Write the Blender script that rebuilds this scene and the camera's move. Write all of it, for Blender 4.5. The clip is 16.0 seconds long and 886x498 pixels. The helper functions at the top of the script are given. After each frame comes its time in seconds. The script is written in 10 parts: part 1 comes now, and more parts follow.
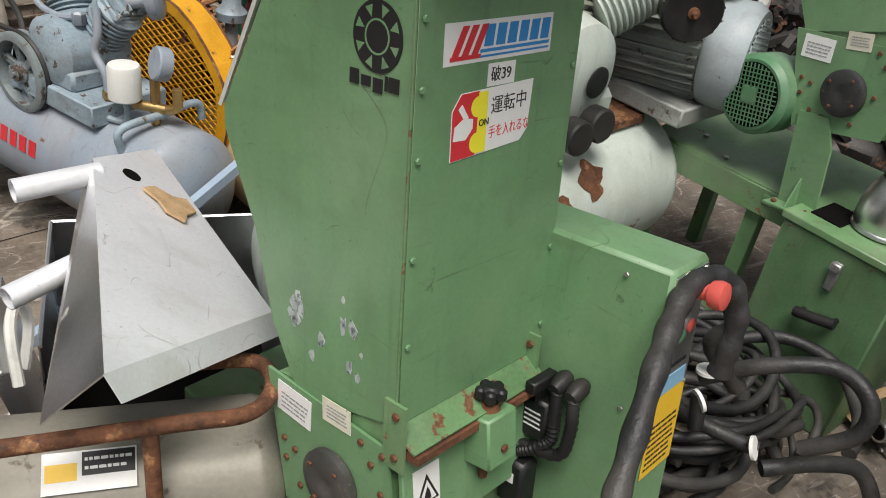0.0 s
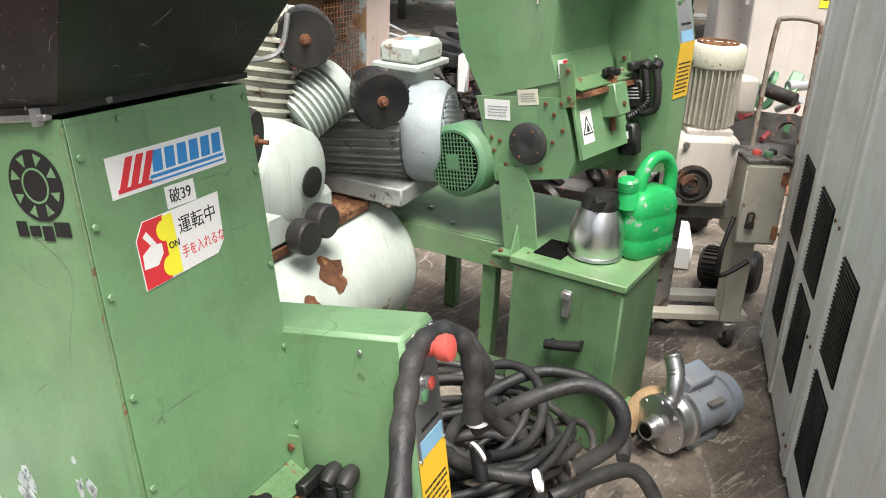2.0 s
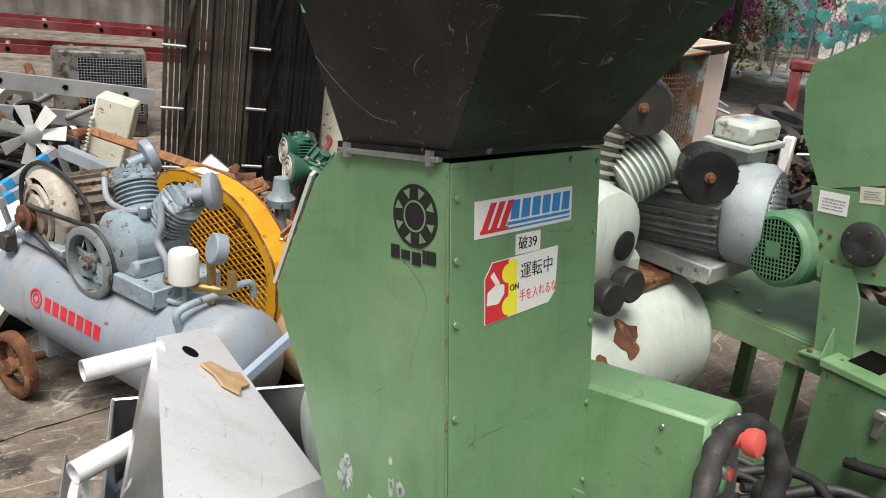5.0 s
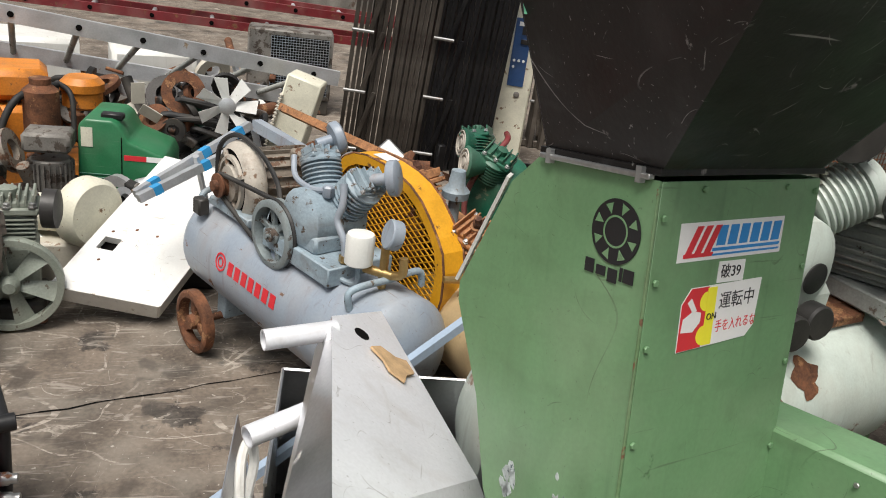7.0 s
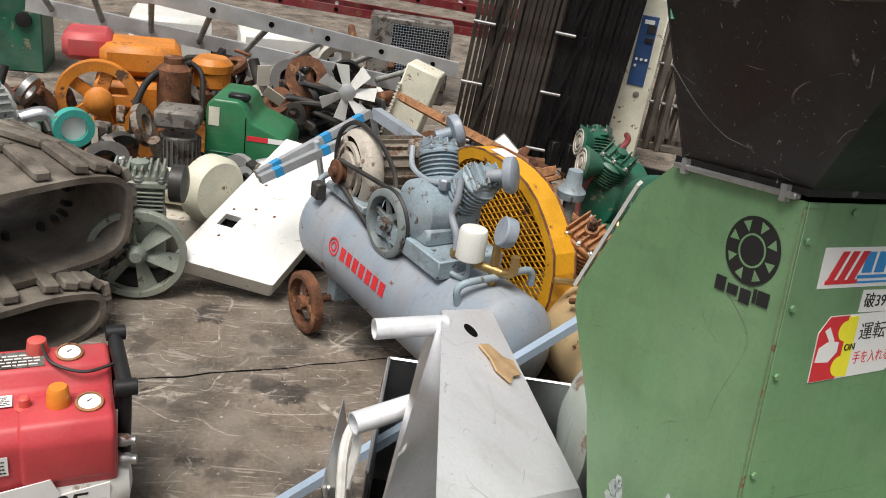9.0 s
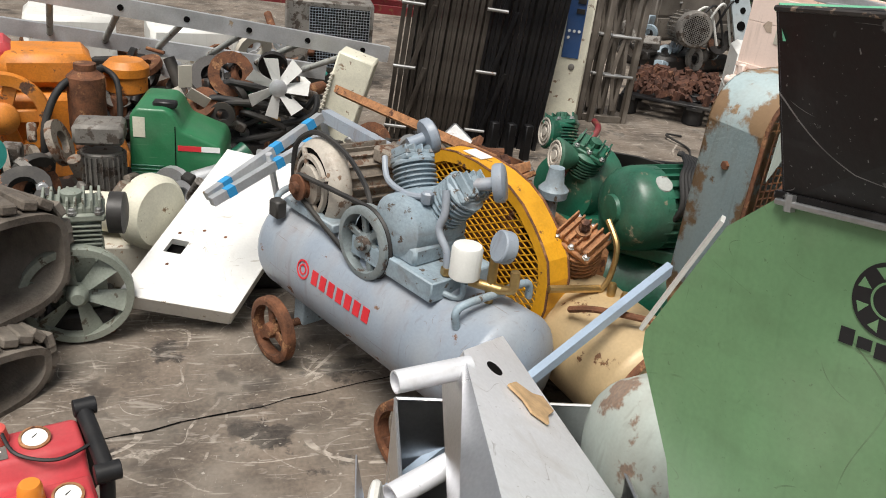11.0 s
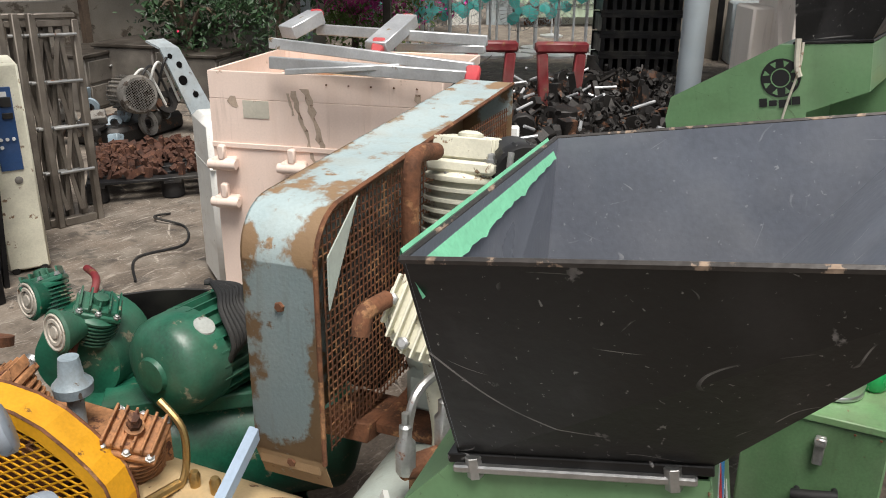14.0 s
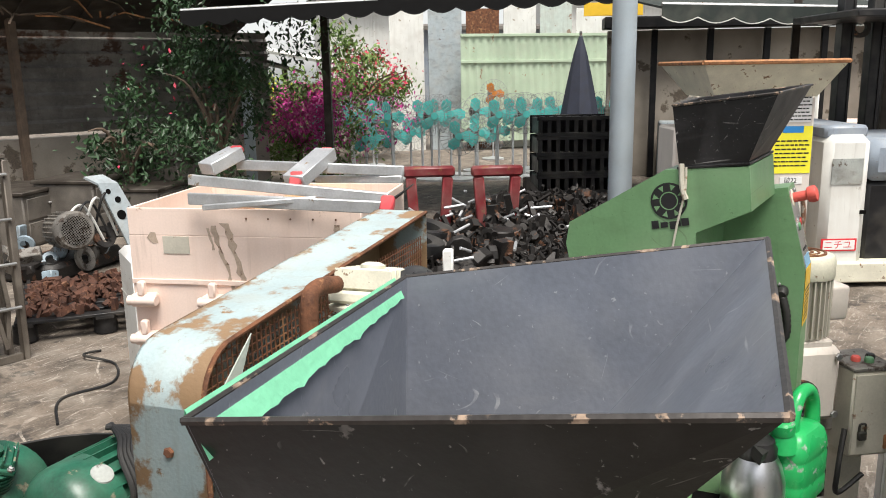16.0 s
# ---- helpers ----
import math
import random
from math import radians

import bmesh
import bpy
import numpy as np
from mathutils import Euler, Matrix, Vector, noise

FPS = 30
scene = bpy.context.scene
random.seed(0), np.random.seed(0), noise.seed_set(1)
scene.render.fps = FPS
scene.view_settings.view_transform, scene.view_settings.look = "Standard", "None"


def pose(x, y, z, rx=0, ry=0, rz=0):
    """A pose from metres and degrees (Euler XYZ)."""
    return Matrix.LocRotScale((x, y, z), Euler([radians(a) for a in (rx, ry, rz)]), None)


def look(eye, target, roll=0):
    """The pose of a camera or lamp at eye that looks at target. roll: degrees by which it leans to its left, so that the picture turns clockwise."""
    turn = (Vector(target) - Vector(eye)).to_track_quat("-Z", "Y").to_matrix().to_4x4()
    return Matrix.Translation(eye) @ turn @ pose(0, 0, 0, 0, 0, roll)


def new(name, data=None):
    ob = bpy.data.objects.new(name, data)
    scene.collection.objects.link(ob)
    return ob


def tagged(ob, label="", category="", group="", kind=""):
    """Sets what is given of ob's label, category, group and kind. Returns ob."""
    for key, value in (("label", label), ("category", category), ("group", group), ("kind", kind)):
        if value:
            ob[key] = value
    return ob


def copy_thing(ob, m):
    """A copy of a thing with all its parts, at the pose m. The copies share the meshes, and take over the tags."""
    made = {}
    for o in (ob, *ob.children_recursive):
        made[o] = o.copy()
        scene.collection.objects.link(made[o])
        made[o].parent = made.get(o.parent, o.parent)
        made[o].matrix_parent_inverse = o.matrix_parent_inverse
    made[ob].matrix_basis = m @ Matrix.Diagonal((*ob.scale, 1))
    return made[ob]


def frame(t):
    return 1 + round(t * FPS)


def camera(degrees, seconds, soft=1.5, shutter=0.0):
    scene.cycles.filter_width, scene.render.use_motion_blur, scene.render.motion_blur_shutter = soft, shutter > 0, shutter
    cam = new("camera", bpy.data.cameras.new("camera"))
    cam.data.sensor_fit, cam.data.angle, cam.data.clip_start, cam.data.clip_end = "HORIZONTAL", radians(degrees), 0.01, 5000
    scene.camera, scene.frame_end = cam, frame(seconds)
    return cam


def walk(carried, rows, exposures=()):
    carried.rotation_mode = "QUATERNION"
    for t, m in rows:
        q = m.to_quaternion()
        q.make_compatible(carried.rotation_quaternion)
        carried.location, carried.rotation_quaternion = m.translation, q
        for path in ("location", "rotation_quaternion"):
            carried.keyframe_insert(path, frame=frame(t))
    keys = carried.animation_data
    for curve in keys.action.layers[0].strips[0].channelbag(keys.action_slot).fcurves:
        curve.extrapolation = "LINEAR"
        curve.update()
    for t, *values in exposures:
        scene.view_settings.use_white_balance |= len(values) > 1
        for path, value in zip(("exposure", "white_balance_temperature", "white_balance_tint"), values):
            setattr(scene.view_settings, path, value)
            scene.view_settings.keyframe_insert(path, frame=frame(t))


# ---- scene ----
cam = camera(56.59, 16.0, soft=1.0)
PATH = [
    (0, (0.035, -0.071, 1.527), (0.948, 1.363, 0.473), 10.39),
    (0.5, (0.084, -0.115, 1.541), (1.236, 1.213, 0.588), 7.74),
    (1, (0.114, -0.142, 1.563), (1.397, 1.114, 0.683), 5.99),
    (1.5, (0.116, -0.152, 1.563), (1.460, 1.083, 0.745), 4.69),
    (2, (0.097, -0.171, 1.539), (1.465, 1.062, 0.758), 2.56),
    (2.5, (0.070, -0.181, 1.542), (1.392, 1.125, 0.803), 1.31),
    (3, (0.058, -0.186, 1.553), (1.306, 1.213, 0.856), 2.47),
    (3.5, (0.031, -0.186, 1.563), (1.218, 1.279, 0.897), 4.08),
    (4, (0.010, -0.169, 1.569), (1.099, 1.376, 0.914), 5.05),
    (4.5, (-0.003, -0.155, 1.566), (0.974, 1.453, 0.888), 5.64),
    (4.7, (-0.003, -0.155, 1.563), (0.925, 1.477, 0.875), 5.61),
    (6.8, (-0.046, -0.109, 1.565), (0.525, 1.655, 0.817), 7.70),
    (7, (-0.057, -0.103, 1.566), (0.470, 1.672, 0.810), 8.02),
    (7.5, (-0.071, -0.090, 1.560), (0.311, 1.704, 0.763), 8.60),
    (8, (-0.087, -0.075, 1.556), (0.169, 1.720, 0.712), 9.10),
    (8.5, (-0.085, -0.080, 1.565), (0.163, 1.723, 0.736), 9.28),
    (9, (-0.087, -0.079, 1.570), (0.203, 1.727, 0.762), 9.12),
    (9.2, (-0.091, -0.067, 1.570), (0.216, 1.737, 0.764), 8.87),
    (11.3, (-0.282, 0.261, 1.593), (0.245, 1.991, 0.739), 6.52),
    (11.5, (-0.276, 0.322, 1.593), (0.260, 2.055, 0.750), 5.83),
    (12, (-0.309, 0.473, 1.586), (0.341, 2.175, 0.761), 3.45),
    (12.5, (-0.376, 0.636, 1.606), (0.577, 2.170, 0.745), 0.71),
    (13, (-0.341, 0.716, 1.652), (0.868, 2.044, 0.772), 0.15),
    (13.5, (-0.225, 0.702, 1.702), (1.127, 1.921, 0.874), 0.68),
    (14, (-0.116, 0.643, 1.715), (1.360, 1.795, 1.012), 0.49),
    (14.5, (-0.058, 0.585, 1.733), (1.506, 1.681, 1.139), -0.20),
    (15, (-0.031, 0.550, 1.748), (1.570, 1.629, 1.225), -0.40),
    (15.5, (-0.032, 0.525, 1.750), (1.562, 1.645, 1.295), -0.46),
    (16, (-0.031, 0.537, 1.740), (1.572, 1.654, 1.315), -0.95),
]
walk(cam, [(t, look(e, g, r)) for t, e, g, r in PATH],
     [(0, 0.25), (0.5, 0.55), (1.5, 1.05), (2.5, 1.08), (3.0, 0.84), (3.5, 0.8), (4.7, 0.6), (7, 0.4), (8, 0.2), (9, 0.36), (11.5, 0.4), (12.5, 0.22), (13.5, 0.35), (14.5, 0.62), (16, 0.82)])

# ---- daylight: bright overcast, the sun veiled ----
world = bpy.data.worlds.new("overcast")
scene.world = world
world.use_nodes = True
wn, wl = world.node_tree.nodes, world.node_tree.links
sky = wn.new("ShaderNodeTexSky")
sky.sky_type = "NISHITA"
sky.sun_disc = False
sky.sun_elevation = radians(58)
sky.sun_rotation = radians(215)
hsv = wn.new("ShaderNodeHueSaturation")
hsv.inputs["Saturation"].default_value = 0.18
wl.new(sky.outputs[0], hsv.inputs["Color"])
wl.new(hsv.outputs[0], wn["Background"].inputs[0])
wn["Background"].inputs[1].default_value = 0.088
sun = new("sun", bpy.data.lights.new("sun", "SUN"))
sun.data.energy = 3.4
sun.data.angle = radians(30)
sun.data.color = (1.0, 0.95, 0.89)
sun.matrix_world = look((0, 0, 0), (0.26, 0.36, -1.0))


# ---- materials ----
def mat(name, col, rough=0.55, metal=0.0, var=0.12, scale=9.0, spot=None, amount=0.0, spot_scale=14.0, bump=0.15,
        grain=120.0, glass=0.0, each=0.0, dust=0.0, spec=0.5, streak=None, scratch=None, smear=None):
    """A surface with broad and fine variation, and spots of rust, bare metal or dirt."""
    m = bpy.data.materials.new(name)
    m.use_nodes = True
    n, k = m.node_tree.nodes, m.node_tree.links
    bs = n["Principled BSDF"]
    bs.inputs["Metallic"].default_value = metal
    bs.inputs["Specular IOR Level"].default_value = spec
    co = n.new("ShaderNodeTexCoord")
    big, small = n.new("ShaderNodeTexNoise"), n.new("ShaderNodeTexNoise")
    for tex, s, d in ((big, scale, 5.0), (small, grain, 3.0)):
        tex.inputs["Scale"].default_value, tex.inputs["Detail"].default_value = s, d
        k.new(co.outputs["Object"], tex.inputs["Vector"])

    def mix(fac, a, b, kind="MIX"):
        x = n.new("ShaderNodeMix")
        x.data_type, x.blend_type = "RGBA", kind
        for sock, val in ((x.inputs[0], fac), (x.inputs[6], a), (x.inputs[7], b)):
            if isinstance(val, bpy.types.NodeSocket):
                k.new(val, sock)
            else:
                sock.default_value = val if isinstance(val, float) else (*val, 1.0)
        return x.outputs[2]

    def ramp(src, lo, hi, a=0.0, b=1.0):
        r = n.new("ShaderNodeMapRange")
        r.inputs[1].default_value, r.inputs[2].default_value = lo, hi
        r.inputs[3].default_value, r.inputs[4].default_value = a, b
        k.new(src, r.inputs[0])
        return r.outputs[0]

    dark = tuple(c * (1 - 1.6 * var) for c in col)
    light = tuple(min(1.0, c * (1 + 1.3 * var)) for c in col)
    c = mix(ramp(big.outputs[0], 0.32, 0.68), dark, light)
    c = mix(0.35, c, mix(ramp(small.outputs[0], 0.3, 0.7), dark, light))
    if each:
        info = n.new("ShaderNodeObjectInfo")
        c = mix(ramp(info.outputs["Random"], 0, 1, 0.0, each), c, tuple(x * 0.45 for x in col))
    rough_out = ramp(big.outputs[0], 0.3, 0.7, max(0.02, rough - 0.1), min(1.0, rough + 0.1))
    if spot:
        sp = n.new("ShaderNodeTexNoise")
        sp.inputs["Scale"].default_value, sp.inputs["Detail"].default_value = spot_scale, 8.0
        sp.inputs["Roughness"].default_value = 0.65
        k.new(co.outputs["Object"], sp.inputs["Vector"])
        edge = 0.655 - 0.30 * amount
        f = ramp(sp.outputs[0], edge, edge + 0.035)
        tone = mix(ramp(small.outputs[0], 0.3, 0.7), tuple(x * 0.5 for x in spot), tuple(min(1, x * 1.3) for x in spot))
        c = mix(f, c, tone)
        mm = n.new("ShaderNodeMath")
        mm.operation = "MAXIMUM"
        k.new(rough_out, mm.inputs[0])
        k.new(ramp(f, 0, 1, 0, 0.8), mm.inputs[1])
        rough_out = mm.outputs[0]
        if metal:
            k.new(ramp(f, 0, 1, metal, 0.1), bs.inputs["Metallic"])
    def stretched(sc, ang, lo, hi, top):
        mp = n.new("ShaderNodeMapping")
        mp.inputs["Scale"].default_value, mp.inputs["Rotation"].default_value = sc, ang
        k.new(co.outputs["Object"], mp.inputs["Vector"])
        tx = n.new("ShaderNodeTexNoise")
        tx.inputs["Scale"].default_value, tx.inputs["Detail"].default_value, tx.inputs["Distortion"].default_value = 1.0, 6.0, 0.4
        k.new(mp.outputs[0], tx.inputs["Vector"])
        return ramp(tx.outputs[0], lo, hi, 0.0, top)

    def hairline(sc, w, top):
        """Thin wandering scratches, broken up by a second noise."""
        mp = n.new("ShaderNodeMapping")
        mp.inputs["Location"].default_value = (sc * 3.1, sc, -sc)
        mp.inputs["Scale"].default_value = (sc, sc * 0.45, sc * 0.8)
        mp.inputs["Rotation"].default_value = (sc, 2 * sc, 0.5 * sc)
        k.new(co.outputs["Object"], mp.inputs["Vector"])
        ln, mk_ = n.new("ShaderNodeTexNoise"), n.new("ShaderNodeTexNoise")
        ln.inputs["Scale"].default_value, ln.inputs["Detail"].default_value = 1.0, 1.0
        mk_.inputs["Scale"].default_value, mk_.inputs["Detail"].default_value = sc * 2.3, 4.0
        k.new(mp.outputs[0], ln.inputs["Vector"])
        k.new(co.outputs["Object"], mk_.inputs["Vector"])
        d = n.new("ShaderNodeMath")
        d.operation = "COMPARE"
        d.inputs[1].default_value, d.inputs[2].default_value = 0.5, w
        k.new(ln.outputs[0], d.inputs[0])
        q = n.new("ShaderNodeMath")
        q.operation = "MULTIPLY"
        k.new(d.outputs[0], q.inputs[0])
        k.new(ramp(mk_.outputs[0], 0.55, 0.68, 0.0, top), q.inputs[1])
        return q.outputs[0]

    if smear:
        c = mix(stretched((4, 11, 7), (0.6, 0.2, 0.5), 0.53, 0.78, smear[1]), c, smear[0])
        c = mix(stretched((17, 5, 21), (0.1, 0.9, 1.1), 0.56, 0.74, smear[1] * 0.7), c, smear[0])
    if streak:
        c = mix(stretched((13, 11, 1.1), (0, 0, 0), 0.5, 0.75, 0.30), c, streak)
        c = mix(stretched((41, 33, 2.6), (0, 0, 0), 0.60, 0.72, 0.28), c, tuple(x * 0.6 for x in streak))
    if scratch:
        for ang in ((0.5, 0.3, 0.4), (1.4, 0.8, 1.9), (0.2, 1.2, 2.8)):
            c = mix(stretched((4, 120, 120), ang, 0.70, 0.735, 0.6), c, scratch)
        for sc, w in ((3.3, 0.0011), (5.1, 0.0016), (7.7, 0.0014), (12.5, 0.0022)):
            c = mix(hairline(sc, w, 0.75), c, scratch)
    if dust:
        du = n.new("ShaderNodeTexNoise")
        du.inputs["Scale"].default_value, du.inputs["Detail"].default_value = 5.0, 9.0
        k.new(co.outputs["Object"], du.inputs["Vector"])
        c = mix(ramp(du.outputs[0], 0.45, 0.75, 0.0, dust), c, (0.42, 0.38, 0.32))
    k.new(c, bs.inputs["Base Color"])
    k.new(rough_out, bs.inputs["Roughness"])
    if bump:
        b = n.new("ShaderNodeBump")
        b.inputs["Strength"].default_value, b.inputs["Distance"].default_value = bump, 0.004
        k.new(small.outputs[0], b.inputs["Height"])
        k.new(b.outputs[0], bs.inputs["Normal"])
    if glass:
        bs.inputs["Transmission Weight"].default_value = glass
    return m


RUST = (0.20, 0.085, 0.04)
green_rusty = mat("rust_eaten_green_paint", (0.12, 0.23, 0.10), 0.6, var=0.2, spot=(0.17, 0.075, 0.035), amount=0.26, spot_scale=22, bump=0.2, dust=0.2, streak=(0.12, 0.09, 0.05))
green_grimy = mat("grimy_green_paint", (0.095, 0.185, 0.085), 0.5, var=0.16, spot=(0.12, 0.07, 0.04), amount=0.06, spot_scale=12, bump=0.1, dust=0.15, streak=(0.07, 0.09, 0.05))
green = mat("green_paint", (0.148, 0.285, 0.138), 0.42, var=0.09, scale=4, spot=(0.10, 0.20, 0.09), amount=0.0, spot_scale=11, bump=0.06, dust=0.12, streak=(0.105, 0.20, 0.098), scratch=(0.075, 0.12, 0.06), smear=((0.085, 0.15, 0.07), 0.4))
green_worn = mat("worn_green_paint", (0.14, 0.27, 0.12), 0.5, var=0.12, spot=RUST, amount=0.08, spot_scale=17, bump=0.1, dust=0.25, streak=(0.11, 0.11, 0.06))
green_motor = mat("green_motor_paint", (0.10, 0.235, 0.12), 0.4, var=0.12, bump=0.08, dust=0.25)
dark_green = mat("dark_green_paint", (0.012, 0.10, 0.058), 0.4, var=0.3, spot=(0.2, 0.2, 0.13), amount=0.14, bump=0.1, dust=0.15)
black_sheet = mat("black_hopper_sheet", (0.0075, 0.007, 0.007), 0.42, var=0.3, spot=(0.17, 0.16, 0.155), amount=-0.02, spot_scale=20, bump=0.08, spec=0.4, scratch=(0.32, 0.31, 0.30), smear=((0.075, 0.072, 0.074), 0.30))
# blue-grey base raised to hold the sky's reflection on the inner faces
grey_sheet = mat("hopper_lining_sky_tinted", (0.165, 0.18, 0.215), 0.36, var=0.12, spot=(0.36, 0.36, 0.37), amount=-0.12, spot_scale=26, bump=0.08, scratch=(0.42, 0.43, 0.45), dust=0.08, smear=((0.25, 0.26, 0.28), 0.45))
edge_worn = mat("rubbed_black_edge", (0.05, 0.045, 0.042), 0.45, 0.4, var=0.3, spot=(0.30, 0.22, 0.16), amount=0.3, spot_scale=26, bump=0.1)
black_plastic = mat("black_plastic", (0.012, 0.012, 0.013), 0.45, var=0.2, bump=0.1, dust=0.1, spec=0.35)
rubber = mat("black_rubber", (0.009, 0.009, 0.0095), 0.62, var=0.25, bump=0.25, dust=0.12)
sleeve = mat("grey_rubber_sleeve", (0.019, 0.019, 0.020), 0.55, var=0.3, scale=25, bump=0.4, dust=0.16)
steel = mat("brushed_stainless_steel", (0.70, 0.70, 0.71), 0.34, 1.0, var=0.1, scale=4, bump=0.05, spot=(0.4, 0.38, 0.35), amount=0.02)
# lit copy of the steel: bright reflection put into a paler, less metallic colour
steel_lit = mat("stainless_sheet_lit_tone", (0.76, 0.77, 0.80), 0.45, 0.35, var=0.07, scale=3, spot=(0.38, 0.33, 0.28), amount=-0.2, spot_scale=18, bump=0.05, scratch=(0.42, 0.41, 0.41), smear=((0.50, 0.46, 0.42), 0.45))
zinc = mat("zinc_plated_steel", (0.45, 0.45, 0.44), 0.45, 0.9, var=0.2, spot=RUST, amount=0.15)
alu = mat("weathered_aluminium", (0.60, 0.61, 0.62), 0.45, 0.7, var=0.12, spot=(0.3, 0.22, 0.14), amount=0.02, spot_scale=8)
iron = mat("dark_cast_iron", (0.026, 0.024, 0.022), 0.6, 0.3, var=0.3, spot=RUST, amount=0.2, bump=0.3, dust=0.18)
rust = mat("rusty_steel", (0.15, 0.062, 0.03), 0.85, 0.1, var=0.4, scale=20, bump=0.5, spot=(0.3, 0.15, 0.07), amount=0.3)
copper_rust = mat("orange_rusted_casting", (0.36, 0.17, 0.075), 0.75, 0.1, var=0.3, scale=30, bump=0.4, spot=(0.12, 0.05, 0.03), amount=0.2)
bluegrey = mat("blue_grey_paint", (0.27, 0.315, 0.37), 0.42, var=0.08, scale=5, spot=(0.18, 0.09, 0.05), amount=0.07, spot_scale=16, bump=0.08, dust=0.3, streak=(0.24, 0.16, 0.12), scratch=(0.16, 0.10, 0.07))
bluegrey_pale = mat("pale_blue_grey_cover_paint", (0.36, 0.41, 0.43), 0.5, var=0.1, spot=(0.15, 0.12, 0.1), amount=0.02, spot_scale=14, bump=0.1, dust=0.35, smear=((0.16, 0.15, 0.14), 0.5))
bluegrey_worn = mat("worn_blue_grey_paint", (0.27, 0.345, 0.395), 0.5, var=0.22, spot=(0.09, 0.065, 0.048), amount=0.17, spot_scale=26, bump=0.2, dust=0.2, smear=((0.13, 0.115, 0.10), 0.75))
motor_grey = mat("grimy_grey_motor", (0.17, 0.16, 0.145), 0.6, 0.2, var=0.3, spot=(0.06, 0.045, 0.035), amount=0.42, bump=0.25, dust=0.4)
motor_light = mat("grimy_pale_motor_paint", (0.34, 0.36, 0.34), 0.55, 0.1, var=0.2, spot=(0.12, 0.09, 0.07), amount=0.2, bump=0.2, dust=0.3, smear=((0.10, 0.085, 0.07), 0.6))
flywheel_grey = mat("oily_blue_grey_casting", (0.21, 0.245, 0.25), 0.5, 0.2, var=0.2, spot=(0.10, 0.075, 0.06), amount=0.25, spot_scale=24, bump=0.15, dust=0.2)
pump_grey = mat("grey_green_pump_paint", (0.25, 0.28, 0.235), 0.5, 0.1, var=0.2, spot=(0.10, 0.085, 0.06), amount=0.22, spot_scale=18, bump=0.2, dust=0.25)
bell_paint = mat("rust_flecked_cream_grey_paint", (0.44, 0.40, 0.34), 0.55, 0.1, var=0.2, spot=(0.20, 0.11, 0.06), amount=0.2, spot_scale=20, bump=0.3, dust=0.2, smear=((0.16, 0.10, 0.06), 0.6))
grime_brown = mat("brown_grimy_motor_paint", (0.24, 0.205, 0.165), 0.6, 0.15, var=0.3, spot=(0.13, 0.06, 0.03), amount=0.36, spot_scale=18, bump=0.3, dust=0.3, smear=((0.07, 0.05, 0.04), 0.6))
pale_green = mat("pale_green_paint", (0.50, 0.56, 0.51), 0.5, var=0.08, spot=(0.22, 0.11, 0.06), amount=0.2, spot_scale=5.0, bump=0.1, dust=0.4, streak=(0.30, 0.27, 0.22))
brown_flake = mat("bare_brown_primer", (0.46, 0.36, 0.28), 0.7, var=0.2, spot=(0.2, 0.13, 0.09), amount=0.3, spot_scale=25)
dark_rust = mat("dark_red_rust", (0.085, 0.036, 0.022), 0.85, 0.1, var=0.45, scale=16, bump=0.5, spot=(0.19, 0.09, 0.05), amount=0.25)
cream_grimy = mat("grease_stained_cream_enamel", (0.46, 0.46, 0.38), 0.5, var=0.15, spot=(0.16, 0.11, 0.07), amount=0.16, spot_scale=14, bump=0.15, dust=0.2, smear=((0.12, 0.11, 0.09), 0.6))
cream = mat("cream_enamel", (0.68, 0.66, 0.53), 0.5, var=0.12, spot=(0.25, 0.16, 0.09), amount=0.12, spot_scale=18, bump=0.15, dust=0.3)
pinkbeige = mat("pinkish_beige_paint", (0.80, 0.64, 0.555), 0.6, var=0.06, scale=3, spot=(0.55, 0.40, 0.30), amount=0.02, spot_scale=7, bump=0.08, dust=0.08, streak=(0.62, 0.45, 0.35))
cream_pale = mat("pale_pinkish_cream_paint", (0.66, 0.60, 0.54), 0.55, var=0.06, scale=3, spot=(0.3, 0.24, 0.18), amount=-0.05, spot_scale=9, bump=0.06, dust=0.15, streak=(0.5, 0.44, 0.38))
beige = mat("beige_machine_paint", (0.52, 0.49, 0.41), 0.5, var=0.1, spot=(0.28, 0.17, 0.1), amount=0.1, bump=0.1, dust=0.3)
offwhite = mat("grimy_white_paint", (0.70, 0.70, 0.66), 0.5, var=0.06, scale=3, spot=(0.33, 0.28, 0.2), amount=0.06, spot_scale=12, bump=0.05, dust=0.3, streak=(0.50, 0.47, 0.42))
white = mat("white_paint", (0.76, 0.76, 0.73), 0.4, var=0.05, smear=((0.52, 0.49, 0.44), 0.4), scratch=(0.4, 0.36, 0.3), spot=(0.25, 0.2, 0.16), amount=-0.05, spot_scale=28, bump=0.04, dust=0.12)
# white lifted to make up for light missing on faces turned from the sun
unit_white = mat("weathered_white_lifted_for_light", (0.86, 0.86, 0.84), 0.45, var=0.05, smear=((0.6, 0.57, 0.52), 0.4), scratch=(0.5, 0.46, 0.4), bump=0.04, streak=(0.66, 0.63, 0.58))
faint_ink = mat("faded_grey_print", (0.30, 0.30, 0.31), 0.6, var=0.1, bump=0.0)
cap_grey = mat("dark_grey_cast_cap", (0.045, 0.045, 0.046), 0.5, 0.2, var=0.25, spot=(0.12, 0.08, 0.05), amount=0.1, spot_scale=30, bump=0.15, dust=0.2)
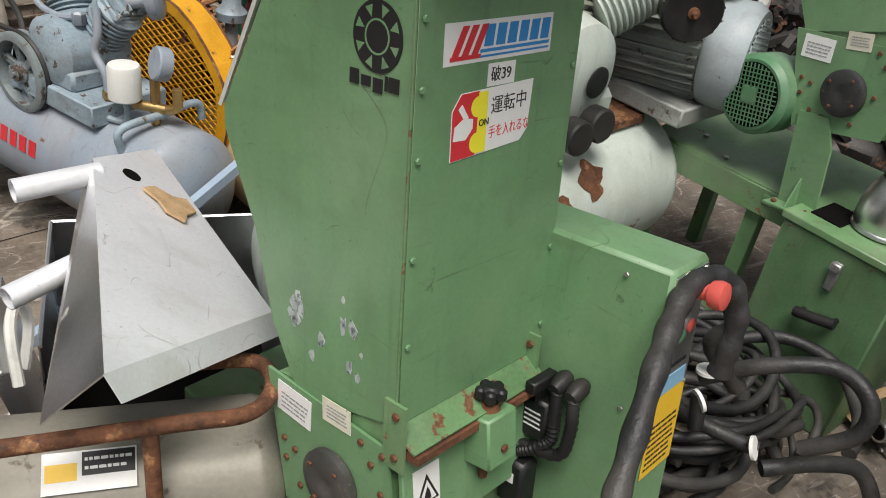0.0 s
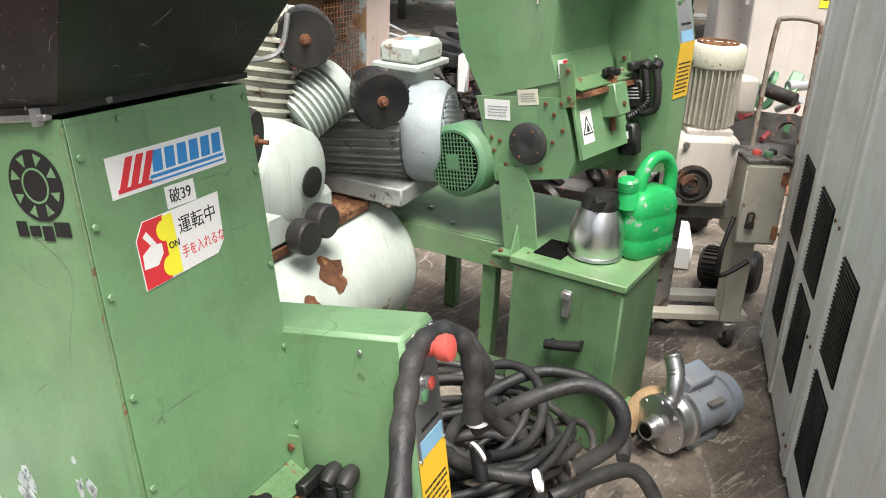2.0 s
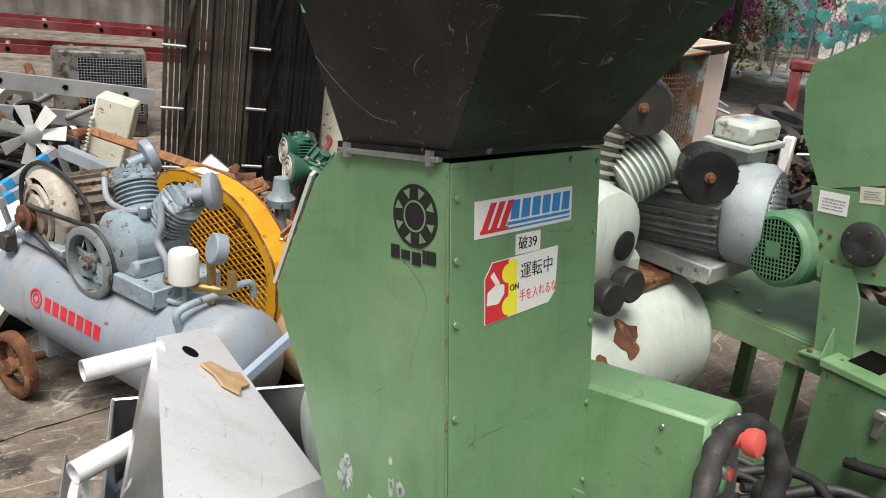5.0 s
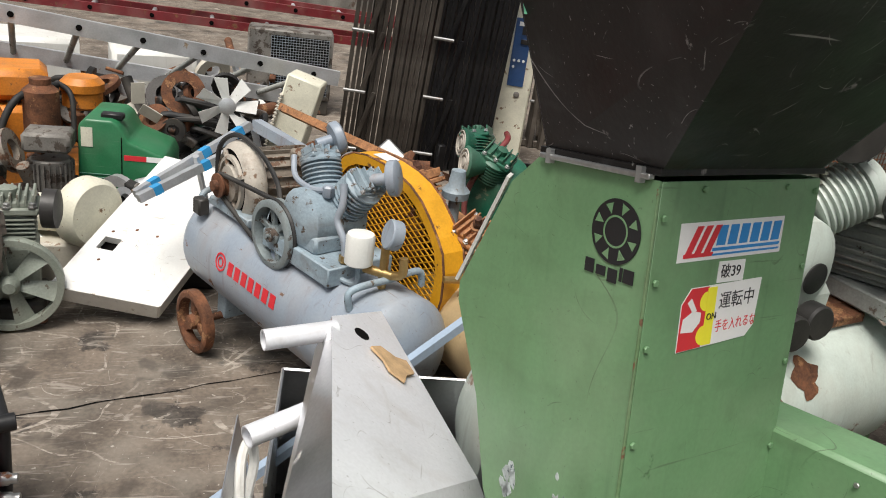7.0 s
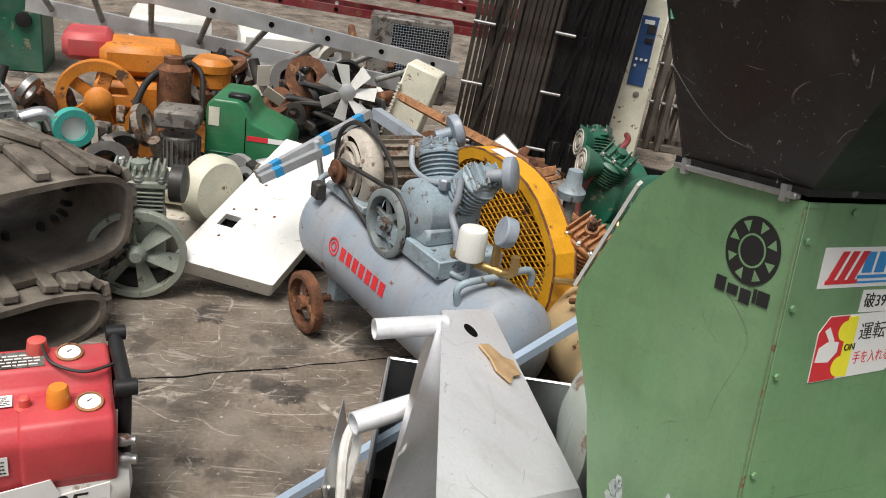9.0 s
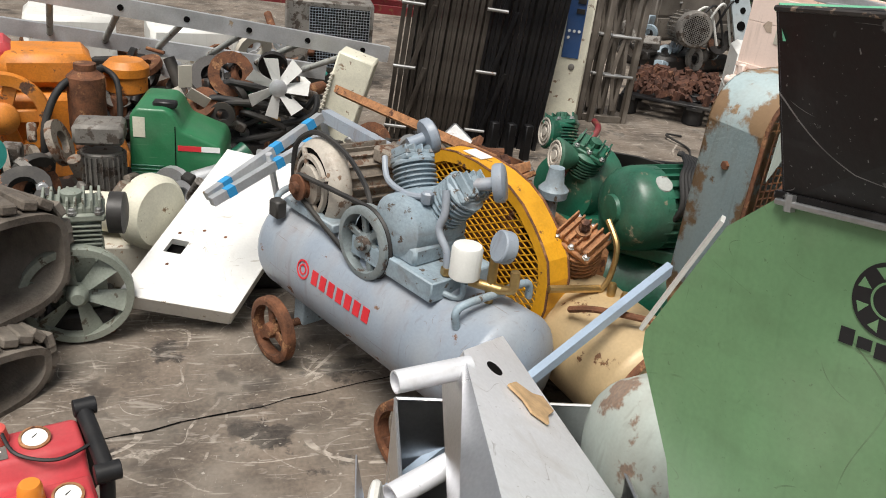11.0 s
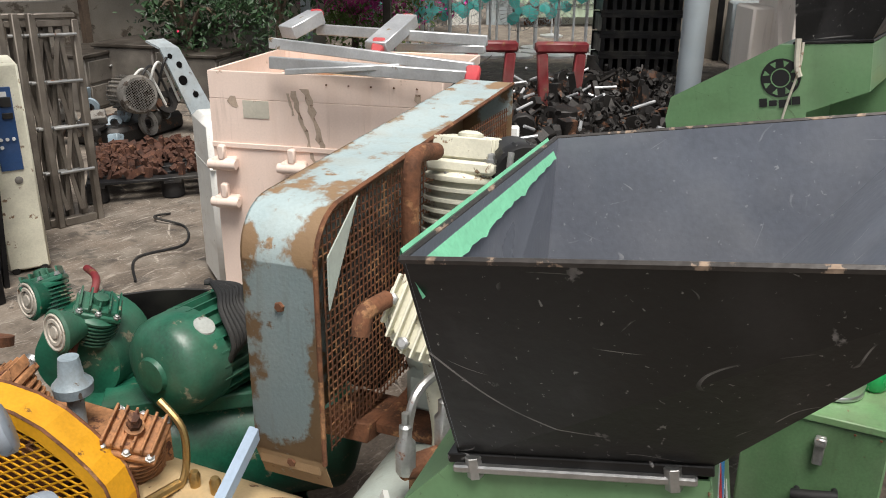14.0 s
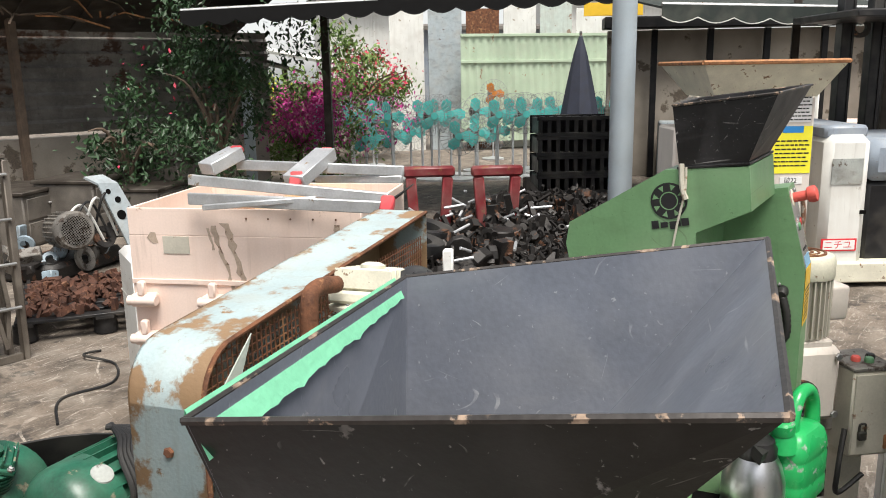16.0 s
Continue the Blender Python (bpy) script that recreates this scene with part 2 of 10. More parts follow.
scar_pale = mat("bare_pale_scuff", (0.42, 0.46, 0.45), 0.6, 0.1, var=0.3, scale=40, spot=(0.10, 0.13, 0.14), amount=0.25, spot_scale=60, bump=0.1)
paper = mat("white_sticker", (0.78, 0.78, 0.76), 0.5, var=0.03, bump=0.0)
yellow = mat("yellow_guard_paint", (0.66, 0.32, 0.015), 0.45, var=0.14, spot=(0.13, 0.055, 0.025), amount=0.16, spot_scale=13, bump=0.1)
yellow_sign = mat("yellow_sticker", (0.80, 0.50, 0.03), 0.45, var=0.05, bump=0.0)
amber = mat("amber_plastic", (0.72, 0.24, 0.03), 0.35, var=0.06, bump=0.0)
bright_yellow = mat("lemon_yellow_paper", (0.85, 0.78, 0.04), 0.5, var=0.03, bump=0.0)
red = mat("red_plastic", (0.52, 0.055, 0.065), 0.42, var=0.1, bump=0.08, dust=0.2)
red_worn = mat("worn_red_paint", (0.17, 0.016, 0.02), 0.5, var=0.2, spot=RUST, amount=0.2, dust=0.2)
red_faded = mat("faded_red_button", (0.62, 0.10, 0.08), 0.45, var=0.1, bump=0.05)
red_ink = mat("red_ink", (0.62, 0.03, 0.04), 0.5, var=0.05, bump=0.0)
panel_blue = mat("navy_blue_panel", (0.02, 0.07, 0.20), 0.4, var=0.15, bump=0.0, dust=0.1)
blue_ink = mat("blue_ink", (0.03, 0.24, 0.58), 0.5, var=0.05, bump=0.0)
black_ink = mat("black_ink", (0.012, 0.012, 0.013), 0.5, var=0.1, bump=0.0)
orange = mat("orange_engine_paint", (0.62, 0.21, 0.02), 0.5, var=0.2, smear=((0.22, 0.09, 0.03), 0.7), spot=(0.12, 0.055, 0.03), amount=0.2, spot_scale=9, bump=0.15, dust=0.12)
can_green = mat("bright_green_plastic", (0.02, 0.36, 0.10), 0.3, var=0.1, spot=(0.30, 0.36, 0.30), amount=0.16, spot_scale=22, bump=0.08)
teal = mat("teal_paint", (0.05, 0.36, 0.31), 0.45, var=0.1, spot=RUST, amount=0.1)
gold = mat("gold_tank_paint", (0.50, 0.37, 0.205), 0.45, 0.12, var=0.1, spot=(0.15, 0.07, 0.03), amount=0.12, spot_scale=16, bump=0.08, dust=0.15)
tank_olive = mat("grimy_grey_tank_paint", (0.23, 0.215, 0.175), 0.45, 0.2, var=0.14, spot=(0.14, 0.11, 0.08), amount=0.12, bump=0.08, dust=0.35)
brown_steel = mat("dark_bronze_anodised_metal", (0.045, 0.037, 0.03), 0.55, 0.2, var=0.25, bump=0.1, dust=0.15, spec=0.3)
black_slat = mat("black_aluminium_slats", (0.007, 0.007, 0.008), 0.5, 0.1, var=0.3, bump=0.1, dust=0.03, spec=0.25)
# near-black: shade inside openings put into colour; also fills joints and seams
shade_joint_black = mat("shade_and_joint_black", (0.004, 0.0037, 0.0035), 0.95, var=0.2, spec=0.1)
card = mat("torn_cardboard", (0.45, 0.30, 0.16), 0.85, var=0.2, scale=25, bump=0.3)
tape = mat("green_tape", (0.20, 0.57, 0.35), 0.5, var=0.1, scale=20, bump=0.25)
blue_tape = mat("blue_tape", (0.03, 0.27, 0.55), 0.5, var=0.1)
lightblue_steel = mat("light_blue_steel_bar", (0.36, 0.45, 0.56), 0.45, 0.2, var=0.08, bump=0.05)
brass = mat("brass", (0.48, 0.33, 0.14), 0.42, 0.9, var=0.15)
mud_rubber = mat("muddy_crawler_rubber", (0.12, 0.10, 0.08), 0.85, var=0.35, scale=14, bump=0.5, dust=0.5)
glass_clear = mat("clear_dial_glass", (0.9, 0.92, 0.92), 0.08, var=0.0, bump=0.0, glass=0.9)
bark = mat("bark", (0.12, 0.085, 0.06), 0.9, var=0.3, bump=0.5)
leaf = mat("dark_leaf", (0.022, 0.058, 0.018), 0.5, var=0.5, scale=6, bump=0.0)
leaf_light = mat("light_leaf", (0.12, 0.20, 0.04), 0.5, var=0.4, scale=6, bump=0.0)
magenta = mat("magenta_bracts", (0.50, 0.04, 0.26), 0.6, var=0.3, bump=0.0)
red_flower = mat("red_flowers", (0.50, 0.03, 0.07), 0.6, var=0.3, bump=0.0)
tarp = mat("black_awning_cloth", (0.006, 0.006, 0.006), 0.85, var=0.2, bump=0.2, spec=0.2)
tarp_green = mat("dark_green_awning_cloth", (0.018, 0.026, 0.022), 0.8, var=0.25, bump=0.2, dust=0.1)
navy = mat("navy_umbrella_cloth", (0.03, 0.035, 0.055), 0.75, var=0.2, bump=0.2)
fence_green = mat("pale_green_corrugated_steel", (0.42, 0.52, 0.38), 0.55, var=0.12, scale=2, spot=(0.3, 0.2, 0.12), amount=0.1, spot_scale=3, dust=0.2)
wall_plaster = mat("stained_plaster", (0.34, 0.30, 0.25), 0.9, var=0.2, scale=2, spot=(0.16, 0.13, 0.1), amount=0.3, spot_scale=2, bump=0.3)
wall_metal = mat("weathered_corrugated_steel", (0.17, 0.158, 0.14), 0.75, 0.1, var=0.35, scale=2.2, spot=(0.07, 0.035, 0.02), amount=0.25, spot_scale=1.6, streak=(0.03, 0.026, 0.022), smear=((0.27, 0.26, 0.24), 0.5))
scrap_mix = mat("greasy_scrap_metal", (0.030, 0.027, 0.025), 0.55, 0.4, var=0.5, scale=3, spot=(0.13, 0.06, 0.032), amount=0.22, spot_scale=5, bump=0.3)
galv = mat("galvanised_pipe", (0.40, 0.46, 0.50), 0.45, 0.3, var=0.08, scale=3, dust=0.15)
aqua = mat("aqua_fan_blade", (0.10, 0.50, 0.46), 0.35, var=0.1, bump=0.0)
# base darkened to carry the shade by the wall; grime spots on top
shade_brown = mat("grimy_cabinet_paint_shade_toned", (0.10, 0.088, 0.075), 0.6, var=0.25, scale=4, spot=(0.05, 0.035, 0.025), amount=0.2, spot_scale=6, dust=0.2)
wire_grey = mat("grey_fan_wire", (0.30, 0.31, 0.31), 0.4, 0.5, var=0.1, bump=0.0)
gate_bronze = mat("weathered_grey_bronze_metal", (0.135, 0.115, 0.095), 0.5, 0.3, var=0.2, scale=5, bump=0.1, dust=0.25, streak=(0.08, 0.065, 0.05))
sky_blue = mat("sky_blue_paint", (0.22, 0.42, 0.60), 0.45, var=0.1)


def guard_paint():
    """Pale paint that rust has eaten in from the two long edges of the hood and from below."""
    m = mat("edge_rusted_pale_paint", (0.37, 0.46, 0.47), 0.55, var=0.09, scale=5, spot=(0.27, 0.17, 0.09), amount=0.12, spot_scale=9, bump=0.2, dust=0.2, streak=(0.36, 0.30, 0.22))
    n, k = m.node_tree.nodes, m.node_tree.links
    bs = n["Principled BSDF"]
    src = bs.inputs["Base Color"].links[0].from_socket
    co, sep = n.new("ShaderNodeTexCoord"), n.new("ShaderNodeSeparateXYZ")
    k.new(co.outputs["Object"], sep.inputs[0])

    def calc(op, a, b):
        x = n.new("ShaderNodeMath")
        x.operation = op
        for i, v in enumerate((a, b)):
            if isinstance(v, float):
                x.inputs[i].default_value = v
            else:
                k.new(v, x.inputs[i])
        return x.outputs[0]
    edge = calc("MULTIPLY", calc("ABSOLUTE", calc("SUBTRACT", sep.outputs[1], 0.27), 0.0), 3.7)
    low = calc("MULTIPLY", calc("MAXIMUM", calc("SUBTRACT", 0.72, sep.outputs[2]), 0.0), 3.0)
    top = calc("MULTIPLY", calc("MAXIMUM", calc("SUBTRACT", 0.10, calc("ABSOLUTE", calc("SUBTRACT", sep.outputs[2], 1.13), 0.0)), 0.0), 2.6)
    ns = n.new("ShaderNodeTexNoise")
    ns.inputs["Scale"].default_value, ns.inputs["Detail"].default_value, ns.inputs["Roughness"].default_value = 7.0, 9.0, 0.66
    k.new(co.outputs["Object"], ns.inputs["Vector"])
    tot = calc("ADD", calc("ADD", calc("ADD", edge, low), top), calc("MULTIPLY", calc("SUBTRACT", ns.outputs[0], 0.5), 1.9))
    r = n.new("ShaderNodeMapRange")
    r.inputs[1].default_value, r.inputs[2].default_value = 0.27, 0.40
    k.new(tot, r.inputs[0])
    tone = n.new("ShaderNodeMix")
    tone.data_type = "RGBA"
    tone.inputs[6].default_value, tone.inputs[7].default_value = (0.10, 0.05, 0.025, 1), (0.36, 0.24, 0.13, 1)
    k.new(ns.outputs[0], tone.inputs[0])
    x = n.new("ShaderNodeMix")
    x.data_type = "RGBA"
    k.new(r.outputs[0], x.inputs[0])
    k.new(src, x.inputs[6])
    k.new(tone.outputs[2], x.inputs[7])
    k.new(x.outputs[2], bs.inputs["Base Color"])
    return m


guard_rusted = guard_paint()


def concrete():
    m = mat("oil_stained_concrete", (0.150, 0.121, 0.095), 0.8, var=0.4, scale=3.2, spot=(0.06, 0.05, 0.042), amount=0.24, spot_scale=3.1, bump=0.4, grain=70, dust=0.35, scratch=(0.40, 0.36, 0.31), smear=((0.075, 0.062, 0.05), 0.6))
    n, k = m.node_tree.nodes, m.node_tree.links
    bs = n["Principled BSDF"]
    src = bs.inputs["Base Color"].links[0].from_socket
    co = n.new("ShaderNodeTexCoord")
    last = src
    for ang, sc, lo in ((0.35, 3.0, 0.985), (1.2, 2.2, 0.987), (2.3, 3.6, 0.985)):
        mp = n.new("ShaderNodeMapping")
        mp.inputs["Rotation"].default_value = (0, 0, ang)
        mp.inputs["Scale"].default_value = (sc * 0.9, sc * 5, 1)
        k.new(co.outputs["Object"], mp.inputs["Vector"])
        tx = n.new("ShaderNodeTexNoise")
        tx.inputs["Scale"].default_value, tx.inputs["Detail"].default_value = 1.6, 5.0
        tx.inputs["Distortion"].default_value = 1.6
        k.new(mp.outputs[0], tx.inputs["Vector"])
        r = n.new("ShaderNodeMapRange")
        r.inputs[1].default_value, r.inputs[2].default_value = 0.635, 0.69
        r.inputs[4].default_value = 0.5
        k.new(tx.outputs[0], r.inputs[0])
        x = n.new("ShaderNodeMix")
        x.data_type = "RGBA"
        k.new(r.outputs[0], x.inputs[0])
        k.new(last, x.inputs[6])
        x.inputs[7].default_value = (0.40, 0.36, 0.31, 1)
        last = x.outputs[2]
    for sc, w, seed, top in ((0.75, 0.0022, 0.0, 0.75), (1.15, 0.0028, 7.3, 0.7), (1.9, 0.004, 13.1, 0.65), (2.7, 0.005, 21.7, 0.6)):
        mp = n.new("ShaderNodeMapping")
        mp.inputs["Location"].default_value = (seed, seed * 0.7, 0)
        mp.inputs["Rotation"].default_value = (0, 0, seed)
        mp.inputs["Scale"].default_value = (sc, sc * 1.6, 1)
        k.new(co.outputs["Object"], mp.inputs["Vector"])
        ln, brk, fine = (n.new("ShaderNodeTexNoise") for _ in range(3))
        for tx, q, d in ((ln, 1.0, 0.6), (brk, 3.1, 5.0), (fine, 38.0, 3.0)):
            tx.inputs["Scale"].default_value, tx.inputs["Detail"].default_value = q, d
            k.new(mp.outputs[0], tx.inputs["Vector"])
        cmp_ = n.new("ShaderNodeMath")
        cmp_.operation = "COMPARE"
        cmp_.inputs[1].default_value, cmp_.inputs[2].default_value = 0.5, w
        k.new(ln.outputs[0], cmp_.inputs[0])
        fac = cmp_.outputs[0]
        for tx, lo, hi in ((brk, 0.47, 0.60), (fine, 0.36, 0.55)):
            r = n.new("ShaderNodeMapRange")
            r.inputs[1].default_value, r.inputs[2].default_value = lo, hi
            k.new(tx.outputs[0], r.inputs[0])
            mu = n.new("ShaderNodeMath")
            mu.operation = "MULTIPLY"
            k.new(fac, mu.inputs[0])
            k.new(r.outputs[0], mu.inputs[1])
            fac = mu.outputs[0]
        mu = n.new("ShaderNodeMath")
        mu.operation = "MULTIPLY"
        mu.inputs[1].default_value = top
        k.new(fac, mu.inputs[0])
        x = n.new("ShaderNodeMix")
        x.data_type = "RGBA"
        k.new(mu.outputs[0], x.inputs[0])
        k.new(last, x.inputs[6])
        x.inputs[7].default_value = (0.46, 0.41, 0.35, 1)
        last = x.outputs[2]
    for q, lo, hi, col, top in ((46.0, 0.68, 0.71, (0.5, 0.46, 0.40, 1), 0.6), (5.5, 0.60, 0.66, (0.045, 0.038, 0.032, 1), 0.55)):
        tx, r, x = n.new("ShaderNodeTexNoise"), n.new("ShaderNodeMapRange"), n.new("ShaderNodeMix")
        tx.inputs["Scale"].default_value, tx.inputs["Detail"].default_value = q, 3.0
        k.new(co.outputs["Object"], tx.inputs["Vector"])
        r.inputs[1].default_value, r.inputs[2].default_value, r.inputs[4].default_value = lo, hi, top
        k.new(tx.outputs[0], r.inputs[0])
        x.data_type = "RGBA"
        k.new(r.outputs[0], x.inputs[0])
        k.new(last, x.inputs[6])
        x.inputs[7].default_value = col
        last = x.outputs[2]
    k.new(last, bs.inputs["Base Color"])
    return m


floor_mat = concrete()


# ---- building blocks ----
class Shape:
    """Collects vertices and faces of one mesh."""

    def __init__(self):
        self.v, self.f = [], []

    def add(self, vs, fs, m=None):
        o = len(self.v)
        self.v += [tuple(m @ Vector(p)) if m else tuple(p) for p in vs]
        self.f += [tuple(i + o for i in q) for q in fs]
        return self

    def box(self, c, s, m=None, b=0.003):
        """A box with chamfered edges: centre, size."""
        hx, hy, hz = (max(1e-4, a / 2) for a in s)
        b = min(b, 0.45 * min(hx, hy, hz))
        vs, idx = [], {}
        for sx in (-1, 1):
            for sy in (-1, 1):
                for sz in (-1, 1):
                    for ax in range(3):
                        p = [sx * (hx - b), sy * (hy - b), sz * (hz - b)]
                        p[ax] = (sx * hx, sy * hy, sz * hz)[ax]
                        idx[sx, sy, sz, ax] = len(vs)
                        vs.append((c[0] + p[0], c[1] + p[1], c[2] + p[2]))
        fs = []
        for ax in range(3):
            u, w = [(1, 2), (2, 0), (0, 1)][ax]
            for s_ in (-1, 1):
                q = []
                for a, bb in ((-1, -1), (1, -1), (1, 1), (-1, 1)):
                    k = [0, 0, 0]
                    k[ax], k[u], k[w] = s_, a, bb
                    q.append(idx[(*k, ax)])
                fs.append(q if s_ > 0 else q[::-1])
            for a in (-1, 1):
                for bb in (-1, 1):
                    k0, k1 = [0, 0, 0], [0, 0, 0]
                    k0[u], k0[w], k0[ax] = a, bb, -1
                    k1[u], k1[w], k1[ax] = a, bb, 1
                    q = [idx[(*k0, u)], idx[(*k1, u)], idx[(*k1, w)], idx[(*k0, w)]]
                    fs.append(q if a * bb < 0 else q[::-1])
        for sx in (-1, 1):
            for sy in (-1, 1):
                for sz in (-1, 1):
                    q = [idx[sx, sy, sz, i] for i in range(3)]
                    fs.append(q if sx * sy * sz > 0 else q[::-1])
        return self.add(vs, fs, m)

    def lathe(self, prof, p0=(0, 0, 0), axis=(0, 0, 1), seg=24, m=None, caps=True):
        """Turns (radius, height) pairs round an axis from p0."""
        z = Vector(axis).normalized()
        x = z.orthogonal().normalized()
        y = z.cross(x)
        vs, fs = [], []
        for r, h in prof:
            for i in range(seg):
                a = 2 * math.pi * i / seg
                vs.append(Vector(p0) + z * h + (x * math.cos(a) + y * math.sin(a)) * max(r, 1e-4))
        n = len(prof)
        for j in range(n - 1):
            for i in range(seg):
                i2 = (i + 1) % seg
                fs.append((j * seg + i, j * seg + i2, (j + 1) * seg + i2, (j + 1) * seg + i))
        if caps:
            fs.append(tuple(range(seg - 1, -1, -1)))
            fs.append(tuple((n - 1) * seg + i for i in range(seg)))
        return self.add(vs, fs, m)

    def cyl(self, p0, p1, r, seg=20, m=None, r1=None, b=0.08):
        """A rod or drum between two points, its rims eased."""
        d = Vector(p1) - Vector(p0)
        h = d.length
        r1 = r if r1 is None else r1
        e = min(b * r, 0.3 * h)
        return self.lathe([(r - e, 0), (r, e), (r1, h - e), (r1 - e, h)], p0, d, seg, m)

    def tube(self, pts, r, seg=8, m=None, closed=False):
        """A round bar or hose along points."""
        pts = [Vector(p) for p in pts]
        vs, fs, n = [], [], len(pts)
        x = None
        for i, p in enumerate(pts):
            a, b = (pts[(i - 1) % n], pts[(i + 1) % n]) if closed else (pts[max(i - 1, 0)], pts[min(i + 1, n - 1)])
            d = (b - a).normalized()
            x = d.orthogonal().normalized() if x is None else (x - d * x.dot(d)).normalized()
            y = d.cross(x)
            rr = r[i] if isinstance(r, (list, tuple)) else r
            vs += [p + (x * math.cos(2 * math.pi * k / seg) + y * math.sin(2 * math.pi * k / seg)) * rr for k in range(seg)]
        for i in range(n if closed else n - 1):
            j = (i + 1) % n
            for k in range(seg):
                k2 = (k + 1) % seg
                fs.append((i * seg + k, i * seg + k2, j * seg + k2, j * seg + k))
        if not closed:
            fs.append(tuple(range(seg - 1, -1, -1)))
            fs.append(tuple((n - 1) * seg + k for k in range(seg)))
        return self.add(vs, fs, m)

    def prism(self, poly, t, m=None):
        """A flat outline in x, y, thickened from z = 0 to z = t."""
        n = len(poly)
        vs = [(x, y, 0) for x, y in poly] + [(x, y, t) for x, y in poly]
        fs = [tuple(range(n - 1, -1, -1)), tuple(range(n, 2 * n))]
        fs += [(i, (i + 1) % n, n + (i + 1) % n, n + i) for i in range(n)]
        return self.add(vs, fs, m)

    def sheet(self, a, b, c, d, t):
        """A plate of thickness t whose outer face has the corners a, b, c, d."""
        a, b, c, d = (Vector(p) for p in (a, b, c, d))
        nn = (b - a).cross(d - a).normalized() * -t
        return self.add([a, b, c, d, a + nn, b + nn, c + nn, d + nn],
                        [(0, 1, 2, 3), (7, 6, 5, 4), (0, 4, 5, 1), (1, 5, 6, 2), (2, 6, 7, 3), (3, 7, 4, 0)])


def eased(shape, width, material, seg=3):
    """A mesh of the shape with all its edges rounded over."""
    bm = bmesh.new()
    vs = [bm.verts.new(p) for p in shape.v]
    for f in shape.f:
        bm.faces.new([vs[i] for i in f])
    bmesh.ops.recalc_face_normals(bm, faces=bm.faces)
    bmesh.ops.bevel(bm, geom=list(bm.edges), offset=width, segments=seg, profile=0.5, affect="EDGES")
    me = bpy.data.meshes.new("moulding")
    bm.to_mesh(me)
    bm.free()
    me.materials.append(material)
    me.polygons.foreach_set("use_smooth", [True] * len(me.polygons))
    me.set_sharp_from_angle(angle=radians(50))
    return me


def curve(pts, n=6):
    """Points smoothed through the given ones."""
    p = [Vector(q) for q in pts]
    out = []
    for i in range(len(p) - 1):
        a, b, c, d = p[max(i - 1, 0)], p[i], p[i + 1], p[min(i + 2, len(p) - 1)]
        for k in range(n):
            t = k / n
            out.append(0.5 * (2 * b + (c - a) * t + (2 * a - 5 * b + 4 * c - d) * t * t + (3 * b - a - 3 * c + d) * t ** 3))
    return out + [p[-1]]


def mesh_of(name, shape, material, smooth=40):
    me = bpy.data.meshes.new(name)
    me.from_pydata([tuple(p) for p in shape.v], [], shape.f)
    me.materials.append(material)
    if smooth:
        me.polygons.foreach_set("use_smooth", [True] * len(me.polygons))
        me.set_sharp_from_angle(angle=radians(smooth))
    me.update()
    return me


def part(name, shape, material, parent, label="", smooth=40):
    ob = new(name, shape if isinstance(shape, bpy.types.Mesh) else mesh_of(name, shape, material, smooth))
    ob.parent = parent
    return tagged(ob, label)


def thing(name, m, label, category, group=""):
    ob = new(name)
    ob.empty_display_size = 0.05
    ob.matrix_world = m
    return tagged(ob, label, category, group)


def lone(name, shape, material, m, label, category="", group="", kind="", smooth=40):
    ob = new(name, mesh_of(name, shape, material, smooth))
    ob.matrix_world = m
    return tagged(ob, label, category, group, kind)


def frame_of(o, x, y):
    """A pose with its origin at o, x along x and y near y."""
    x = Vector(x).normalized()
    z = x.cross(Vector(y)).normalized()
    y = z.cross(x)
    return Matrix(((x.x, y.x, z.x, o[0]), (x.y, y.y, z.y, o[1]), (x.z, y.z, z.z, o[2]), (0, 0, 0, 1)))


def text(name, body, size, material, parent, m, label="", align="LEFT", depth=0.0004, stretch=1.0):
    cu = bpy.data.curves.new(name, "FONT")
    cu.body, cu.size, cu.align_x, cu.extrude = body, size, align, depth
    ob = bpy.data.objects.new(name, cu)
    me = bpy.data.meshes.new_from_object(ob)
    bpy.data.objects.remove(ob)
    me.transform(m @ Matrix.Diagonal((stretch, 1, 1, 1)))
    me.materials.clear()
    me.materials.append(material)
    o = new(name, me)
    o.parent = parent
    return tagged(o, label)


def at(x, y, z=0.0, rz=0.0, rx=0.0, ry=0.0):
    return pose(x, y, z, rx, ry, rz)


def finned(r, r2, h, n):
    """An outline of a cylinder with n cooling fins."""
    prof = [(r * 0.9, 0)]
    for i in range(n):
        a, b = h * i / n, h * (i + 0.4) / n
        prof += [(r, a), (r2, a + 0.1 * h / n), (r2, b), (r, b + 0.1 * h / n)]
    return prof + [(r * 0.9, h)]


def bolt(r=0.006, h=0.005):
    return Shape().cyl((0, 0, 0), (0, 0, h), r, 6, b=0.2)


BOLT = {m.name: mesh_of("bolt", bolt(), m) for m in (rust, green, zinc, green_worn, steel)}


def bolts(parent, places, material=zinc, axis=(0, 0, 1), s=1.0, name="bolt"):
    for p in places:
        ob = new(name, BOLT[material.name])
        ob.parent = parent
        q = Vector((0, 0, 1)).rotation_difference(Vector(axis))
        ob.matrix_local = Matrix.LocRotScale(Vector(p), q, Vector((s, s, s)))


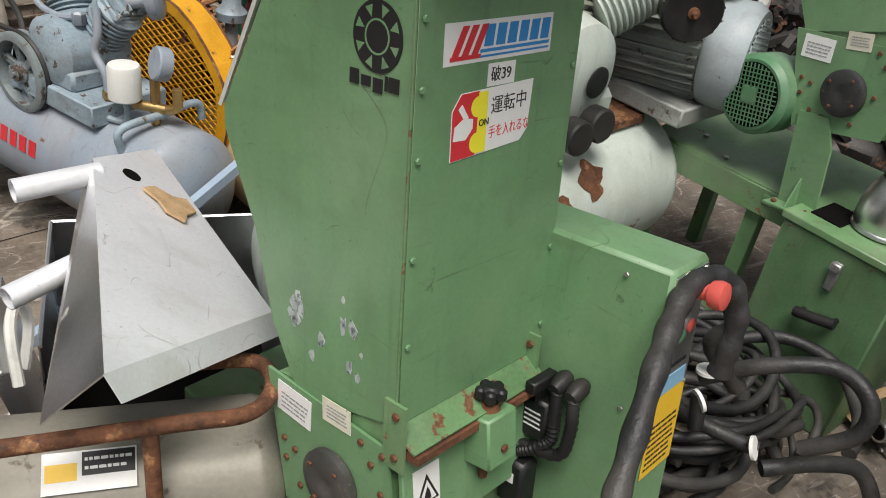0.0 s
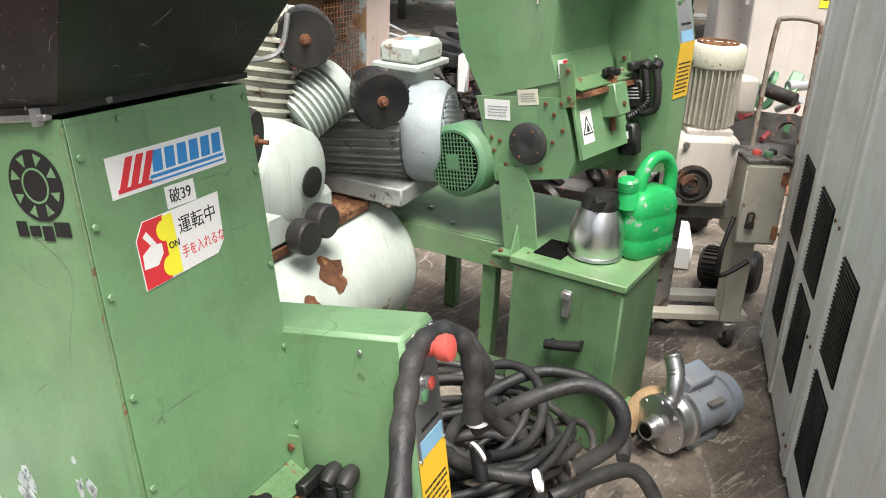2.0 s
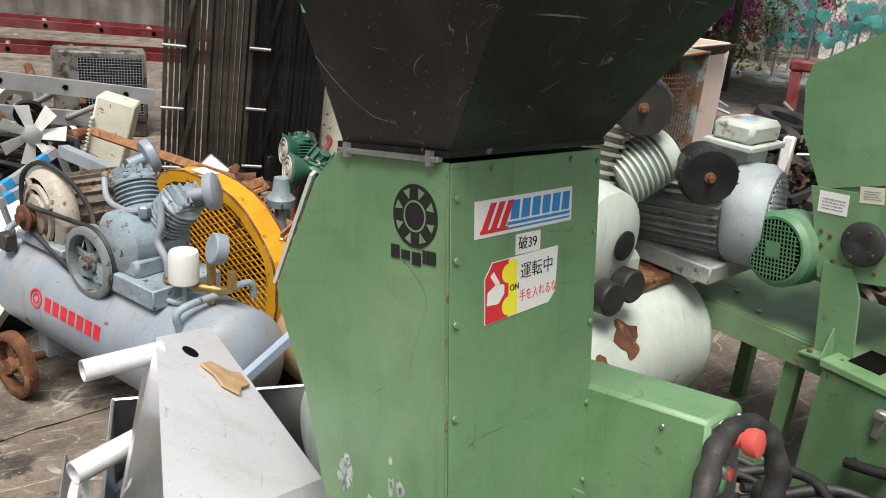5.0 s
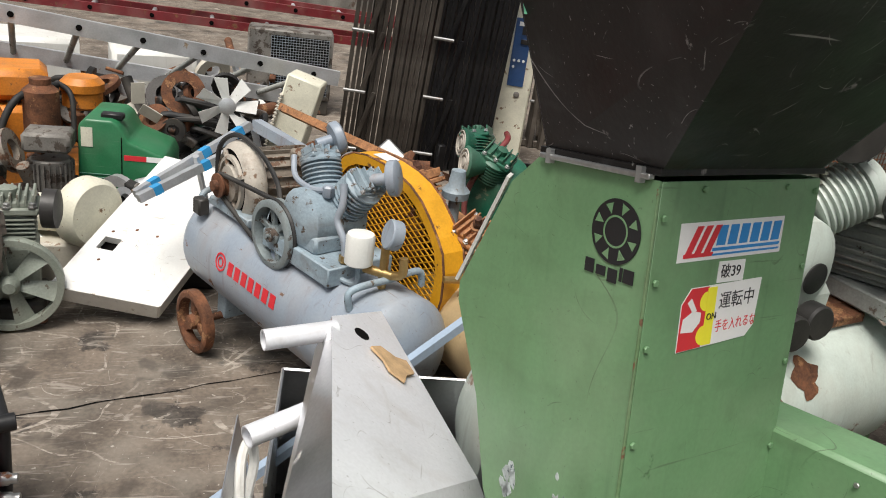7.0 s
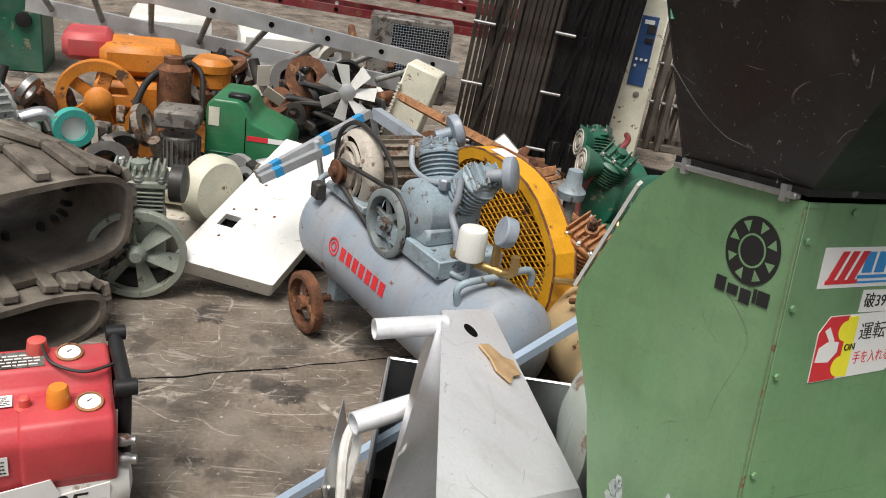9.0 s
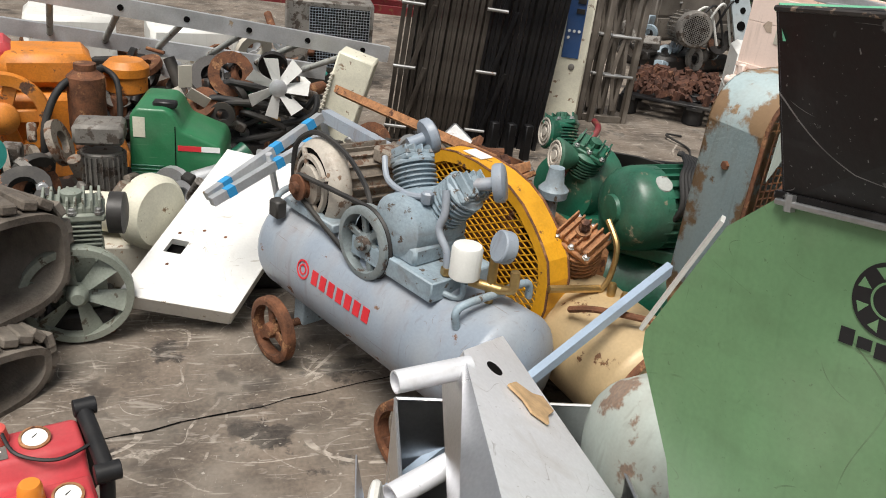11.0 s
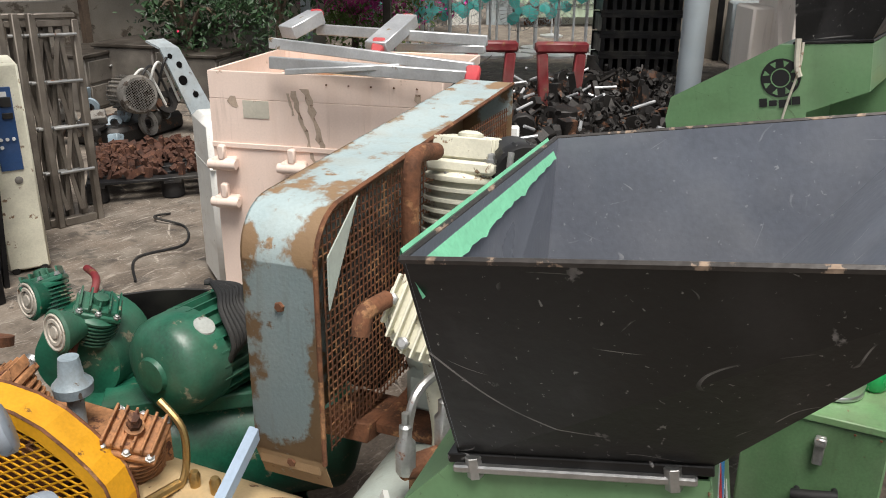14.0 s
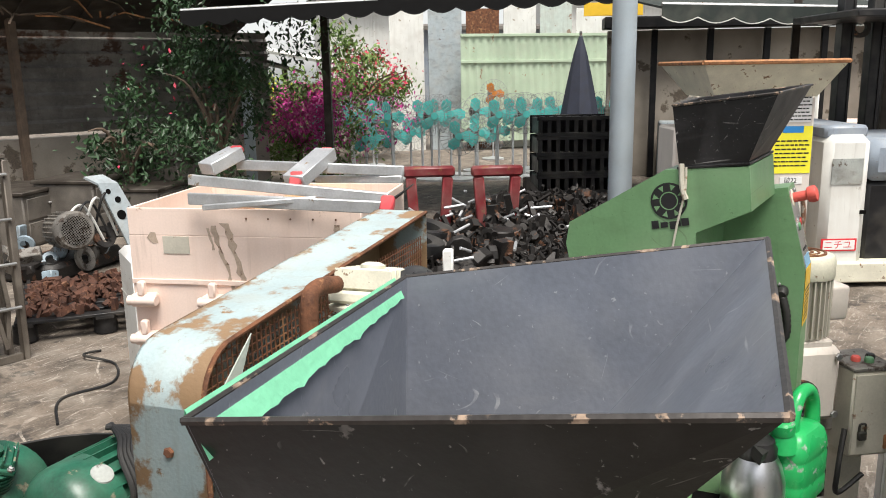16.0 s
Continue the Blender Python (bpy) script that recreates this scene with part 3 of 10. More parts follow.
# ---- ground and far bounds ----
g = Shape()
g.add([(-70, -60, 0), (90, -60, 0), (90, 90, 0), (-70, 90, 0)], [(0, 1, 2, 3)])
ground = lone("ground", g, floor_mat, Matrix(), "oil-stained grey concrete yard floor with scrapes", "floor", kind="structure", smooth=0)
j = Shape()
rj = random.Random(3)
pts = []
JX0, JY0, JX1, JY1 = -2.200, 1.742, 2.600, 3.120
for i in range(60):
    u = i / 59
    pts.append((JX0 + (JX1 - JX0) * u, JY0 + (JY1 - JY0) * u + rj.uniform(-0.008, 0.008)))
for (x0, y0), (x1, y1) in zip(pts, pts[1:]):
    w0 = rj.uniform(0.0015, 0.004)
    j.add([(x0, y0 - w0, 0.002), (x1, y1 - w0, 0.002), (x1, y1 + w0, 0.002), (x0, y0 + w0, 0.002)], [(0, 1, 2, 3)])
lone("floor_joint", j, shade_joint_black, Matrix(), "dark dirt-filled joint across the concrete", "joint", kind="structure", smooth=0)


# ---- granulators ----
GR = at(0.502, 0.828, 1.275, 18.9, -9.6, 2.7)
SIDE = Matrix(((0, 0, 1, 0), (1, 0, 0, 0), (0, 1, 0, 0), (0, 0, 0, 1)))  # outline x, y -> depth, height; thickness -> width


def wheel_mark(parent, o, s):
    """The round maker's mark on a side sheet: a dark disc with eight pale wedges and a ring, above a row of bars."""
    face = Matrix(((0, 0, -1, o[0]), (-1, 0, 0, o[1]), (0, 1, 0, o[2]), (0, 0, 0, 1)))
    d = Shape().lathe([(s, 0), (s, 0.0008)], seg=40, m=face)
    mark = part("mark_disc", d, black_ink, parent, "black round maker's mark", 0)
    w = Shape()
    for i in range(8):
        a = 2 * math.pi * (i + 0.5) / 8
        q = [(math.cos(a + e) * r * s, math.sin(a + e) * r * s) for e, r in ((-0.14, 0.88), (0.20, 0.9), (0.05, 0.56))]
        part("wedge", Shape().prism(q, 0.0014, face), green, mark, "", 0)
    ring = [(0.5, 0.0008), (0.5, 0.0014), (0.44, 0.0014), (0.44, 0.0008)]
    w.lathe([(r * s, h) for r, h in ring], seg=36, m=face, caps=False)
    part("wedge_ring", w, green, mark, "", 0)
    t = Shape()
    x = -1.12 * s
    for wd, h0, h1 in ((0.34, -0.02, 0.42), (0.34, 0, 0.3), (0.34, -0.12, 0.3), (0.1, 0, 0.42), (0.36, 0, 0.42)):
        t.box((x + wd * s * 0.62, -1.28 * s + (h0 + h1) * s / 2 - 0.15 * s, 0.0008), (wd * s * 1.15, (h1 - h0) * s, 0.0008), face, 0)
        t.box((x + wd * s * 0.62, -1.28 * s + 0.0, 0.0009), (wd * s * 0.3, 0.12 * s, 0.0008), face, 0)
        x += wd * s * 1.45
    part("mark_lettering", t, black_ink, mark, "black maker's lettering, drawn as bars", 0)


def brand_sticker(parent, m, w, h):
    st = part("brand_sticker", Shape().box((w / 2, h / 2, 0), (w, h, 0.0008), m, 0), paper, parent, "white sticker with red stripes and blue bars", 0)
    r = Shape()
    for i in range(3):
        x = (0.05 + 0.085 * i) * w
        r.prism([(x, 0.1 * h), (x + 0.055 * w, 0.1 * h), (x + 0.155 * w, 0.9 * h), (x + 0.10 * w, 0.9 * h)], 0.0012, m)
        r.prism([(x, 0.1 * h), (x + 0.09 * w, 0.1 * h), (x + 0.10 * w, 0.2 * h), (x, 0.2 * h)], 0.0011, m)
    part("red_stripe", r, red_ink, st, "", 0)
    b = Shape()
    for i in range(6):
        x = (0.34 + 0.108 * i) * w
        b.prism([(x, 0.36 * h), (x + 0.082 * w, 0.36 * h), (x + 0.095 * w, 0.88 * h), (x + 0.016 * w, 0.88 * h)], 0.0012, m)
    for y0, y1 in ((0.22, 0.30), (0.10, 0.15)):
        b.prism([(0.31 * w, y0 * h), (0.97 * w, y0 * h), (0.98 * w, y1 * h), (0.31 * w, y1 * h)], 0.0012, m)
    part("blue_bar", b, blue_ink, st, "", 0)


def writing(parent, m, w, h, rows, material=black_ink, seed=1, name="print_line"):
    """Unreadable print: short bars in rows."""
    r = random.Random(seed)
    s = Shape()
    for i in range(rows):
        y = h * (1 - (i + 0.7) / rows)
        x = 0.0
        while x < w * 0.9:
            l = r.uniform(0.06, 0.2) * w
            l = min(l, w - x)
            s.box((x + l / 2, y, 0.0006), (l, 0.35 * h / rows, 0.0006), m, 0)
            x += l + 0.03 * w
    return part(name, s, material, parent, "", 0)


def hopper(parent, low, top, t, outer, inner, label):
    """A flared sheet hopper: four outer sheets with a folded lip, four lining sheets."""
    n = 4
    names = ("left_wall", "front_wall", "right_wall", "back_wall")
    for i in range(n):
        k = (i + 1) % n
        s = Shape()
        a, b, c, d = (Vector(p) for p in (low[i], low[k], top[k], top[i]))
        s.sheet(a, b, c, d, t)
        w = part(names[i], s, outer, parent, label, 0)
        nn = (b - a).cross(d - a).normalized() * -t
        li = Shape().sheet(*(p + nn * 1.02 for p in (b, a, d, c)), -t * 0.3)
        part("lining", li, inner, w, "scratched grey inner face", 0)
    for i in range(n):
        part("lip", Shape().tube([top[i], top[(i + 1) % n]], 0.0035, 6), edge_worn, parent, "rubbed rim edge", 40)


def control_box(parent, x0, y0, z1, depth=0.46, h=0.62, w=0.122, bend=0.0):
    """A green control box with a steel panel, stop button and a yellow notice on its narrow front. bend: how far the front kinks out below the panel."""
    k = z1 - 0.235
    prof = [(y0, z1), (y0 - bend, k), (y0 + 2.2 * bend, z1 - h), (y0 + depth, z1 - h), (y0 + depth, z1)]
    s = Shape().prism(prof[::-1], w, SIDE @ Matrix.Translation((0, 0, x0))) if bend else Shape().box((x0 + w / 2, y0 + depth / 2, z1 - h / 2), (w, depth, h), None, 0.008)
    bx = part("control_box", s, green, parent)
    up, down = math.degrees(math.atan2(bend, 0.235)), math.degrees(math.atan2(3.2 * bend, h - 0.235))
    f = Matrix.Translation((x0 + 0.008, y0 - 0.001, z1 - 0.012)) @ pose(0, 0, 0, 90 - up, 0, 0)
    f2 = Matrix.Translation((x0 + 0.008, y0 - bend - 0.0015, k)) @ pose(0, 0, 0, 90 + down, 0, 0) @ Matrix.Translation((0, 0.2425, 0))
    pw = w - 0.016
    pn = part("control_panel", Shape().box((pw / 2, -0.115, 0), (pw, 0.23, 0.002), f, 0.0005), steel, bx, "brushed steel control panel", 0)
    part("panel_label", Shape().box((pw * 0.5, -0.02, 0.0015), (pw * 0.55, 0.018, 0.001), f, 0), black_ink, pn, "", 0)
    part("blue_label", Shape().box((pw * 0.52, -0.206, 0.0015), (pw * 0.8, 0.032, 0.001), f, 0), sky_blue, pn, "light blue paper label", 0)
    writing(pn, f @ Matrix.Translation((pw * 0.2, -0.178, 0.001)), pw * 0.7, 0.022, 1, black_ink, 4, "mark_lettering")
    part("notice", Shape().box((pw / 2, -0.325, 0.0005), (pw, 0.165, 0.001), f2, 0), yellow_sign, bx, "yellow warning notice with fine print", 0)
    writing(bx, f2 @ Matrix.Translation((0.008, -0.395, 0.0008)), pw - 0.016, 0.10, 8, black_ink, 5)
    e = Vector((x0 + 0.045, y0, z1 - 0.036))
    eb = Shape().lathe([(0.014, 0), (0.014, 0.042), (0.021, 0.044), (0.024, 0.056), (0.022, 0.066), (0.012, 0.070)], e, (0, -1, 0.1), 24)
    part("stop_button", eb, red_faded, bx, "faded red mushroom stop button")
    part("button_collar", Shape().lathe([(0.026, 0), (0.026, 0.004), (0.02, 0.006)], e, (0, -1, 0.1), 24), cream, bx)
    for k, (dx, dz, mm, nm) in enumerate(((0.060, -0.105, red_faded, "red_button"), (0.03, -0.115, green_motor, "green_button"))):
        p = Vector((x0 + dx, y0, z1 + dz))
        part("button_ring", Shape().lathe([(0.0155, 0), (0.0155, 0.012), (0.013, 0.014), (0.012, 0.014)], p, (0, -1, 0), 20), zinc, bx)
        part(nm, Shape().lathe([(0.0115, 0), (0.0115, 0.017), (0.01, 0.018)], p, (0, -1, 0), 20), mm, bx)
    bolts(bx, [(x0 + 0.014, y0 - 0.002, z1 - 0.235), (x0 + w - 0.014, y0 - 0.002, z1 - 0.235), (x0 + w - 0.014, y0 - 0.002, z1 - 0.02)], zinc, (0, -1, 0), 0.7)
    bolts(bx, [(x0 - 0.002, y0 + 0.08, z1 - 0.03), (x0 - 0.002, y0 + 0.05, z1 - 0.27)], zinc, (-1, 0, 0), 0.8)
    return bx


def switches(parent, z):
    """The safety switches with corrugated conduit on the control box's inner side."""
    x = 0.352
    b1 = Shape().box((x - 0.022, -0.045, z - 0.03), (0.045, 0.055, 0.085), None, 0.006)
    s1 = part("safety_switch", b1, black_plastic, parent, "black plastic safety switch")
    writing(s1, Matrix(((0, 0, -1, x - 0.0455), (-1, 0, 0, -0.025), (0, 1, 0, z - 0.045), (0, 0, 0, 1))), 0.038, 0.04, 4, paper, 7)
    b2 = Shape().box((x - 0.05, -0.028, z - 0.165), (0.05, 0.06, 0.1), None, 0.008)
    s2 = part("safety_switch", b2, black_plastic, parent, "black plastic safety switch")
    part("switch_label", Shape().box((x - 0.0758, -0.028, z - 0.15), (0.001, 0.02, 0.022), None, 0), paper, s2, "", 0)
    for k, dy in enumerate((0.0, -0.035)):
        pts = curve([(x - 0.012, -0.075 + dy, z + 0.05), (x - 0.03, -0.078 + dy, z + 0.035), (x - 0.034, -0.082 + dy, z - 0.02),
                     (x - 0.036, -0.08 + dy * 0.6, z - 0.06 - 0.02 * k), (x - 0.05, -0.05 + 0.02 * k, z - 0.088), (x - 0.055, -0.03, z - 0.1)], 9)
        rr = [0.0105 + 0.002 * (i % 2) for i in range(len(pts))]
        part("conduit", Shape().tube(pts, rr, 10), black_plastic, parent)
        part("elbow", Shape().lathe([(0.012, 0), (0.017, 0.01), (0.017, 0.03), (0.012, 0.045)], pts[3] + Vector((0.02, 0.0, 0.012)), (-1, 0, -0.3), 14), black_plastic, parent)
    part("key_plug", Shape().box((x - 0.045, -0.052, z + 0.055), (0.07, 0.022, 0.024), None, 0.003).box((x - 0.05, -0.052, z + 0.03), (0.014, 0.003, 0.03), None, 0.001).box((x - 0.03, -0.052, z + 0.03), (0.014, 0.003, 0.03), None, 0.001), black_plastic, parent)


def cutter_house(parent, z0, w=0.335):
    """The bolted cutter housing: side plate, front door, lip, knob and stickers. z0: its upper edge."""
    poly = [(0.30, z0 - 0.04), (0.255, z0 - 0.29), (0.01, z0 - 0.27), (-0.005, z0 - 0.22), (0.02, z0 - 0.05), (0.03, z0)]
    body = part("cutter_housing", Shape().prism(poly, w - 0.012, SIDE @ Matrix.Translation((0, 0, 0.006))), green_worn, parent)
    plate = part("side_plate", Shape().prism([(0.318, z0 - 0.035), (0.27, z0 - 0.295), (0.012, z0 - 0.275), (-0.012, z0 - 0.22), (0.012, z0 - 0.045)], 0.006, SIDE @ Matrix.Translation((0, 0, -0.004))), green, body)
    cx, cz = 0.135, z0 - 0.175
    cap = Shape().lathe([(0.058, 0), (0.062, 0.004), (0.062, 0.018), (0.056, 0.022), (0.018, 0.022), (0.012, 0.019)], (-0.004, cx, cz), (-1, 0, 0), 32)
    part("bearing_cap", cap, cap_grey, plate, "dark round bearing cap")
    bolts(plate, [(-0.026, cx + 0.045 * math.cos(a), cz + 0.045 * math.sin(a)) for a in (0.6, 2.2, 3.7, 5.3)], rust, (-1, 0, 0), 0.8)
    bolts(plate, [(-0.004, y, z0 + dz) for y, dz in ((0.045, -0.09), (0.02, -0.135), (0.07, -0.06), (0.055, -0.17), (0.24, -0.17), (0.27, -0.16), (0.265, -0.2), (0.10, -0.25), (0.02, -0.06), (0.225, -0.24), (0.19, -0.25))], rust, (-1, 0, 0), 1.1)
    face = Matrix(((0, 0, -1, -0.005), (-1, 0, 0, 0), (0, 1, 0, 0), (0, 0, 0, 1)))
    for (y, z, sw, sh, rr, mm, seed) in ((0.29, z0 - 0.105, 0.092, 0.06, -3, paper, 11), (0.165, z0 - 0.065, 0.07, 0.045, 2, cream, 12)):
        mf = face @ Matrix.Translation((-y, z, 0)) @ pose(0, 0, 0, 0, 0, rr)
        st = part("sticker", Shape().box((sw / 2, sh / 2, 0), (sw, sh, 0.001), mf, 0), mm, plate, "small white paper sticker", 0)
        writing(st, mf @ Matrix.Translation((0.012, 0.01, 0.0004)), sw - 0.02, sh * 0.6, 4, faint_ink, seed)
    fd = Matrix.Translation((0, -0.004, z0 - 0.02)) @ pose(0, 0, 0, 83, 0, 0)
    door = part("front_door", Shape().box((w * 0.5, -0.105, 0), (w * 0.98, 0.2, 0.012), fd, 0.003), green, body)
    tri = part("warning_sticker", Shape().box((0.055, -0.115, 0.0065), (0.06, 0.095, 0.001), fd, 0), paper, door, "white sticker with a black warning triangle", 0)
    tr3 = part("triangle", Shape().prism([(0.028, -0.137), (0.082, -0.137), (0.055, -0.083)], 0.0078, fd), black_ink, tri, "", 0)
    part("triangle_field", Shape().prism([(0.035, -0.133), (0.075, -0.133), (0.055, -0.094)], 0.0083, fd), paper, tr3, "", 0)
    part("triangle_sign", Shape().prism([(0.047, -0.130), (0.063, -0.130), (0.060, -0.115), (0.055, -0.106), (0.050, -0.116)], 0.0087, fd), black_ink, tr3, "", 0)
    part("hinge_block", Shape().box((0.185, -0.06, 0.03), (0.075, 0.095, 0.06), fd, 0.004), green, door)
    bolts(door, [fd @ Vector((0.185, -0.075, 0.06)), fd @ Vector((0.30, -0.02, 0.01)), fd @ Vector((0.31, -0.15, 0.01))], rust, (0, -1, 0), 1.3)
    lip = Shape().sheet((0.0, -0.030, z0 - 0.020), (w, -0.030, z0 - 0.020), (w, 0.0, z0 + 0.004), (0.0, 0.0, z0 + 0.004), 0.004)
    lip.sheet((0.0, -0.044, z0 - 0.024), (w, -0.044, z0 - 0.024), (w, -0.030, z0 - 0.020), (0.0, -0.030, z0 - 0.020), 0.004)
    part("mouth_lip", lip, green_rusty, body, "rust-edged green mouth flange", 0)
    part("slot", Shape().box((w / 2, -0.022, z0 - 0.040), (w * 0.97, 0.05, 0.016), None, 0.001), rust, body, "rusty slot under the flange", 0)
    k = Vector((0.185, -0.036, z0 - 0.038))
    part("spindle", Shape().cyl(k - Vector((0, 0, 0.13)), k + Vector((0, 0, 0.03)), 0.008, 12).lathe([(0.018, 0), (0.02, 0.01), (0.014, 0.022)], k, (0, 0, 1), 14), rust, body)
    kn = Shape().lathe([(0.009, 0), (0.014, 0.005), (0.019, 0.009), (0.019, 0.02), (0.012, 0.026)], k + Vector((0, 0, 0.03)), (0, 0, 1), 12)
    for i in range(5):
        a = 2 * math.pi * i / 5
        kn.lathe([(0.006, 0), (0.01, 0.004), (0.01, 0.018), (0.006, 0.022)], k + Vector((0.018 * math.cos(a), 0.018 * math.sin(a), 0.031)), (0, 0, 1), 8)
    part("knob", kn, black_plastic, body, "black star knob")
    for xx in (0.0, w - 0.004):
        part("bracket", Shape().sheet((xx, -0.025, z0 - 0.07), (xx, 0.02, z0 - 0.07), (xx, 0.02, z0 + 0.05), (xx, -0.025, z0 + 0.05), 0.006), green_worn, body, "", 0)
        bolts(body, [(xx - 0.006, -0.008, z0 + 0.03), (xx - 0.006, -0.008, z0 - 0.045)], rust, (-1, 0, 0), 1.2)
    return body


def granulator_tall(m):
    th = thing("granulator", m, "scuffed green plastics granulator with a black feed hopper", "machine", "granulators")
    w = 0.365
    prof = [(0, 0), (0.237, 0.006), (0.308, -0.05), (0.428, -0.25), (0.428, -0.285), (0.35, -0.44), (0.306, -0.60), (0.235, -0.715), (0, -0.655)]
    ls = part("left_sheet", Shape().prism(prof, 0.003, SIDE), green, th)
    part("right_sheet", Shape().prism(prof, 0.003, SIDE @ Matrix.Translation((0, 0, w - 0.003))), green, th)
    fr = part("front_sheet", Shape().box((w / 2 + 0.002, 0.0, -0.328), (w - 0.004, 0.003, 0.655), None, 0.001), green, th)
    for i in range(len(prof)):
        if i in (0, 8):
            continue
        (y0, z0), (y1, z1) = prof[i], prof[(i + 1) % len(prof)]
        if i == 7:
            continue
        part("back_sheet", Shape().sheet((0.003, y0 - 0.003, z0), (w - 0.003, y0 - 0.003, z0), (w - 0.003, y1 - 0.003, z1), (0.003, y1 - 0.003, z1), 0.002), green, th, "", 0)
    part("edge_strip", Shape().sheet((-0.004, 0.31, -0.045), (-0.004, 0.43, -0.25), (0.012, 0.44, -0.245), (0.012, 0.32, -0.04), 0.006), offwhite, th, "scraped pale edge strip", 0)
    seam = part("corner_seam", Shape().box((0.0, 0.0, -0.33), (0.0045, 0.0045, 0.64), None, 0.001), green_rusty, ls, "chipped corner seam", 0)
    bolts(fr, [(0.014, -0.002, z) for z in (-0.05, -0.14, -0.235, -0.38, -0.52, -0.63)] + [(w - 0.012, -0.002, z) for z in (-0.02, -0.14, -0.3, -0.45, -0.6)] + [(0.09, -0.002, -0.012), (0.28, -0.002, -0.012)], green, (0, -1, 0), 0.9)
    bar = part("hopper_bracket", Shape().box((-0.006, 0.122, 0.004), (0.012, 0.225, 0.008), None, 0.002), zinc, ls, "thin steel clamping bar", 0)
    for y in (0.03, 0.214):
        part("clamp_bolt", Shape().cyl((-0.006, y, -0.006), (-0.006, y, 0.016), 0.008, 6), zinc, bar)
    front = Matrix(((1, 0, 0, 0), (0, 0, -1, -0.002), (0, 1, 0, 0), (0, 0, 0, 1)))
    wheel_mark(ls, (-0.001, 0.066, -0.082), 0.047)
    brand_sticker(fr, front @ Matrix.Translation((0.053, -0.115, 0)) @ pose(0, 0, 0, 0, 0, 0.6), 0.234, 0.056)
    nb = part("number_sticker", Shape().box((0.177, -0.135, 0), (0.06, 0.032, 0.001), front, 0), paper, fr, "small white sticker with black marks", 0)
    text("sticker_mark", "破39", 0.023, black_ink, nb, front @ Matrix.Translation((0.1525, -0.1425, 0.0008)))
    warn = front @ Matrix.Translation((0.078, -0.250, 0)) @ pose(0, 0, 0, 0, 0, 1.5)
    ws = part("warning_sticker", Shape().prism([(0, 0), (0.155, 0.004), (0.172, 0.02), (0.178, 0.095), (0.018, 0.095), (0.0, 0.072)], 0.001, warn), paper, fr, "white and red Japanese warning sticker, one corner torn", 0)
    part("red_field", Shape().prism([(0.001, 0.001), (0.052, 0.002), (0.056, 0.094), (0.018, 0.094), (0.001, 0.072)], 0.0014, warn), red_ink, ws, "", 0)
    part("white_shape", Shape().prism([(0.004, 0.03), (0.03, 0.028), (0.044, 0.042), (0.044, 0.056), (0.026, 0.06), (0.006, 0.05)], 0.0018, warn).prism([(0.012, 0.074), (0.02, 0.08), (0.034, 0.06), (0.026, 0.056)], 0.0018, warn), paper, ws, "", 0)
    ye = Shape().box((0.064, 0.048, 0.001), (0.02, 0.088, 0.0016), warn, 0)
    ye.lathe([(0.015, 0), (0.015, 0.0016)], (0.054, 0.072, 0), seg=20, m=warn).lathe([(0.015, 0), (0.015, 0.0016)], (0.054, 0.02, 0), seg=20, m=warn)
    part("yellow_shape", ye, bright_yellow, ws, "", 0)
    text("yellow_word", "ON", 0.014, black_ink, ws, warn @ Matrix.Translation((0.056, 0.043, 0.0024)))
    text("black_line", "運転中", 0.028, black_ink, ws, warn @ Matrix.Translation((0.082, 0.058, 0.001)))
    text("red_line", "手を入れるな", 0.0205, red_ink, ws, warn @ Matrix.Translation((0.080, 0.022, 0.001)), stretch=0.78)
    rr = random.Random(8)
    for cy, cz, n in ((0.12, -0.53, 5), (0.10, -0.60, 4), (0.235, -0.55, 8), (0.20, -0.60, 3)):
        for _ in range(n):
            y, z, s = cy + rr.gauss(0, 0.012), cz + rr.gauss(0, 0.016), rr.uniform(0.004, 0.012)
            part("paint_scar", Shape().prism([(y + s * math.cos(a) * rr.uniform(0.5, 1.2), z + 1.6 * s * math.sin(a) * rr.uniform(0.5, 1.2)) for a in (0, 1, 2, 3.1, 4.2, 5.2)], 0.0006, SIDE @ Matrix.Translation((0, 0, -0.0006))), scar_pale, ls, "bare pale scar in the paint", 0)
    hp = part("feed_hopper", Shape().box((w / 2, 0.118, 0.012), (w + 0.01, 0.245, 0.01), None, 0.001), black_sheet, th, "scratched black sheet feed hopper", 0)
    low = [(0.004, 0.232, 0.006), (0.004, 0.006, 0.006), (w - 0.004, 0.006, 0.006), (w - 0.004, 0.232, 0.006)]
    top = [(-0.10, 0.214, 0.241), (-0.126, -0.213, 0.226), (0.36, -0.25, 0.252), (0.36, 0.185, 0.258)]
    return th, hp, low, top, w


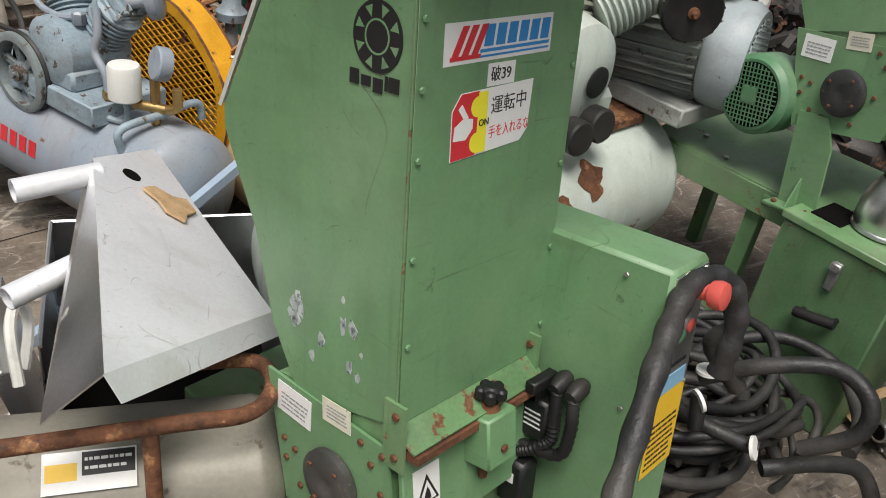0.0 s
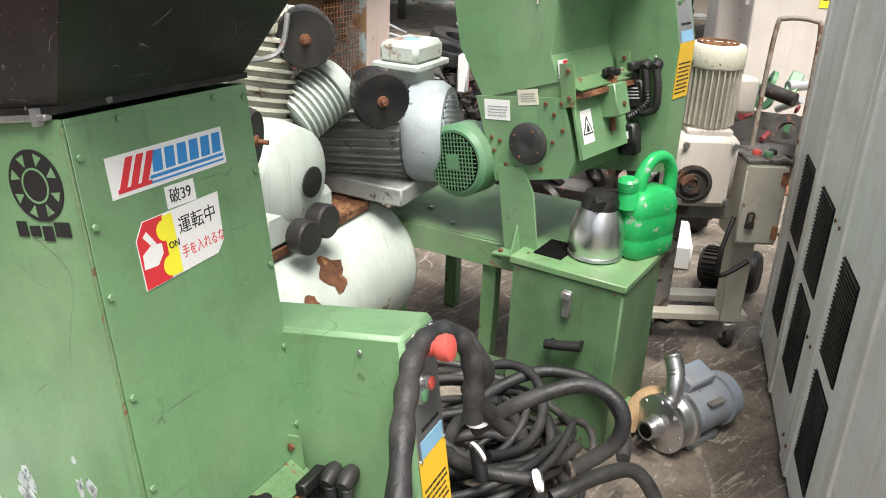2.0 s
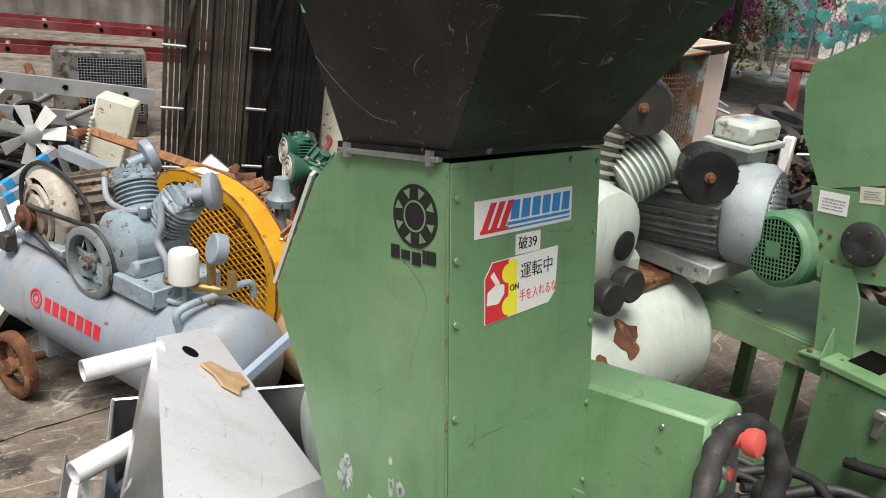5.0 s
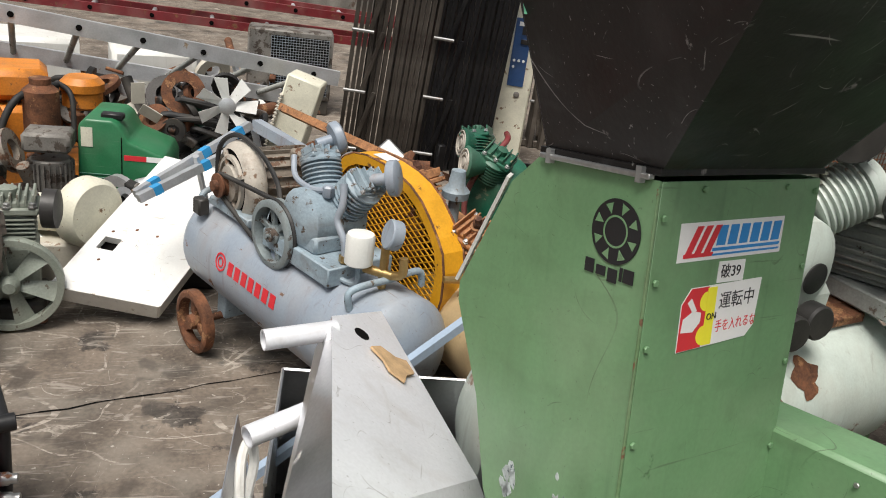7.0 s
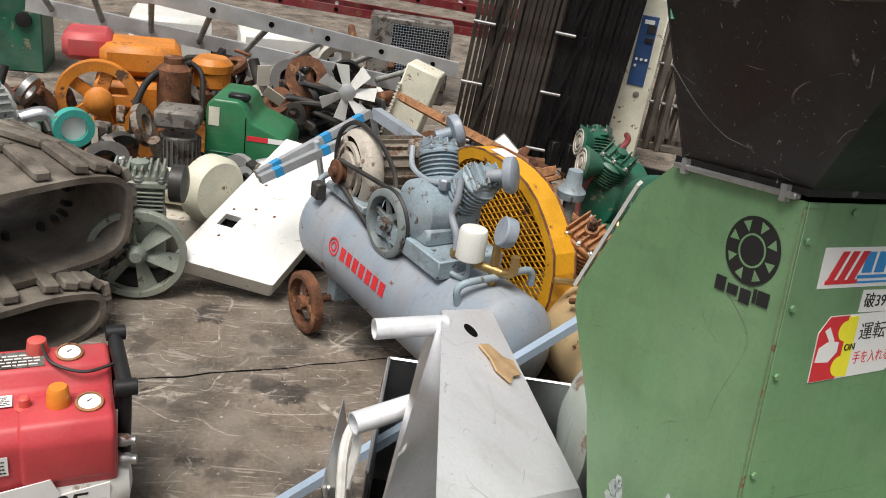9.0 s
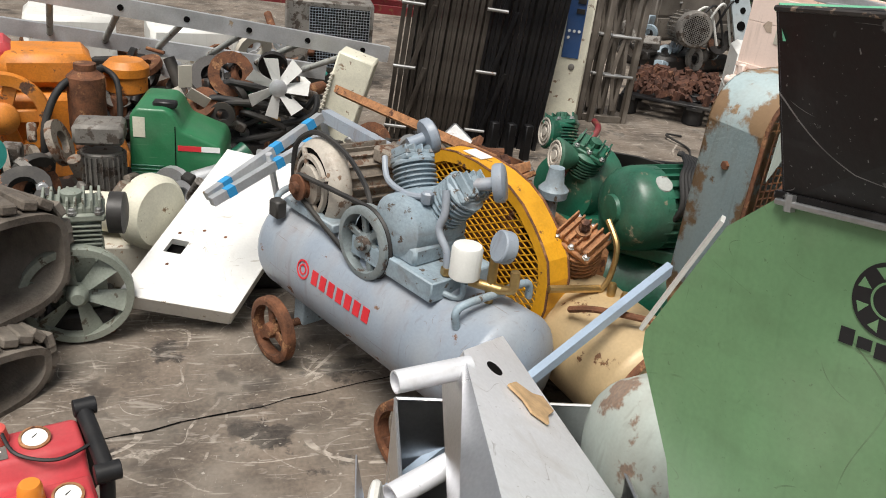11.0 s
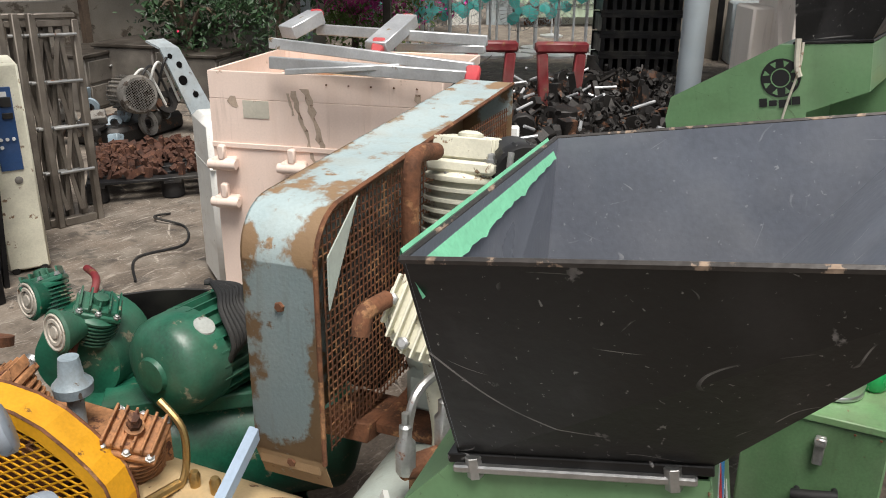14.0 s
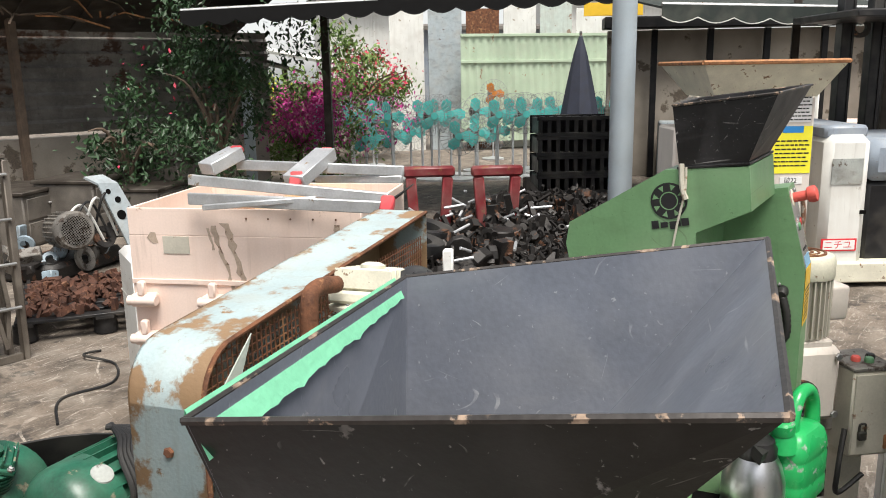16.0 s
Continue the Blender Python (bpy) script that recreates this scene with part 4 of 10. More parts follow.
g1, hp1, low1, top1, gw = granulator_tall(GR)
hopper(hp1, low1, top1, 0.0025, black_sheet, grey_sheet, "")
tp = Shape()
ta, td = Vector(top1[0]), Vector(top1[3])
inn = Vector((0.05, -0.1, -0.045))
steps = 36
for i in range(steps):
    a, b = ta.lerp(td, i / steps * 0.93 + 0.02), ta.lerp(td, (i + 1) / steps * 0.93 + 0.02)
    up = Vector((0, 0.004, 0.006))
    da, db = (1.0 - 0.011 * i + 0.025 * math.sin(i * 2.3) + (0.12 if i in (13, 24) else 0.0) for i in (i, i + 1))
    wall_in = Vector((0.0, -0.011, -0.040))
    tp.add([a + up, b + up, b + up * 0.6 + wall_in * db, a + up * 0.6 + wall_in * da], [(0, 1, 2, 3)])
    tp.add([a + up, b + up, b + Vector((0, 0.007, -0.004 * db)), a + Vector((0, 0.007, -0.004 * da))], [(3, 2, 1, 0)])
part("tape_strip", tp, tape, hp1, "torn green tape over the rim", 0)
house1 = cutter_house(g1, -0.66)
control_box(g1, 0.357, -0.235, -0.418)
switches(g1, -0.735)
part("motor_guard", Shape().box((0.17, 0.19, -1.02), (0.33, 0.36, 0.2), None, 0.01), green_worn, g1)
b1 = thing("granulator_bench", at(0.56, 0.98, 0, 18.9), "low green steel bench under the granulator", "bench")
part("bench_top", Shape().box((0.14, 0.05, 0.25), (0.56, 0.62, 0.05), None, 0.004), green_worn, b1)
for sx in (-0.12, 0.40):
    for sy in (-0.23, 0.33):
        part("leg", Shape().box((sx, sy, 0.1125), (0.045, 0.045, 0.225), None, 0.003), green_worn, b1)


def granulator_short(m):
    th = thing("granulator", m, "green plastics granulator with a recessed front and black hopper", "machine", "granulators")
    w = 0.335
    prof = [(-0.129, -0.038), (-0.121, -0.148), (0.018, -0.188), (0.05, -0.36), (0.03, -0.433), (0.295, -0.475), (0.365, -0.32), (0.372, -0.185), (0.353, -0.128), (0.075, -0.02)]
    ls = part("left_sheet", Shape().prism(prof, 0.003, SIDE), green, th)
    part("right_sheet", Shape().prism(prof, 0.003, SIDE @ Matrix.Translation((0, 0, w - 0.003))), green, th)
    for i in range(len(prof)):
        (y0, z0), (y1, z1) = prof[i], prof[(i + 1) % len(prof)]
        if i in (4,):
            continue
        part("cover_sheet", Shape().sheet((0.003, y0, z0), (0.003, y1, z1), (w - 0.003, y1, z1), (w - 0.003, y0, z0), 0.002), green, th, "", 0)
    front = Matrix(((1, 0, 0, 0), (0, -0.06, -1, -0.1285), (0, 1, -0.06, 0), (0, 0, 0, 1)))
    brand_sticker(th, front @ Matrix.Translation((0.09, -0.105, 0)), 0.19, 0.05)
    wheel_mark(ls, (-0.001, 0.075, -0.10), 0.047)
    rs = part("warning_sticker", Shape().box((0.03, 0.0305, -0.40), (0.05, 0.001, 0.05), None, 0), paper, th, "white and red warning sticker", 0)
    part("red_field", Shape().box((0.042, 0.03, -0.388), (0.022, 0.0015, 0.02), None, 0), red_ink, rs, "", 0)
    hp = part("feed_hopper", Shape().box((w / 2, -0.045, -0.023), (w + 0.004, 0.175, 0.006), pose(0, 0, 0, 4, 0, 0), 0.001), black_sheet, th, "scratched black sheet feed hopper", 0)
    low = [(0.005, 0.04, -0.014), (0.005, -0.127, -0.028), (w - 0.03, -0.127, -0.028), (w - 0.03, 0.04, -0.014)]
    top = [(0.0, 0.035, 0.136), (0.0, -0.213, 0.124), (w, -0.245, 0.13), (w, 0.05, 0.145)]
    hopper(hp, low, top, 0.0025, black_sheet, black_sheet, "")
    cutter_house(th, -0.433)
    control_box(th, 0.337, -0.155, -0.135, w=0.118, bend=0.021)
    switches(th, -0.48)
    part("cord", Shape().tube(curve([(-0.004, 0.02, -0.02), (-0.006, 0.03, -0.08), (-0.006, 0.06, -0.16), (-0.006, 0.08, -0.22)]), 0.003, 6).tube(curve([(-0.006, 0.03, -0.01), (-0.008, 0.035, -0.07), (-0.006, 0.03, -0.1)]), 0.007, 6), beige, th, "frayed pale cord")
    br = Shape().prism([(0.16, -0.68), (0.25, -0.68), (0.25, -0.95), (0.13, -0.95), (0.13, -0.76)], 0.008, SIDE @ Matrix.Translation((0, 0, -0.012)))
    part("support_leg", br, green, th)
    part("leg_foot", Shape().box((-0.03, 0.19, -0.945), (0.07, 0.15, 0.008), None, 0.002).prism([(-0.06, -0.94), (-0.012, -0.94), (-0.012, -0.86)], 0.006, Matrix(((1, 0, 0, 0), (0, 0, 1, 0.19), (0, 1, 0, 0), (0, 0, 0, 1)))), green, th)
    bolts(th, [(-0.045, 0.14, -0.94), (-0.045, 0.24, -0.94)], rust, (0, 0, 1), 1.5)
    mt = Shape().lathe([(0.10, 0), (0.115, 0.015), (0.115, 0.10), (0.105, 0.12), (0.10, 0.12), (0.10, 0.3)], (-0.055, 0.385, -0.665), (1, 0, 0.0), 36)
    mo = part("motor", mt, green_motor, th)
    # disc coloured near-black as the shade behind the grille
    grid = Shape().lathe([(0.092, -0.004), (0.092, 0.004)], (-0.055, 0.385, -0.665), (-1, 0, 0), 32)
    part("grille_hole", grid, shade_joint_black, mo, "", 0)
    gm = Shape()
    for i in range(-6, 7):
        d = i * 0.0125
        l = math.sqrt(max(0.0, 0.09 ** 2 - d * d))
        gm.box((-0.061, 0.385 + d, -0.665), (0.004, 0.0022, 2 * l), None, 0).box((-0.061, 0.385, -0.665 + d), (0.004, 2 * l, 0.0022), None, 0)
    gm.box((-0.062, 0.385, -0.665), (0.004, 0.045, 0.045), None, 0.001)
    part("fan_grille", gm, green_motor, mo, "", 0)
    return th


G2 = at(0.502 + 1.54, 0.828 + 0.373, 1.275 + 0.24, 18.9, -9.6, 2.7) @ Matrix.Translation((0, 0.1, -0.3)) @ pose(-0.012, 0, 0, 0, 0, -15) @ Matrix.Translation((0, -0.1, 0.3))
granulator_short(G2)

U = -75.0
bn = thing("machine_bench", at(1.95, 1.72, 0, U), "green steel bench with chipped edges carrying the granulator", "bench")
part("bench_top", Shape().box((0.36, 0.24, 0.515), (0.84, 0.52, 0.05), None, 0.004), green_worn, bn)
part("front_apron", Shape().box((0.22, -0.022, 0.49), (0.56, 0.012, 0.085), None, 0.002), green_worn, bn)
part("side_rail", Shape().box((0.55, -0.01, 0.505), (0.34, 0.05, 0.03), None, 0.003), green_worn, bn)
for sx, sy in ((0.0, 0.02), (0.36, 0.02), (0.0, 0.46), (0.74, 0.46)):
    part("leg", Shape().box((sx, sy, 0.245), (0.05, 0.05, 0.49), None, 0.003), green_worn, bn)
part("foot_rail", Shape().box((0.55, -0.03, 0.09), (0.75, 0.045, 0.045), None, 0.003), green_worn, bn)
bolts(bn, [(0.07, 0.12, 0.54), (0.2, 0.03, 0.54), (0.52, 0.03, 0.53), (0.62, 0.03, 0.53)], zinc, (0, 0, 1), 1.6)

bi = thing("chip_bin", at(1.975, 0.842, 0, 11), "green steel chip bin with a latch and a bar handle", "bin")
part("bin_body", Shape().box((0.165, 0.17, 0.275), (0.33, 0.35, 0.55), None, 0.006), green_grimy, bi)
part("bin_rim", Shape().box((0.165, 0.17, 0.5625), (0.345, 0.365, 0.022), None, 0.003), green_worn, bi, "rust-edged rim")
# flat near-black sheet stands for the shade down the opening
part("outlet", Shape().box((0.12, 0.26, 0.575), (0.13, 0.09, 0.004), None, 0.0), shade_joint_black, bi, "square opening, its shade put into a near-black sheet", 0)
part("latch", Shape().box((-0.012, 0.155, 0.475), (0.012, 0.026, 0.085), None, 0.003).box((-0.022, 0.155, 0.505), (0.016, 0.03, 0.025), None, 0.004), zinc, bi, "steel toggle latch")
part("handle", Shape().tube([(-0.03, 0.20, 0.335), (-0.034, 0.15, 0.348), (-0.03, 0.09, 0.362)], 0.0155, 12).cyl((0, 0.19, 0.338), (-0.03, 0.19, 0.338), 0.008).cyl((0, 0.10, 0.36), (-0.03, 0.10, 0.36), 0.008), black_plastic, bi, "black plastic bar handle")
bolts(bi, [(-0.004, 0.02, 0.54), (-0.004, 0.32, 0.54), (-0.004, 0.08, 0.54)], rust, (-1, 0, 0), 0.6)

# ---- jug and can on the bin ----
jg = thing("thermos_jug", at(2.10, 1.02, 0.575, 20), "brushed steel thermos jug with a black lid and handle", "jug")
part("jug_body", Shape().lathe([(0.075, 0), (0.082, 0.004), (0.082, 0.012), (0.079, 0.016), (0.083, 0.03), (0.081, 0.08), (0.07, 0.125), (0.058, 0.15), (0.055, 0.155)], seg=36), steel, jg)
part("jug_lid", Shape().lathe([(0.056, 0.152), (0.056, 0.175), (0.05, 0.185), (0.048, 0.197), (0.03, 0.203)], seg=36).prism([(-0.02, 0), (0.02, 0), (0.0, 0.045)], 0.03, pose(-0.05, 0, 0.165, 0, -15, 90)), black_plastic, jg)
part("jug_handle", Shape().tube(curve([(0.05, -0.01, 0.178), (0.085, -0.03, 0.175), (0.115, -0.04, 0.14), (0.115, -0.04, 0.09), (0.085, -0.03, 0.06), (0.07, -0.02, 0.055)]), 0.012, 10), black_plastic, jg)

jc = thing("jerry_can", at(2.235, 0.945, 0.575, -12), "bright green plastic can with scuffed label patches", "can")
cb = Shape()
n = 28
prof = [(0.0, 0.92), (0.01, 1.0), (0.05, 1.0), (0.055, 0.98), (0.062, 0.98), (0.067, 1.0), (0.12, 1.0), (0.125, 0.98), (0.132, 0.98), (0.138, 1.0), (0.16, 0.97), (0.185, 0.86), (0.20, 0.70), (0.206, 0.3)]
vs = []
for h, k in prof:
    for i in range(n):
        a = 2 * math.pi * i / n
        c, s = math.cos(a), math.sin(a)
        vs.append((0.095 * k * math.copysign(abs(c) ** 0.45, c), 0.062 * k * math.copysign(abs(s) ** 0.45, s), h))
fs = [tuple(range(n - 1, -1, -1)), tuple((len(prof) - 1) * n + i for i in range(n))]
for q in range(len(prof) - 1):
    fs += [(q * n + i, q * n + (i + 1) % n, (q + 1) * n + (i + 1) % n, (q + 1) * n + i) for i in range(n)]
cb.add(vs, fs)
body = part("can_body", cb, can_green, jc)
ch_ = curve([(-0.045, 0, 0.17), (-0.04, 0, 0.235), (-0.005, 0, 0.285), (0.05, 0, 0.29), (0.088, 0, 0.25), (0.094, 0, 0.19), (0.086, 0, 0.13)], 8)
part("can_handle", Shape().tube(ch_, [0.026 - 0.008 * math.sin(math.pi * i / (len(ch_) - 1)) for i in range(len(ch_))], 14), can_green, jc)
part("spout", Shape().lathe([(0.04, 0.16), (0.032, 0.20), (0.026, 0.215)], (-0.065, 0, 0), (-0.1, 0, 1), 18), can_green, jc)
part("cap", Shape().lathe([(0.03, 0.21), (0.031, 0.216), (0.031, 0.238), (0.024, 0.246)], (-0.068, 0, 0), (-0.1, 0, 1), 20), can_green, jc)

# ---- pump on the ground ----
pa = Vector((2.13, 0.735, 0.095))
pm = thing("pump", frame_of((2.13, 0.735, 0.0), (0.98, -0.19, 0), (0.19, 0.98, 0)), "grey electric pump with a bright steel volute", "pump")
part("volute", Shape().lathe([(0.03, -0.03), (0.035, 0), (0.08, 0.005), (0.092, 0.012), (0.092, 0.03), (0.085, 0.04), (0.085, 0.07), (0.095, 0.075), (0.095, 0.095), (0.06, 0.1)], (-0.02, 0, 0.095), (1, 0, 0), 32), steel, pm)
bolts(pm, [(-0.012, 0.08 * math.cos(a), 0.095 + 0.08 * math.sin(a)) for a in [i * math.pi / 4 for i in range(8)]], steel, (-1, 0, 0), 1.2)
part("inlet_bore", Shape().lathe([(0.022, -0.052), (0.022, -0.05)], (-0.02, 0, 0.095), (1, 0, 0), 20), shade_joint_black, pm, "", 0)
part("inlet", Shape().lathe([(0.024, -0.05), (0.03, -0.05), (0.03, -0.03), (0.026, -0.02)], (-0.02, 0, 0.095), (1, 0, 0), 20, caps=False), steel, pm)
part("pump_motor", Shape().lathe([(0.06, 0.075), (0.078, 0.085), (0.078, 0.25), (0.088, 0.252), (0.088, 0.262), (0.082, 0.265), (0.082, 0.30), (0.06, 0.315)], (0, 0, 0.095), (1, 0, 0), 32), bluegrey, pm)
part("name_plate", Shape().box((0.17, -0.055, 0.15), (0.07, 0.045, 0.002), pose(0, 0, 0, 0, 0, 0), 0), motor_grey, pm, "", 0)
part("outlet_pipe", Shape().tube(curve([(0.035, 0.0, 0.16), (0.04, 0.0, 0.21), (0.06, 0.02, 0.25), (0.07, 0.05, 0.29)]), [0.026 + 0.003 * (i % 2) for i in range(19)], 14), steel, pm, "foil-wrapped outlet pipe")
part("lagging", Shape().tube(curve([(-0.03, 0.10, 0.03), (0.0, 0.10, 0.10), (0.05, 0.09, 0.13), (0.1, 0.06, 0.12)]), 0.03, 12), card, pm, "crumbling yellow lagging")
part("junction_box", Shape().box((0.16, 0.09, 0.17), (0.12, 0.08, 0.06), pose(0, 0, 0, 20, 0, 0), 0.006), bluegrey, pm)
part("foot", Shape().box((0.15, 0, 0.012), (0.14, 0.12, 0.024), None, 0.003), bluegrey, pm)

# ---- cabinets along the passage ----
WD = Vector((0.885, 0.465, 0))


def cabinet(o, w, h, cols):
    m = frame_of((o[0], o[1], 0.0), WD, (-0.465, 0.885, 0))
    th = thing("outdoor_unit", m, "dirty white sheet-metal outdoor unit with dark louvre panels", "cabinet", "outdoor units")
    part("case", Shape().box((w / 2, -0.22, h / 2 + 0.02), (w, 0.42, h), None, 0.006), unit_white, th)
    part("plinth", Shape().box((w / 2, -0.22, 0.02), (w - 0.04, 0.38, 0.04), None, 0.003), iron, th)
    for x in (0.02, w / 2, w - 0.02):
        part("cover_strip", Shape().box((x, -0.006, h / 2 + 0.02), (0.05, 0.012, h - 0.02), None, 0.003), white, th)
    for c0, c1, z0, z1 in cols:
        # near-black backing paints the shade between the louvres
        pn = part("louvre_panel", Shape().box(((c0 + c1) / 2, -0.012, (z0 + z1) / 2), (c1 - c0, 0.006, z1 - z0), None, 0), shade_joint_black, th, "dark louvre panel", 0)
        s = Shape()
        k = int((z1 - z0) / 0.012)
        for i in range(k):
            s.box(((c0 + c1) / 2, -0.007, z0 + (i + 0.5) * (z1 - z0) / k), (c1 - c0, 0.006, 0.004), pose(0, 0, 0, 0, 0, 0), 0)
        part("louvre", s, black_plastic, pn, "", 0)
    bolts(th, [(x, 0.004, z) for x in (0.02, w - 0.02) for z in (0.12, 0.45, 0.8)], rust, (0, 1, 0), 1.0)
    return th


W0 = Vector((2.30, 0.42, 0))
cabinet(W0, 0.86, 1.75, [(0.12 + 0.36 * i, 0.34 + 0.36 * i, 0.20 + 0.32 * k, 0.48 + 0.32 * k) for i in range(2) for k in range(2)])
cabinet(W0 - WD * 0.92, 0.9, 1.75, [(0.62, 0.82, 0.14 + 0.33 * k, 0.42 + 0.33 * k) for k in range(2)])

# ---- gear motor cart behind the can ----
gm = thing("gear_motor_cart", at(2.81, 1.06, 0, -47), "beige gear motor on a wheeled steel column with a switch box", "machine")
part("gearbox", Shape().box((0.0, 0.02, 0.70), (0.215, 0.20, 0.26), None, 0.022).box((0.0, 0.02, 0.835), (0.16, 0.16, 0.03), None, 0.01), cream_pale, gm)
part("shaft_collar", Shape().lathe([(0.068, 0), (0.07, 0.012), (0.056, 0.014), (0.052, 0.004), (0.04, 0.003), (0.036, 0.014), (0.02, 0.012), (0.018, 0.004)], (-0.045, -0.08, 0.66), (0, -1, 0), 28), iron, gm, "greasy dark shaft opening")
ms = Shape().lathe([(0.07, 0.835), (0.084, 0.86), (0.084, 1.06), (0.088, 1.065)], (0, 0.02, 0), (0, 0, 1), 32)
for i in range(30):
    a = 2 * math.pi * i / 30
    ms.box((0.089, 0, 0.96), (0.014, 0.0045, 0.20), Matrix.Translation((0, 0.02, 0)) @ pose(0, 0, 0, 0, 0, math.degrees(a)), 0)
tagged(part("motor", ms, beige, gm, "ribbed beige motor"), kind="stuff")
cap_ = part("motor_cap", Shape().lathe([(0.098, 1.055), (0.100, 1.06), (0.100, 1.115), (0.092, 1.128), (0.05, 1.134)], (0, 0.02, 0), (0, 0, 1), 36), cream, gm, "rust-speckled motor cap")
for r_ in (0.022, 0.042, 0.062):
    part("cap_ring", Shape().lathe([(r_, 1.128), (r_, 1.137), (r_ + 0.008, 1.137), (r_ + 0.008, 1.128)], (0, 0.02, 0), (0, 0, 1), 28, caps=False), rust, cap_, "rusty ring slot")
part("terminal_box", eased(Shape().prism([(-0.045, 0.90), (0.045, 0.90), (0.05, 1.02), (-0.05, 1.02)], 0.07, Matrix(((0, 0, 1, 0.085), (1, 0, 0, 0.03), (0, 1, 0, 0), (0, 0, 0, 1)))), 0.012, cream_pale), cream_pale, gm)
bolts(gm, [(x, -0.083, z) for x in (-0.085, 0.085) for z in (0.60, 0.80)], zinc, (0, -1, 0), 2.2)
part("switch_box", Shape().box((0.205, -0.02, 0.60), (0.15, 0.18, 0.30), None, 0.006), beige, gm, "rust-stained switch box with a padlock")
part("switch_door", Shape().box((0.205, -0.112, 0.60), (0.135, 0.006, 0.28), None, 0.002), beige, gm, "", 0)
for z in (0.50, 0.70):
    part("door_hinge", Shape().box((0.265, -0.117, z), (0.022, 0.006, 0.05), None, 0.002), copper_rust, gm)
part("switch_top", Shape().box((0.205, -0.02, 0.757), (0.155, 0.185, 0.014), None, 0.003), motor_grey, gm)
for x, y, m_ in ((0.18, -0.04, red_faded), (0.215, -0.06, green_motor), (0.24, -0.03, black_plastic)):
    part("push_button", Shape().lathe([(0.015, 0), (0.016, 0.012), (0.012, 0.018)], (x, y, 0.763), (0, 0, 1), 16), m_, gm)
part("padlock", Shape().box((0.17, -0.122, 0.53), (0.03, 0.015, 0.03), None, 0.004).tube(curve([(0.16, -0.122, 0.54), (0.16, -0.122, 0.57), (0.18, -0.122, 0.57), (0.18, -0.122, 0.54)]), 0.004, 6), iron, gm)
part("column", Shape().box((0.2, 0.0, 0.28), (0.08, 0.08, 0.36), None, 0.004), beige, gm)
part("column", Shape().box((-0.06, 0.05, 0.34), (0.07, 0.07, 0.46), None, 0.004).box((0.06, 0.04, 0.54), (0.36, 0.12, 0.06), None, 0.004), motor_grey, gm)
for y in (0.0, 0.16):
    part("base_bar", Shape().box((0.06, y, 0.115), (0.42, 0.07, 0.03), None, 0.003), beige, gm)
for x, y in ((0.2, -0.03), (-0.1, 0.02), (0.2, 0.18), (-0.1, 0.18)):
    cst = part("caster", Shape().box((x, y, 0.085), (0.05, 0.06, 0.03), None, 0.003).box((x - 0.024, y, 0.06), (0.006, 0.05, 0.05), None, 0.002).box((x + 0.024, y, 0.06), (0.006, 0.05, 0.05), None, 0.002), zinc, gm)
    part("wheel", Shape().lathe([(0.03, 0), (0.045, 0.004), (0.045, 0.03), (0.03, 0.034)], (x - 0.017, y, 0.045), (1, 0, 0), 20), rubber, cst)
hs = Shape().tube(curve([(0.12, -0.10, 0.55), (0.08, -0.14, 0.42), (0.1, -0.12, 0.33), (0.2, -0.1, 0.38)]), 0.009, 8)
part("cable", hs, rubber, gm)
for x, y, s, m_ in ((2.93, 1.17, 0.06, black_plastic), (3.08, 1.08, 0.09, black_plastic), (3.35, 1.19, 0.02, white)):
    sh = Shape()
    r = random.Random(int(x * 100))
    for _ in range(9):
        sh.lathe([(0.2 * s, 0), (0.5 * s, 0.3 * s), (0.2 * s, 0.5 * s)], (r.uniform(-s, s), r.uniform(-0.5 * s, 0.5 * s), 0.001), (r.uniform(-0.5, 0.5), r.uniform(-0.5, 0.5), 1), 8)
    lone("rag" if m_ is black_plastic else "bottle_cap", sh if m_ is black_plastic else Shape().lathe([(0.018, 0), (0.018, 0.012), (0.014, 0.015)], seg=16), m_, at(x, y, 0), "crumpled black rag on the floor" if m_ is black_plastic else "white plastic bottle cap on the floor", "rag" if m_ is black_plastic else "cap")


# ---- large pale-green compressor behind the tall granulator ----
def rod(parent, name, a, b, r, material, label="", seg=16):
    return part(name, Shape().cyl(a, b, r, seg), material, parent, label)


def tank(parent, r, l, z, material, x0=0.0, y0=0.0, name="tank", seg=40):
    d = r * 0.45
    prof = [(0.001, -l / 2 - d), (r * 0.45, -l / 2 - d * 0.88), (r * 0.8, -l / 2 - d * 0.55), (r * 0.97, -l / 2 - d * 0.18), (r, -l / 2),
            (r * 1.004, -l / 2 + 0.006), (r, -l / 2 + 0.014), (r, l / 2 - 0.014), (r * 1.004, l / 2 - 0.006), (r, l / 2),
            (r * 0.97, l / 2 + d * 0.18), (r * 0.8, l / 2 + d * 0.55), (r * 0.45, l / 2 + d * 0.88), (0.001, l / 2 + d)]
    return part(name, Shape().lathe(prof, (x0, y0, z), (1, 0, 0), seg), material, parent)


